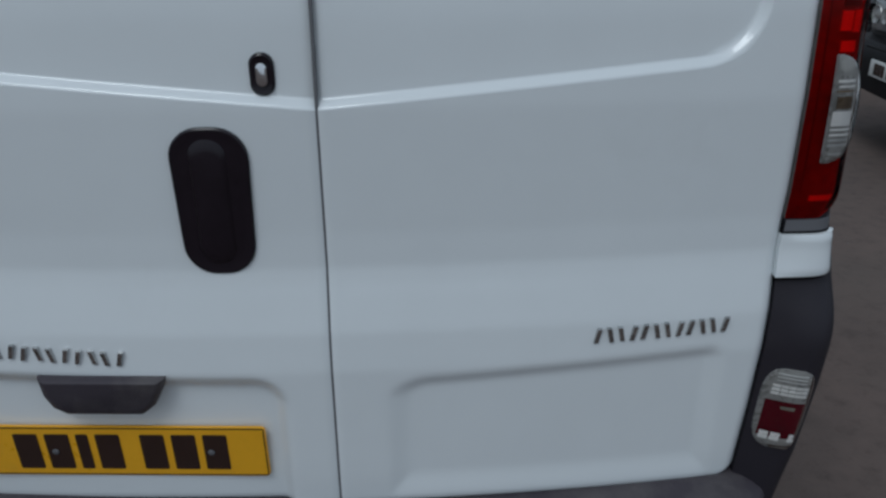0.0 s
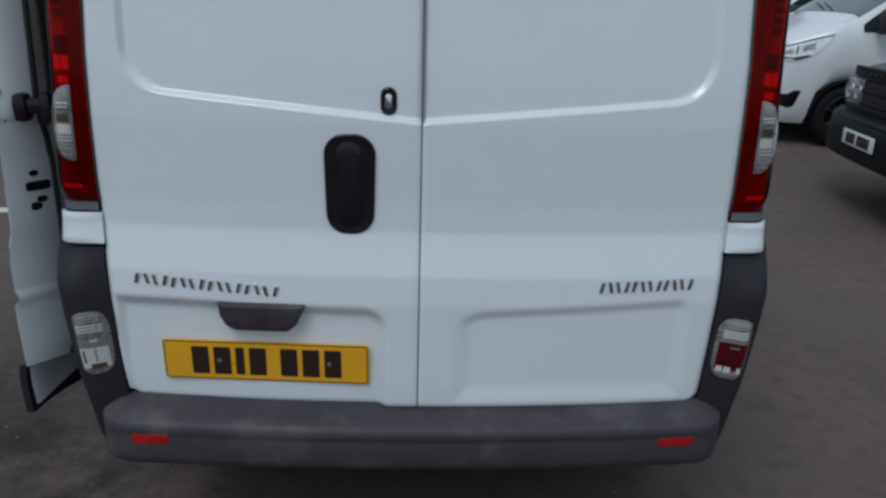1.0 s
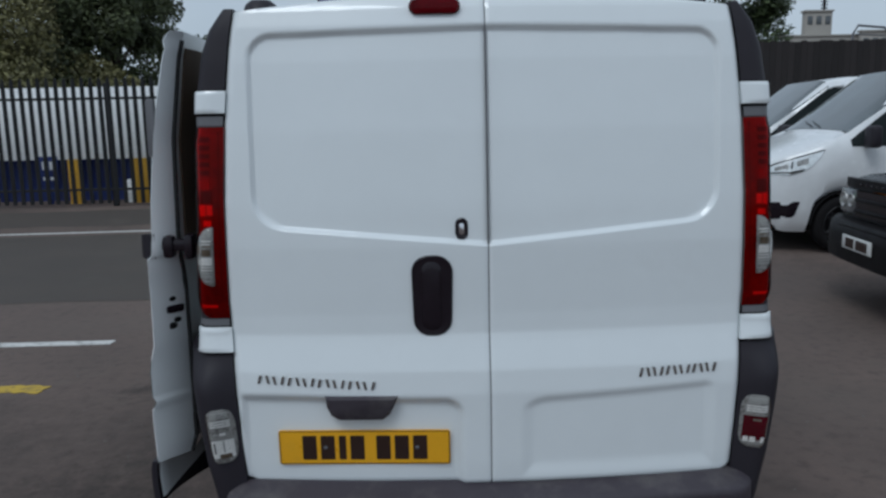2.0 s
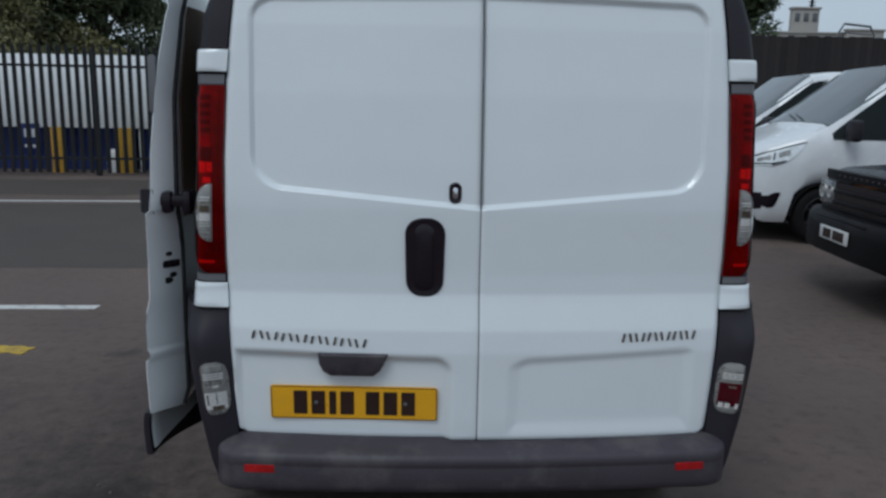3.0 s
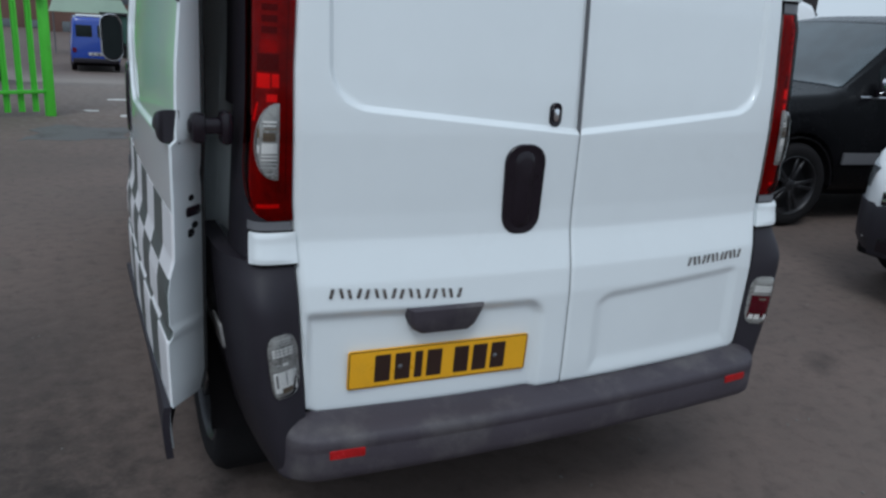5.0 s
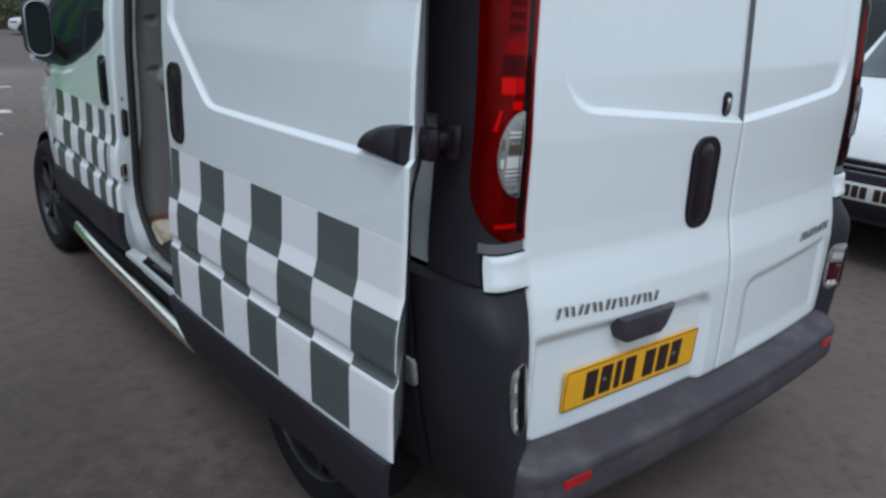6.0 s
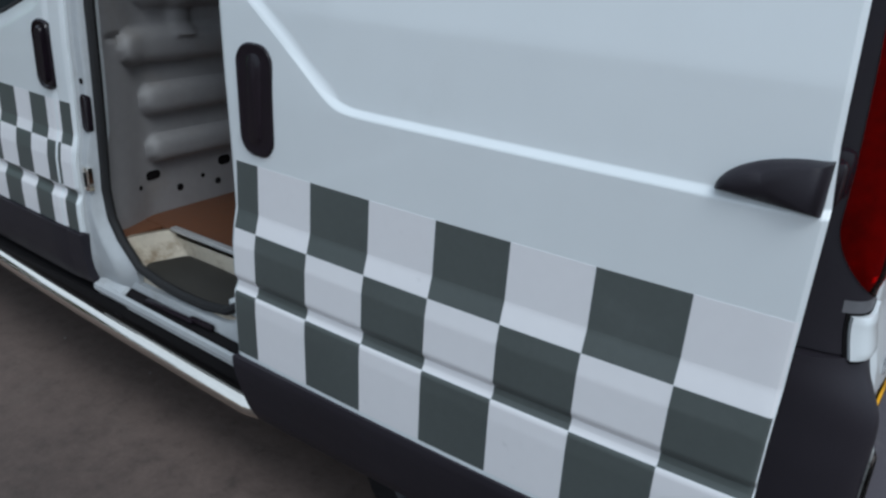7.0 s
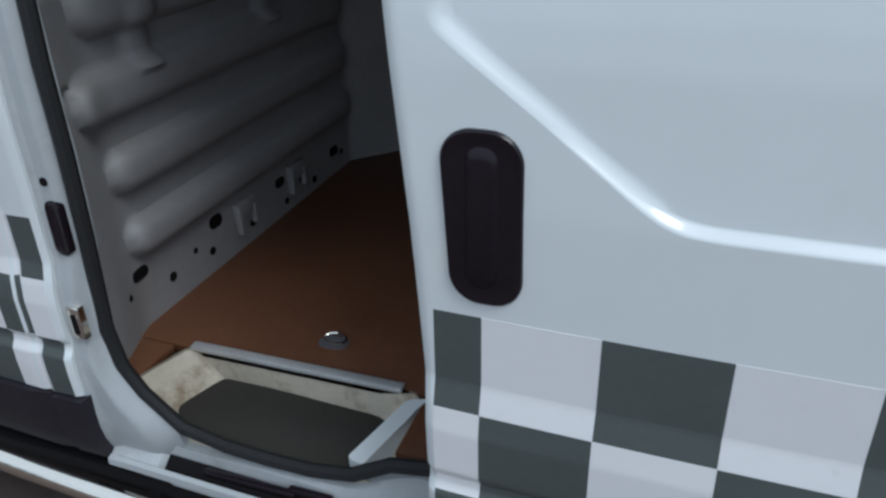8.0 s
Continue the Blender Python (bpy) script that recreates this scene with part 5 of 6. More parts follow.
def palisade(name, label, a, b, h, mat, pitch, post_every, cat="fence", base=0.0):
    a, b = Vector((*a, base)), Vector((*b, base))
    d = b - a
    n = max(2, int(d.length / pitch))
    yaw = math.atan2(d.y, d.x)
    root = thing(name, label, cat, (a + b) / 2)
    me = pale_mesh("pale", mat, h)
    for i in range(n + 1):
        p = a + d * (i / n)
        piece("pale", me, Matrix.Translation(p) @ Matrix.Rotation(yaw, 4, "Z"), root)
    side = Vector((-d.y, d.x, 0)).normalized() * 0.03
    for z in (0.32, h - 0.38):
        m = Matrix.Translation((a + b) / 2 + side + Vector((0, 0, z))) @ Matrix.Rotation(yaw, 4, "Z")
        part("rail", box(BM(), (0, 0, 0), (d.length, 0.045, 0.045), 0.004, m), mat, root)
    k = max(1, round(d.length / post_every))
    for i in range(k + 1):
        p = a + d * (i / k) + side * 2.4
        part("post", box(BM(), (p.x, p.y, base + h / 2 - 0.05), (0.10, 0.06, h - 0.1), 0.006, None), mat, root)
    return root


palisade("palisade_fence", "black steel palisade fence with forked points", (-12.0, 11.9), (-2.95, 12.15), 2.37, FENCE_M, 0.155, 2.75, "fence", 0.20)
for a, b, base in (((-3.36, 10.35), (-3.12, 12.0), 0.06), ((-1.46, 9.78), (-2.75, 9.25), 0.0)):
    gate = palisade("palisade_gate", "lime green steel palisade gate leaf standing open", a, b, 2.40, GREEN_M, 0.155, 3.0, "gate", base)
    tagged(gate, group="green gate leaves")
    for p in (a, b):
        part("gate_post", box(BM(), (p[0], p[1], base + 1.20), (0.11, 0.11, 2.40), 0.008), GREEN_M, gate)
    part("gate_latch", box(box(BM(), (a[0] - 0.02, a[1] - 0.10, 1.52), (0.09, 0.10, 0.05), 0.01), (a[0] - 0.04, a[1] - 0.15, 1.52), (0.05, 0.05, 0.09), 0.01), GREEN_M, gate, "green latch box")

SHEET = material("white_boarding", (0.88, 0.89, 0.90), 0.6, vary=0.06, scales=(2, 30), dirt=((0.4, 0.39, 0.37), 2, 0.6, 0.4))
for i, (xa, xb, za, zb) in enumerate(((-9.1, -5.27, 1.05, 2.45), (-4.54, -3.30, 0.96, 2.43))):
    fy = 13.10
    scr = thing("white_screen", "white boarding on posts behind the black fence", "screen", ((xa + xb) / 2, fy, 0), "white screens behind the fence")
    part("board", box(BM(), ((xa + xb) / 2, fy, (za + zb) / 2), (xb - xa, 0.03, zb - za), 0.004), SHEET, scr)
    for zz in (za + 0.2, zb - 0.2):
        part("rail", box(BM(), ((xa + xb) / 2, fy + 0.04, zz), (xb - xa, 0.05, 0.08), 0.004), SHEET, scr)
    for xx in (xa + 0.25, xb - 0.25):
        part("post", box(BM(), (xx, fy + 0.07, zb / 2), (0.08, 0.06, zb), 0.004), SHEET, scr)
BLUE_M = material("dark_blue_steel", (0.018, 0.035, 0.17), 0.5, vary=0.15, scales=(2, 40), dirt=((0.05, 0.04, 0.05), 2.5, 0.55, 0.6))


def container(name, label, x0, x1, y0, y1, h, mat, tilt=0.0):
    root = thing(name, label, "container", ((x0 + x1) / 2, (y0 + y1) / 2, 0))
    bm = BM()
    n = int((x1 - x0) / 0.07)
    pts = [(x0 + (x1 - x0) * i / n, 0.03 if (i // 2) % 2 else 0.0) for i in range(n + 1)]
    slab(bm, lambda i, z: Vector((pts[int(i)][0], y0 + pts[int(i)][1], z)), lambda i, z: Vector((pts[int(i)][0], y0 + 0.06, z)), list(range(n + 1)), [0.12, h - 0.1])
    part("corrugated_side", bm, mat, root)
    part("shell", box(BM(), ((x0 + x1) / 2, (y0 + y1) / 2 + 0.06, h / 2 + 0.05), (x1 - x0 - 0.04, y1 - y0 - 0.08, h - 0.14), 0.01), mat, root)
    for z in (0.07, h - 0.06):
        part("frame_rail", box(BM(), ((x0 + x1) / 2, y0 + 0.03, z), (x1 - x0, 0.10, 0.12), 0.01), mat, root)
    for x in (x0 + 0.05, x1 - 0.05):
        part("corner_post", box(BM(), (x, y0 + 0.03, h / 2), (0.10, 0.11, h), 0.01), mat, root)
    return root


container("blue_container", "dark blue corrugated steel container behind the fence", -5.6, -2.3, 13.3, 15.4, 2.15, BLUE_M)
container("blue_skip", "dark blue steel bin behind the fence", -8.8, -5.75, 13.4, 15.2, 1.45, BLUE_M)
YEL_M = material("yellow_bollard_paint", (0.62, 0.34, 0.02), 0.5, vary=0.12, scales=(3, 40), dirt=((0.25, 0.15, 0.04), 6, 0.56, 0.6))
for x in (-7.02, -6.90, -5.76, -5.60, -4.57):
    bm = lathe(BM(), [(0.001, 1.07), (0.055, 1.065), (0.07, 1.04), (0.07, 0.0), (0.001, 0.0)], (0, 0, 0), 18)
    bmesh.ops.transform(bm, matrix=Matrix.Translation((x, 12.75, 0)) @ Matrix.Rotation(-math.pi / 2, 4, "Y"), verts=bm.verts)
    tagged(part("bollard", bm, YEL_M), "yellow painted steel bollard behind the fence", "bollard", group="yellow bollards")
bm = BM()
pad(bm, rrect(0.34, 0.30, 0.12, 6, -5.95, 12.95), lambda u, v, h: Vector((u, v, h)), [(0.0, 0.40), (0.03, 0.57), (0.10, 0.65)], 0.0)
tagged(part("white_sack", bm, SHEET), "full white sack standing behind the fence", "sack")
box(bm := BM(), (-7.45, 12.72, 0.85), (0.36, 0.02, 0.56), 0.003)
box(bm, (-7.45, 12.74, 0.50), (0.06, 0.03, 0.80), 0.003)
notice = tagged(part("notice_board", bm, BLUE_M), "small dark notice board with white bars", "sign")
for dx in (-0.07, 0.07):
    for z, h in ((0.95, 0.16), (0.70, 0.06)):
        part("notice_bar", box(BM(), (-7.45 + dx, 12.706, z), (0.09, 0.006, h), 0.001), SHEET, notice)

# dark board fence on the right, with posts
TIMBER = material("dark_creosoted_timber", (0.022, 0.018, 0.018), 0.85, vary=0.3, scales=(2, 30), bump=0.2, rand=0.3)
bf = thing("board_fence", "tall dark creosoted board fence", "fence", (12, 17.2, 0))
me_bm = BM()
box(me_bm, (0, 0, 0), (0.154, 0.025, 3.65), 0.004, None, 1)
me = bpy.data.meshes.new("board")
me_bm.to_mesh(me)
me_bm.free()
me.materials.append(TIMBER)
rnd = random.Random(5)
for i in range(106):
    x = 5.2 + 0.16 * i
    piece("board", me, Matrix.Translation((x, 17.2, ground_z(x, 17.2) + 1.91 + rnd.uniform(-0.02, 0.02))), bf)
for z in (0.5, 1.7, 2.85):
    part("rail", box(BM(), (13.6, 17.26, z - 0.24), (17.2, 0.08, 0.10), 0.005), TIMBER, bf)
for x in range(6, 22, 3):
    part("post", box(BM(), (x, 17.33, 1.5), (0.12, 0.12, 3.5), 0.005), TIMBER, bf)


# ---- trees ----
BARK = material("grey_brown_bark", (0.075, 0.058, 0.045), 0.9, vary=0.3, scales=(4, 30), bump=0.5)


def leaf_mat(name, rgb):
    m = material(name, rgb, 0.6, vary=0.35, scales=(0.8, 9))
    n, l = m.node_tree.nodes, m.node_tree.links
    b = n["Principled BSDF"]
    src = b.inputs["Base Color"].links[0].from_socket
    g, h, r = n.new("ShaderNodeNewGeometry"), n.new("ShaderNodeHueSaturation"), n.new("ShaderNodeMapRange")
    l.new(g.outputs["Random Per Island"], r.inputs["Value"])
    r.inputs["To Min"].default_value, r.inputs["To Max"].default_value = 0.55, 1.5
    l.new(r.outputs["Result"], h.inputs["Value"])
    l.new(src, h.inputs["Color"])
    l.new(h.outputs["Color"], b.inputs["Base Color"])
    return m


LEAF_D, LEAF_O, LEAF_M = leaf_mat("dark_green_leaves", (0.058, 0.070, 0.026)), leaf_mat("olive_leaves", (0.140, 0.130, 0.048)), leaf_mat("mid_green_leaves", (0.050, 0.070, 0.026))


def tree(label, x, y, height, spread_r, crown0, mat, seed, leaves=5200, leaf=0.075, droop=0.0):
    """Tapered trunk, forking limbs, and a crown of many small leaves in uneven clumps."""
    rnd = random.Random(seed)
    z0 = ground_z(x, y)
    root = thing("tree", label, "tree", (x, y, z0))
    bm = BM()
    top = Vector((x + rnd.uniform(-0.2, 0.2), y, z0 + height * 0.72))
    base = Vector((x, y, z0 - 0.1))
    r0 = 0.035 * height
    tube(bm, [base, base.lerp(top, 0.3) + Vector((0.05, 0, 0)), base.lerp(top, 0.7), top], [r0, r0 * 0.75, r0 * 0.45, r0 * 0.15], 9)
    clumps = []
    for k in range(46):
        a = rnd.uniform(0, 2 * math.pi)
        t = rnd.random()
        zc = crown0 + (height - crown0) * (0.08 + 0.84 * t)
        prof = math.sin(math.pi * min(1, 0.16 + 0.84 * t) ** 0.85)
        rr = spread_r * (0.35 + 0.65 * prof) * math.sqrt(rnd.uniform(0.15, 1.0)) * 0.85
        c = Vector((x + rr * math.cos(a), y + rr * math.sin(a), z0 + zc))
        clumps.append((c, spread_r * rnd.uniform(0.16, 0.34)))
        if k % 3 == 0:
            s = base.lerp(top, rnd.uniform(0.35, 0.9))
            mid = s.lerp(c, 0.5) + Vector((0, 0, 0.12 * height * 0.3))
            tube(bm, [s, mid, c], [r0 * 0.30, r0 * 0.18, r0 * 0.06], 6)
    part("trunk", bm, BARK, root, "grey-brown trunk and limbs")
    verts, faces = [], []
    for k in range(leaves):
        c, r = clumps[k % len(clumps)]
        d = Vector((rnd.gauss(0, 1), rnd.gauss(0, 1), rnd.gauss(0, 0.8))).normalized() * r * rnd.uniform(0.35, 1.12)
        p = c + d + Vector((0, 0, -droop * rnd.random() * r * 2))
        u = Vector((rnd.gauss(0, 1), rnd.gauss(0, 1), rnd.gauss(0, 1) - droop)).normalized()
        v = u.orthogonal().normalized()
        s = leaf * rnd.uniform(0.6, 1.4)
        i = len(verts)
        verts += [p - u * s, p + v * s * 0.45, p + u * s, p - v * s * 0.45]
        faces.append((i, i + 1, i + 2, i + 3))
    me = bpy.data.meshes.new("crown")
    me.from_pydata([tuple(q) for q in verts], [], faces)
    me.materials.append(mat)
    ob = new("crown", me)
    ob.parent = root
    ob.matrix_parent_inverse = root.matrix_basis.inverted()
    return root


tree("tall dark green tree behind the fence", -8.3, 18.5, 8.2, 2.3, 1.2, LEAF_D, 1, 80000, 0.068)
tree("olive green weeping tree behind the fence", -10.4, 16.6, 5.9, 2.7, 0.6, LEAF_O, 2, 80000, 0.060, 0.6)
tree("small green tree behind the fence", -6.3, 19.5, 4.4, 0.9, 2.0, LEAF_M, 3, 5000, 0.08)
tree("tall dark tree behind the fence", -13.5, 20, 8.0, 2.4, 2.0, LEAF_D, 6, 14000, 0.11)
tree("mid green tree beyond the board fence", 12.9, 31, 10.2, 2.6, 4.0, LEAF_M, 4, 22000, 0.13)
tree("dark drooping tree beyond the board fence", 22.6, 31, 11.5, 1.6, 5.0, LEAF_D, 5, 12000, 0.12, 0.5)

# ---- flag, far buildings, gantries ----
FLAG = material("faded_blue_flag_cloth", (0.085, 0.095, 0.26), 0.8, vary=0.12, scales=(3, 60))
flag = thing("feather_flag", "faded blue feather flag with white letters", "flag", (-2.3, 14, 0))
pole = tube(BM(), [(-2.27, 14, ground_z(0, 14)), (-2.27, 14, 2.5), (-2.25, 14, 4.6), (-2.10, 14, 5.2), (-1.75, 14, 5.4)], 0.02, 8)
part("pole", pole, BLACK, flag)
bm = slab(BM(), lambda u, z: Vector((-2.245 + u * 1.0, 14.0 + 0.05 * math.sin(3 * u + 1.2 * z) * u, z - 0.06 * u * math.sin(z))), lambda u, z: Vector((-2.245 + u * 1.0, 14.006 + 0.05 * math.sin(3 * u + 1.2 * z) * u, z - 0.06 * u * math.sin(z))), spread(0, 1, 12), spread(2.2, 5.0, 18))
part("cloth", bm, FLAG, flag)
text = bpy.data.curves.new("letters", "FONT")
text.body, text.size, text.extrude = "US", 0.52, 0.002
dg = new("letters", text)
dg.matrix_basis = Matrix.Translation((-1.50, 13.92, 4.25)) @ Matrix.Rotation(radians(90), 4, "X") @ Matrix.Rotation(radians(90), 4, "Z")
dg.parent = flag
dg.matrix_parent_inverse = flag.matrix_basis.inverted()
text.materials.append(SHEET)
tagged(dg, "white letters on the flag")

STONE = material("pale_concrete_block", (0.34, 0.32, 0.29), 0.85, vary=0.12, scales=(0.2, 3))
FARGLASS = material("far_window_glass", (0.10, 0.11, 0.12), 0.2, vary=0.3, scales=(0.3, 3))


def block(name, label, x0, x1, y0, y1, z0, z1, floors, bays, mat=STONE):
    root = thing(name, label, "building", ((x0 + x1) / 2, (y0 + y1) / 2, z0))
    part("wall", box(BM(), ((x0 + x1) / 2, (y0 + y1) / 2, (z0 + z1) / 2), (x1 - x0, y1 - y0, z1 - z0), 0.05), mat, root)
    part("parapet", box(BM(), ((x0 + x1) / 2, (y0 + y1) / 2, z1 + 0.15), (x1 - x0 + 0.4, y1 - y0 + 0.4, 0.3), 0.04), mat, root)
    fh, bw = (z1 - z0) / floors, (x1 - x0) / bays
    for f in range(floors):
        for b in range(bays):
            part("window", box(BM(), (x0 + (b + 0.5) * bw, y0 - 0.02, z0 + (f + 0.55) * fh), (bw * 0.55, 0.12, fh * 0.45), 0.02), FARGLASS, root)
    return root


block("far_tower", "pale concrete tower block in the distance", 61, 65.3, 120, 121.2, -2, 17.9, 7, 3)
block("far_flats", "pale low flats in the distance", 57, 72, 119, 120, -2, 14.0, 5, 7)
block("far_hall", "pale flat-roofed hall in the distance", 69, 75, 118, 118.8, -2, 14.5, 4, 4)
mast = thing("radio_mast", "thin lattice mast on the far tower", "mast", (64.4, 121, 17.9))
bm = BM()
tube(bm, [(64.4, 121, 17.9), (64.4, 121, 20.6)], 0.22, 6)
for z in (18.6, 19.1, 19.6, 20.2):
    box(bm, (64.4, 121, z), (1.1, 0.2, 0.15), 0.02)
part("lattice", bm, FENCE_M, mast)
for x0, w in ((34.9, 3.0), (39.1, 3.4)):
    g = thing("rail_gantry", "grey steel overhead gantry of a railway", "gantry", (x0, 60, -2.8), "railway gantries")
    bm = BM()
    tube(bm, [(x0, 60, -2.8), (x0, 60, 8.1), (x0 + 0.4, 60, 8.8), (x0 + w - 0.4, 60, 8.6), (x0 + w, 60, 7.9), (x0 + w, 60, -2.8)], 0.10, 6)
    part("portal", bm, GREYP, g)
    bm = tube(BM(), [(x0 + 0.2, 60, 8.1), (x0 + w - 0.2, 60, 7.95)], 0.06, 6)
    part("cross_beam", bm, GREYP, g)

BRICK = material("dark_red_brick_far", (0.13, 0.070, 0.055), 0.85, vary=0.3, scales=(0.5, 6))
block("far_shop", "dark red brick low building far off", -14, 40, 74, 82, -2.9, 3.4, 2, 22, BRICK)


def shrub(name, label, x, y, w, d, h, mat, seed, n=1500, leaf=0.10):
    rnd = random.Random(seed)
    z0 = ground_z(x, y)
    verts, faces = [], []
    for k in range(n):
        a, t = rnd.uniform(0, 2 * math.pi), math.sqrt(rnd.random())
        zz = h * rnd.random() * (1 - 0.5 * t * t)
        p = Vector((x + w / 2 * t * math.cos(a), y + d / 2 * t * math.sin(a), z0 + zz))
        u = Vector((rnd.gauss(0, 1), rnd.gauss(0, 1), rnd.gauss(0, 1))).normalized()
        v = u.orthogonal().normalized()
        s = leaf * rnd.uniform(0.6, 1.3)
        i = len(verts)
        verts += [p - u * s, p + v * s * 0.5, p + u * s, p - v * s * 0.5]
        faces.append((i, i + 1, i + 2, i + 3))
    me = bpy.data.meshes.new(name)
    me.from_pydata([tuple(q) for q in verts], [], faces)
    me.materials.append(mat)
    return tagged(new(name, me), label, "shrub")


shrub("hedge", "dense olive green hedge behind the black fence", -9.6, 17.0, 7.2, 2.0, 3.8, LEAF_O, 15, 50000, 0.065)
shrub("hedge", "dark green hedge behind the black fence", -6.9, 18.2, 4.6, 1.8, 4.0, LEAF_D, 16, 30000, 0.065)
shrub("planter_shrub", "low olive shrubs in a bed beside the road", 3.2, 41, 2.7, 1.5, 0.72, LEAF_O, 11)
shrub("bush", "green bush beside the far road", 5.9, 64, 3.4, 2.0, 3.0, LEAF_O, 12, 2600, 0.16)
shrub("bush", "dark green bush beside the far road", 11.5, 56, 6.0, 3.0, 3.0, LEAF_D, 13, 2600, 0.16)
shrub("bush", "tall dark green bushes in front of the far building", 10.0, 68, 20, 3.0, 2.0, LEAF_D, 17, 12000, 0.20)
SHED = material("dark_green_shed_paint", (0.030, 0.085, 0.065), 0.6, vary=0.15, scales=(1, 20))
sh_root = thing("garden_shed", "dark green timber shed far off", "shed", (1.9, 43, ground_z(0, 43)))
part("wall", box(BM(), (1.75, 43.5, ground_z(0, 43) + 1.05), (2.0, 2.0, 2.1), 0.02), SHED, sh_root)
part("roof", box(BM(), (1.75, 43.5, ground_z(0, 43) + 2.18), (2.3, 2.3, 0.14), 0.02), FENCE_M, sh_root)
stall = thing("market_stall", "market stall with a pale green canvas roof", "stall", (0.4, 45, ground_z(0, 45)))
zc = ground_z(0, 45)
bm = BM()
prism(bm, [(-1.8, 0.0), (2.1, 0.0), (1.7, 0.75), (-1.5, 0.75)], lambda u, v, h: Vector((u, 45 + h, zc + 2.15 + v)), -1.2, 1.2)
part("canopy", bm, material("pale_green_canvas", (0.45, 0.58, 0.46), 0.8, vary=0.08, scales=(2, 30)), stall)
for x in (-1.6, 1.9):
    for y in (43.9, 46.1):
        part("leg", tube(BM(), [(x, y, zc), (x, y, zc + 2.2)], 0.03, 6), GREYP, stall)

# ---- parked vehicles ----
def paint(name, rgb, rough=0.25):
    return material(name, rgb, rough, vary=0.05, scales=(1.5, 12), coat=0.7, dirt=((0.2, 0.19, 0.18), 3, 0.62, 0.15))


P_WHITE, P_BLACK, P_BLUE, P_RED, P_SILVER = paint("car_white", (0.74, 0.75, 0.76)), material("car_black", (0.005, 0.005, 0.006), 0.26, vary=0.2, scales=(2, 14), spec=0.12), paint("car_blue", (0.012, 0.050, 0.33)), paint("car_red", (0.30, 0.02, 0.02)), paint("car_pale_silver", (0.60, 0.62, 0.63))


class Shape:
    """Body surface of a car: nose at y = 0, tail at y = -length, x across."""

    def __init__(self, length, width, tops, belt, axles, wheel_r, plan, low=0.26, tumble=0.80):
        self.length, self.width, self.tops, self.belt, self.axles, self.r, self.plan, self.low, self.tumble = length, width, tops, belt, axles, wheel_r, plan, low, tumble

    def column(self, s):
        zt, w = lerp(self.tops, s), self.width / 2 * lerp(self.plan, s)
        zb = self.low + 0.12 * (1 - step(0, 0.35, s))
        side = zb
        for a in self.axles:
            side = max(side, self.r + math.sqrt(max(0, (self.r + 0.06) ** 2 - (s - a) ** 2)) if abs(s - a) < self.r + 0.06 else 0)
        bz = min(self.belt, zt - 0.10)
        low = [(0.92, 0.0), (0.985, 0.12), (1.0, 0.35), (1.0, 0.6), (0.985, 0.85), (0.965, 1.0)]
        out = [(w * k, side + (bz - side) * t) for k, t in low]
        if zt > self.belt + 0.12:
            k = self.tumble
            out += [(w * (0.965 + (k - 0.965) * 0.5), bz + (zt - bz) * 0.5), (w * (k + 0.01), bz + (zt - bz) * 0.86), (w * (k - 0.05), zt - 0.035), (w * (k - 0.16), zt - 0.010), (w * 0.4, zt), (0, zt + 0.005)]
        else:
            out += [(w * 0.945, bz + (zt - bz) * 0.45), (w * 0.91, bz + (zt - bz) * 0.75), (w * 0.85, zt - 0.015), (w * 0.7, zt - 0.003), (w * 0.4, zt), (0, zt + 0.004)]
        return out

    def half(self, s, z):
        c = [p for p in self.column(s)]
        return float(np.interp(z, [b for _, b in c], [a for a, _ in c]))

    def side(self, sgn, s, z, h=0.0):
        return Vector((sgn * (self.half(s, z) + h), -s, z))

    def top(self, u, s, h=0.0):
        c = self.column(s)
        w = c[-1][0] or c[-3][0] * 1.0
        hw = self.width / 2 * lerp(self.plan, s)
        xs, zs = [a for a, _ in c][::-1], [b for _, b in c][::-1]
        x = abs(u) * hw
        return Vector((u * hw, -s, float(np.interp(x, xs, zs)) + h))


def car(name, label, sh, body_mat, pose_m, category="car"):
    root = thing(name, label, category)
    bm = BM()
    rows = []
    for s in spread(0, sh.length, int(sh.length / 0.055)):
        col = sh.column(s)
        rows.append([bm.verts.new((-a, -s, z)) for a, z in col] + [bm.verts.new((a, -s, z)) for a, z in col[-2::-1]])
    for a, b in zip(rows, rows[1:]):
        for j in range(len(a) - 1):
            bm.faces.new((a[j], a[j + 1], b[j + 1], b[j]))
    bm.faces.new(rows[0])
    bm.faces.new(rows[-1][::-1])
    body = part("body", bm, body_mat, root, sharp=45)
    part("underside", box(BM(), (0, -sh.length / 2, 0.30), (sh.width * 0.80, sh.length * 0.92, 0.12), 0.03), DARK, root)
    for a in sh.axles:
        for sgn in (-1, 1):
            wheel(root, sgn, sgn * (sh.width / 2 - 0.01), -a, sh.r, 0.20)
            lin = slab(BM(), lambda t, x: Vector((sgn * x, -a + (sh.r + 0.055) * math.cos(t), sh.r + (sh.r + 0.055) * math.sin(t))), lambda t, x: Vector((sgn * x, -a + (sh.r + 0.045) * math.cos(t), sh.r + (sh.r + 0.045) * math.sin(t))), spread(0, math.pi, 12), [sh.width / 2 - 0.30, sh.width / 2 - 0.012])
            part("arch_liner", lin, DARK, root)
    root.matrix_basis = pose_m
    for o in root.children:
        o.matrix_parent_inverse = Matrix()
    return root


def put(name, bm, mat, root, label=""):
    ob = part(name, bm, mat, None, label)
    ob.parent = root
    return ob


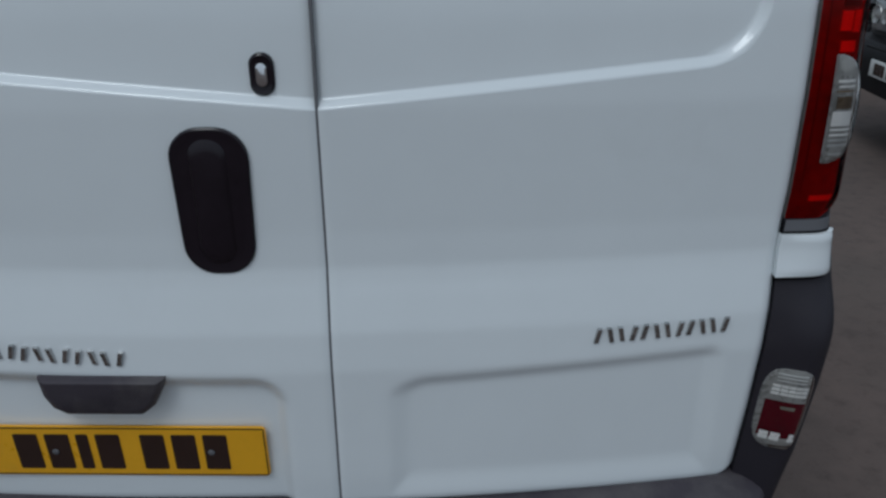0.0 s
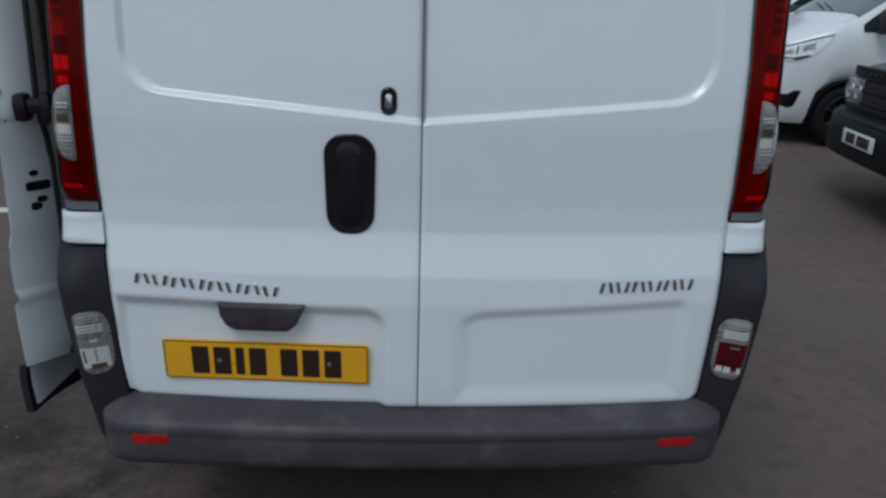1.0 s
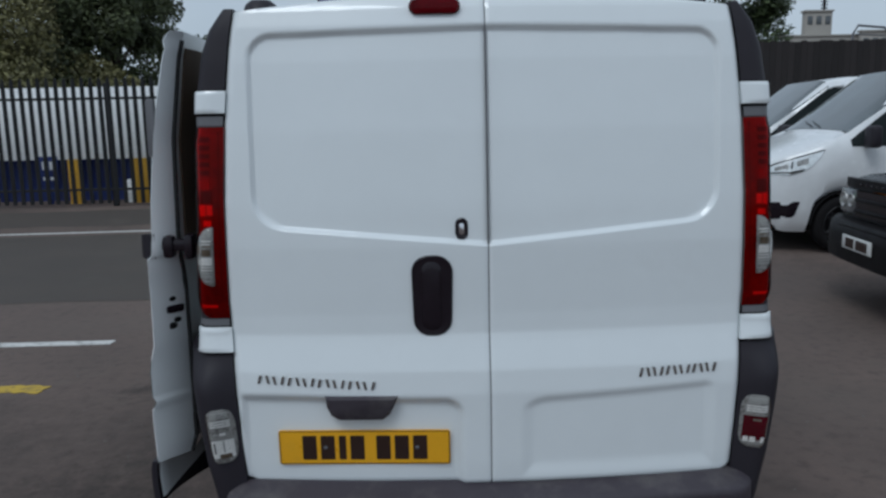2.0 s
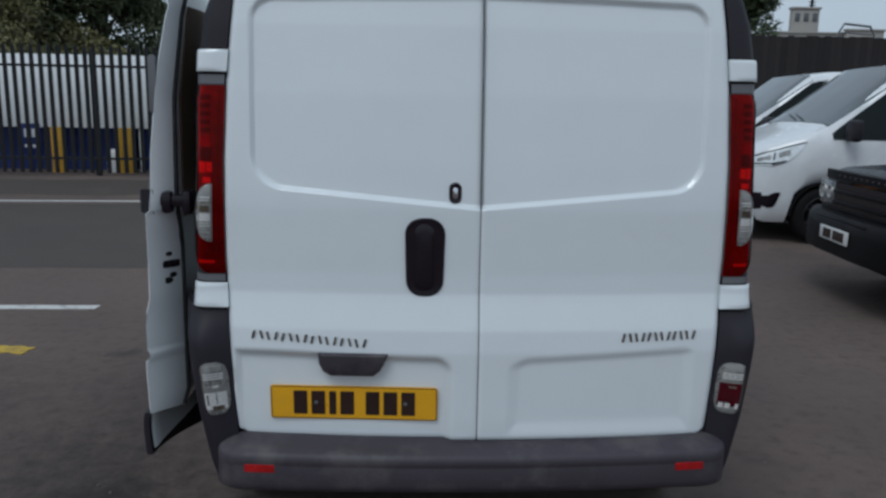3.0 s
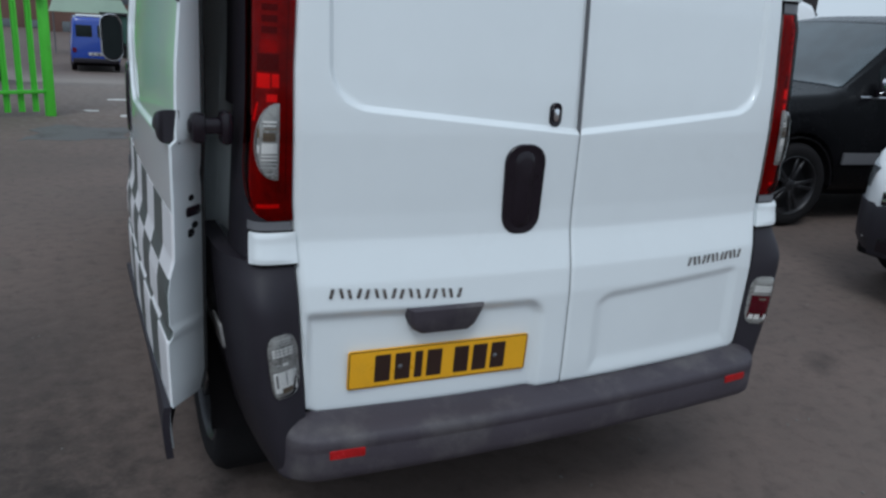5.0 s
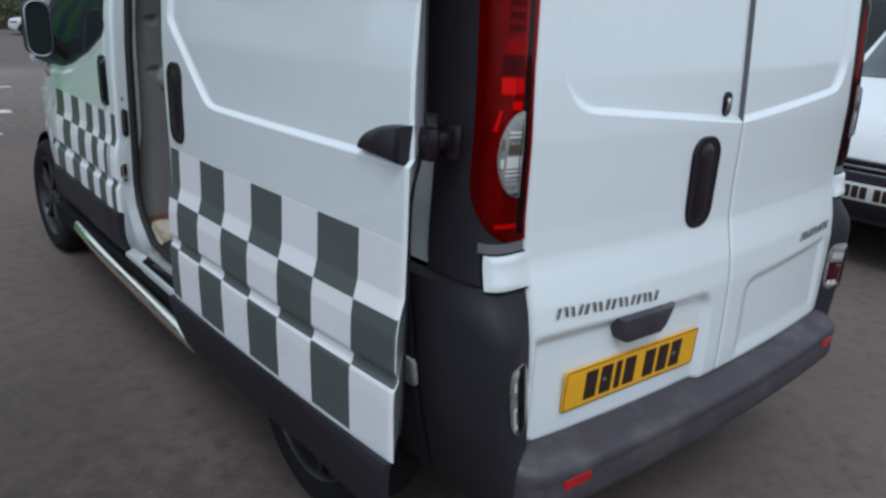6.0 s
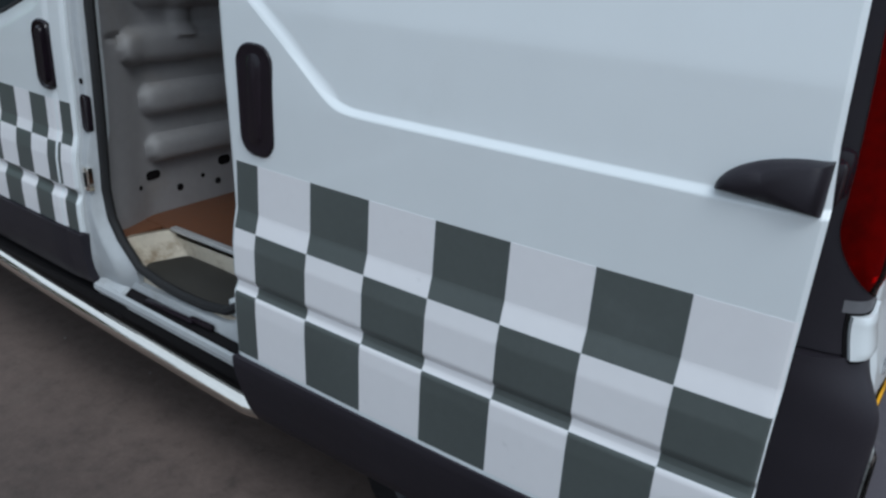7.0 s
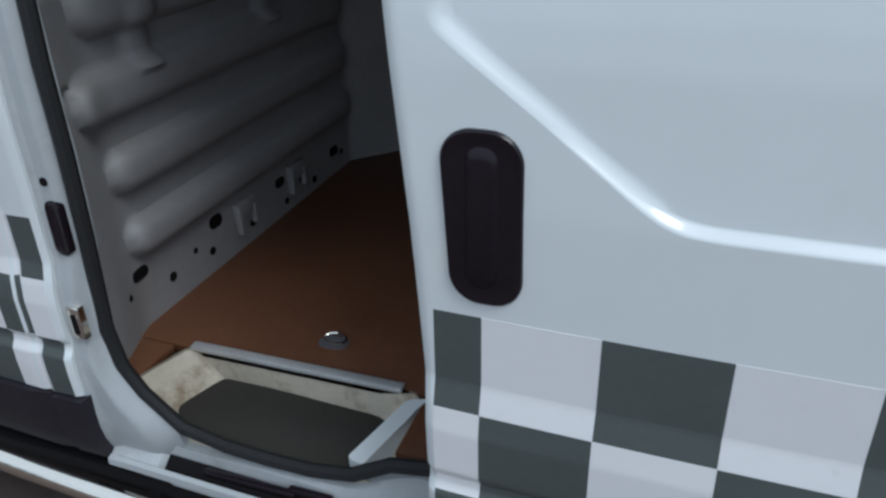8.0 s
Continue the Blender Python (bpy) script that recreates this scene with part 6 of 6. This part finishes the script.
def side_glass(root, sh, sgn, s0, s1, z0, top_gap=0.10, mat=GLASS, name="side_window", cut=0.0):
    def p(s, v, h):
        za = z0 + cut * step(s1 - 0.35, s1, s)
        zt = max(za + 0.02, lerp(sh.tops, s) - top_gap)
        return sh.side(sgn, s, za + (zt - za) * v, h)
    put(name, slab(BM(), lambda s, v: p(s, v, 0.006), lambda s, v: p(s, v, -0.01), spread(s0, s1, 14), spread(0, 1, 8)), mat, root)


def screen_glass(root, sh, s0, s1, u=0.72):
    put("windscreen", slab(BM(), lambda a, s: sh.top(a, s, 0.008), lambda a, s: sh.top(a, s, -0.01), spread(-u, u, 12), spread(s0, s1, 12)), SCREEN, root, "reflecting windscreen")
    for sgn in (-1, 1):
        put("wiper", tube(BM(), [sh.top(sgn * 0.1, s0 + 0.02, 0.03), sh.top(sgn * 0.1 + 0.35, s0 + 0.10, 0.025)], 0.008, 6), BLACK, root)


def side_lamp(root, sh, sgn, s0, s1, z0, z1, slope, mat=HEADL, name="headlamp", label="clear headlamp"):
    lamp = put(name, slab(BM(), lambda s, v: sh.side(sgn, s, z0 + slope * (s - s0) * 0.6 + (z1 - z0) * v * (1 - 0.35 * (s - s0) / (s1 - s0)) + slope * (s - s0) * 0.4 * v, 0.008), lambda s, v: sh.side(sgn, s, z0 + slope * (s - s0) * 0.6 + (z1 - z0) * v * (1 - 0.35 * (s - s0) / (s1 - s0)) + slope * (s - s0) * 0.4 * v, -0.02), spread(s0, s1, 8), spread(0, 1, 5)), mat, root, label)
    return lamp


def side_patch(outline, place, h0, h1, cuts=3):
    """A closed patch that follows a curved side: the outline shrunk ring by ring."""
    cu, cv = sum(p[0] for p in outline) / len(outline), sum(p[1] for p in outline) / len(outline)
    bm = BM()
    rim = [bm.verts.new(place(u, v, h0)) for u, v in outline]
    loops = [rim] + [[bm.verts.new(place(cu + (u - cu) * k, cv + (v - cv) * k, h1)) for u, v in outline] for k in [1 - 0.9 * i / cuts - 0.01 for i in range(cuts + 1)]]
    n = len(outline)
    for a, b in zip(loops, loops[1:]):
        for i in range(n):
            bm.faces.new((a[i], a[(i + 1) % n], b[(i + 1) % n], b[i]))
    bm.faces.new(rim[::-1])
    bm.faces.new(loops[-1])
    return bm


def front_plate(root, y, z, mat=PLATE_W, w=0.52):
    pl = put("number_plate", box(BM(), (0, y, z), (w, 0.012, 0.112), 0.003), mat, root, "number plate with black bars")
    x = -0.20
    for i in range(7):
        b = part("plate_bar", box(BM(), (x + 0.02, y + 0.0085, z), (0.040, 0.006, 0.078), 0.001), INK, None)
        b.parent = pl
        x += 0.052 if i != 3 else 0.085
    return pl


def mirrors(root, x, s, z, mat, w=0.20, h=0.17):
    for sgn in (-1, 1):
        mr = put("door_mirror", box(BM(), (sgn * (x + 0.11), -s, z), (w, 0.13, h), 0.045, None, 3), mat, root, "door mirror")
        b = part("mirror_foot", box(BM(), (sgn * (x + 0.01), -s, z - h * 0.35), (0.12, 0.05, 0.05), 0.01), BLACK, None)
        b.parent = mr


# white van with a raked bonnet
FORD = Shape(4.97, 1.98, [(0, 0.86), (0.06, 1.02), (0.25, 1.12), (0.85, 1.33), (1.0, 1.40), (1.90, 2.09), (2.3, 2.15), (4.6, 2.15), (4.9, 2.08), (4.97, 1.9)], 1.22, (0.95, 3.90), 0.33, [(0, 0.62), (0.08, 0.74), (0.3, 0.90), (0.7, 0.985), (1.2, 1.0), (4.9, 1.0), (4.97, 0.97)], 0.24, 0.84)


def white_van(label, m, rails=False):
    c = car("parked_van", label, FORD, P_WHITE, m, "van")
    screen_glass(c, FORD, 1.00, 1.90, 0.83)
    for sgn in (-1, 1):
        side_glass(c, FORD, sgn, 1.00, 2.12, 1.22, 0.11, GLASS, "side_window", 0.06)
        side_glass(c, FORD, sgn, 2.26, 3.22, 1.20, 0.20, GLASS, "rear_side_window")
        on = lambda u, v, h: FORD.side(sgn, u, v, h)
        lp = put("headlamp", side_patch(rounded([(0.10, 0.90), (0.14, 0.99), (0.36, 1.08), (0.70, 1.18), (0.64, 1.09), (0.54, 0.98), (0.36, 0.90)], (0.02, 0.03, 0.05, 0.012, 0.05, 0.04, 0.05)), on, 0.002, 0.010), LAMP_MIRROR, c, "swept clear headlamp")
        for name, pts, mat, h in (("lamp_divider", [(0.135, 0.915), (0.135, 0.93), (0.50, 0.975), (0.48, 0.95), (0.36, 0.91)], LAMP_DARK, 0.012), ("lamp_divider", [(0.345, 0.97), (0.355, 1.055), (0.375, 1.06), (0.365, 0.975)], GREYP, 0.013), ("lamp_bowl", [(0.19, 0.95), (0.20, 0.99), (0.32, 1.03), (0.32, 0.97)], LAMP_GREY, 0.012), ("lamp_bowl", [(0.41, 1.0), (0.41, 1.06), (0.53, 1.10), (0.53, 1.03)], LAMP_GREY, 0.012)):
            part(name, side_patch(rounded(pts, [0.008] * len(pts), 3), on, 0.008, h, 2), mat, None).parent = lp
        part("lamp_rim", tube(BM(), [on(u, v, 0.008) for u, v in ((0.14, 0.995), (0.24, 1.045), (0.36, 1.085), (0.53, 1.14), (0.70, 1.185))], 0.007, 6), BLACK, None).parent = lp
        put("bumper_vent", side_patch(rounded([(0.06, 0.38), (0.06, 0.58), (0.22, 0.59), (0.46, 0.60), (0.40, 0.42), (0.22, 0.39)], (0.01, 0.01, 0.01, 0.02, 0.04, 0.02)), on, -0.01, 0.008), BLACK, c, "black lower bumper vent")
        put("door_seam", tube(BM(), [FORD.side(sgn, 2.5, z, 0.001) for z in (0.45, 0.8, 1.12)], 0.004, 5), BLACK, c)
        put("side_moulding", slab(BM(), lambda s, z: FORD.side(sgn, s, z, 0.012), lambda s, z: FORD.side(sgn, s, z, -0.01), spread(1.35, 3.5, 10), spread(0.52, 0.66, 3)), PLASTIC, c)
    bm = BM()
    slab(bm, lambda u, z: Vector((u, 0.012 - 0.05 * u * u, z)), lambda u, z: Vector((u, -0.05, z)), spread(-0.50, 0.50, 8), spread(0.62, 0.86, 4))
    put("grille", bm, BLACK, c, "black grille")
    for z in (0.68, 0.74, 0.80):
        put("grille_bar", slab(BM(), lambda u, v: Vector((u, 0.022 - 0.05 * u * u, z + v)), lambda u, v: Vector((u, 0.0, z + v)), spread(-0.48, 0.48, 6), [0, 0.018]), CHROME, c)
    put("grille_emblem", pad(BM(), rrect(0.18, 0.07, 0.034, 6, 0, 0.90), lambda u, v, h: Vector((u, 0.0 + h, v)), [(0, 0.01), (0.01, 0.016)], -0.03), CHROME, c, "plain oval emblem")
    put("lower_grille", slab(BM(), lambda u, z: Vector((u, 0.012 - 0.05 * u * u, z)), lambda u, z: Vector((u, -0.05, z)), spread(-0.55, 0.55, 8), spread(0.34, 0.48, 3)), BLACK, c)
    front_plate(c, 0.022, 0.55)
    mirrors(c, 0.97, 1.16, 1.33, PLASTIC, 0.20, 0.25)
    if rails:
        for sgn in (-1, 1):
            put("roof_rail", tube(BM(), [(sgn * 0.70, -y, 2.07) for y in (2.2, 3.2, 4.5)], 0.022, 8), BLACK, c, "black roof rail")
            for y in (2.3, 3.4, 4.4):
                put("rail_foot", box(BM(), (sgn * 0.70, -y, 2.03), (0.05, 0.10, 0.07), 0.01), BLACK, c)
    return c


white_van("white delivery van with raked bonnet parked in a row", pose(3.72, 7.3, 0.05, 0, 0, 88))
white_van("white van with black roof rails parked behind another van", pose(4.0, 10.0, 0.05, 0, 0, 88), True)

# black boxy off-roader
SUV_TRIM = material("satin_black_trim", (0.007, 0.006, 0.007), 0.55, vary=0.2, scales=(6, 90), spec=0.15)
AMBER_L = material("amber_indicator_lens", (0.62, 0.20, 0.03), 0.2, vary=0.2, scales=(20, 120))
DISC = Shape(4.84, 1.92, [(0, 0.84), (0.05, 1.04), (0.18, 1.10), (1.25, 1.18), (1.40, 1.22), (2.05, 1.78), (2.5, 1.86), (4.5, 1.88), (4.78, 1.80), (4.84, 1.60)], 1.12, (0.92, 3.80), 0.37, [(0, 0.84), (0.06, 0.92), (0.25, 0.98), (0.6, 1.0), (4.7, 1.0), (4.84, 0.97)], 0.32, 0.86)
suv = car("off_road_car", "black boxy off-road car parked nose out", DISC, P_BLACK, pose(3.546, 3.80, 0, 0, 0, 83))
screen_glass(suv, DISC, 1.38, 2.03, 0.80)
for sgn in (-1, 1):
    side_glass(suv, DISC, sgn, 1.72, 2.62, 1.19, 0.12)
    side_glass(suv, DISC, sgn, 2.70, 3.50, 1.19, 0.12, GLASS, "rear_side_window")
    on = lambda u, v, h: DISC.side(sgn, u, v, h)
    put("corner_lamp", side_patch(rounded([(0.02, 0.76), (0.02, 0.985), (0.19, 0.985), (0.19, 0.77)], [0.012] * 4, 3), on, -0.005, 0.010), AMBER_L, suv, "amber corner indicator")
    lg = put("lamp_glass", box(BM(), (sgn * 0.655, 0.002, 0.872), (0.30, 0.03, 0.215), 0.02), HEADL, suv, "square clear headlamp")
    for dx, r in ((0.075, 0.072), (-0.075, 0.062)):
        ring = part("lamp_ring", lathe(BM(), [(0.001, 0.0), (r * 0.5, 0.012), (r * 0.9, 0.0), (r, 0.02)], (0, 0, 0), 20), LAMP_GREY, None)
        ring.parent = lg
        ring.matrix_basis = Matrix.Translation((sgn * (0.655 + dx), 0.028, 0.875)) @ Matrix.Rotation(radians(-90), 4, "Z")
    put("door_trim", tube(BM(), [DISC.side(sgn, s, 1.14, 0.004) for s in (1.5, 2.2, 3.0, 3.9)], 0.010, 6), CHROME, suv, "bright window trim")
    put("sill_moulding", slab(BM(), lambda s, z: DISC.side(sgn, s, z, 0.015), lambda s, z: DISC.side(sgn, s, z, -0.01), spread(1.4, 3.3, 8), spread(0.56, 0.66, 3)), GREYP, suv)
    put("door_pull", box(BM(), (sgn * 0.968, -2.45, 1.02), (0.03, 0.18, 0.035), 0.01), CHROME, suv, "chrome door handle")
put("grille", slab(BM(), lambda u, z: Vector((u, 0.014, z)), lambda u, z: Vector((u, -0.04, z)), spread(-0.50, 0.50, 4), spread(0.74, 0.97, 3)), BLACK, suv, "black grille")
for z in (0.80, 0.895):
    put("grille_bar", box(BM(), (0, 0.024, z), (0.98, 0.03, 0.032), 0.010), SUV_TRIM, suv)
put("bonnet_lip", slab(BM(), lambda u, z: Vector((u * 0.80, 0.022 - 0.05 * u ** 4, z)), lambda u, z: Vector((u * 0.80, -0.06, z)), spread(-1, 1, 14), [0.99, 1.0, 1.06, 1.07]), SUV_TRIM, suv, "dark grey bonnet edge")
for i in range(9):
    put("bonnet_badge_bar", box(BM(), (-0.40 + 0.10 * i, 0.022, 1.030), (0.055, 0.008, 0.020), 0.002), BLACK, suv, "plain grey badge piece")
put("front_bumper", slab(BM(), lambda u, z: Vector((u * 0.93, 0.19 - 0.16 * u ** 4 - 0.05 * step(0.66, 0.72, z), z)), lambda u, z: Vector((u * 0.93, -0.15, z)), spread(-1, 1, 16), [0.40, 0.44, 0.60, 0.68, 0.72]), SUV_TRIM, suv, "black bumper")
put("bumper_lip", box(BM(), (0, 0.165, 0.690), (0.90, 0.02, 0.014), 0.004), SUV_TRIM, suv)
front_plate(suv, 0.202, 0.570)
mirrors(suv, 0.93, 1.70, 1.24, CHROME, 0.19, 0.16)

# small white van with dark bumper
CIT = Shape(4.38, 1.81, [(0, 0.62), (0.05, 0.80), (0.20, 0.96), (0.85, 1.12), (1.0, 1.16), (1.80, 1.74), (2.3, 1.81), (4.1, 1.82), (4.33, 1.75), (4.38, 1.6)], 1.06, (0.88, 3.6), 0.31, [(0, 0.55), (0.06, 0.70), (0.2, 0.84), (0.5, 0.96), (0.9, 1.0), (4.3, 1.0), (4.38, 0.96)], 0.24, 0.84)
cit = car("small_van", "small white van with dark bumper parked nose out", CIT, P_WHITE, pose(3.21, 0.72, 0, 0, 0, 88), "van")
screen_glass(cit, CIT, 0.98, 1.78, 0.80)
for sgn in (-1, 1):
    side_glass(cit, CIT, sgn, 1.25, 2.35, 1.10, 0.13)
    side_lamp(cit, CIT, sgn, 0.10, 0.70, 0.70, 0.86, 0.18)
    put("bumper_side", slab(BM(), lambda s, z: CIT.side(sgn, s, z, 0.016), lambda s, z: CIT.side(sgn, s, z, -0.02), spread(0.0, 0.52, 14), spread(0.32, 0.62, 6)), PLASTIC, cit, "dark grey bumper side")
    put("bonnet_line", tube(BM(), [CIT.top(sgn * 0.72, s, 0.002) for s in (0.22, 0.5, 0.9)], 0.004, 5), BLACK, cit)
for z in (0.655, 0.70):
    put("grille_strip", box(BM(), (0, 0.006, z), (0.96, 0.02, 0.016), 0.004), CHROME, cit, "plain chrome strip")
put("grille", box(BM(), (0, -0.002, 0.665), (0.98, 0.02, 0.085), 0.006), BLACK, cit, "black upper grille")
put("front_bumper", box(BM(), (0, -0.035, 0.46), (1.02, 0.11, 0.31), 0.015), PLASTIC, cit, "dark grey bumper")
put("lower_grille", box(BM(), (0, 0.016, 0.385), (0.90, 0.02, 0.09), 0.006), BLACK, cit)
front_plate(cit, 0.030, 0.50)
put("bonnet_vent", box(BM(), (-0.25, -0.80, 1.125), (0.30, 0.03, 0.012), 0.004), BLACK, cit)
mirrors(cit, 0.88, 1.45, 1.12, PLASTIC, 0.18, 0.19)

# far vehicles
BLUEV = Shape(4.5, 1.86, [(0, 1.96), (0.08, 2.14), (0.4, 2.18), (3.2, 2.16), (3.9, 1.3), (4.5, 0.95)], 1.12, (0.9, 3.6), 0.31, [(0, 0.95), (0.1, 1.0), (4.2, 1.0), (4.5, 0.9)], 0.28, 0.86)
bv = car("blue_van", "bright blue van seen from behind", BLUEV, P_BLUE, pose(-0.05, 33.0, ground_z(0, 33.0), 0, 0, 180), "van")
for sgn in (-1, 1):
    put("rear_window", box(BM(), (sgn * 0.40, 0.004, 1.62), (0.60, 0.03, 0.46), 0.02), GLASS, bv, "dark rear window")
    put("tail_lamp", box(BM(), (sgn * 0.78, 0.004, 0.86), (0.14, 0.03, 0.18), 0.01), RED, bv, "red tail lamp")
put("rear_bumper", box(BM(), (0, 0.04, 0.46), (1.72, 0.14, 0.18), 0.03), PLASTIC, bv)
put("roof_panel", box(BM(), (0, -1.2, 2.2), (1.3, 2.0, 0.06), 0.02), P_WHITE, bv, "white roof panel")
front_plate(bv, 0.015, 0.72, PLATE_W)
HATCH = Shape(4.25, 1.76, [(0, 0.72), (0.1, 0.90), (0.9, 1.04), (1.75, 1.42), (2.4, 1.47), (3.3, 1.42), (4.0, 1.1), (4.25, 0.9)], 0.98, (0.85, 3.4), 0.31, [(0, 0.75), (0.15, 0.88), (0.5, 1.0), (3.8, 1.0), (4.25, 0.88)], 0.24, 0.82)
for label, mat, x, y, rz in (("pale silver hatchback parked far off", P_SILVER, 8.6, 50, 75), ("red hatchback parked far off", P_RED, 6.0, 60, 97), ("white hatchback parked far off", P_WHITE, 13.5, 49, 70)):
    h = car("hatchback", label, HATCH, mat, pose(x, y, ground_z(x, y), 0, 0, rz))
    screen_glass(h, HATCH, 0.95, 1.72, 0.76)
    for sgn in (-1, 1):
        side_glass(h, HATCH, sgn, 1.3, 3.3, 1.0, 0.07)
        side_lamp(h, HATCH, sgn, 0.08, 0.45, 0.66, 0.78, 0.1)
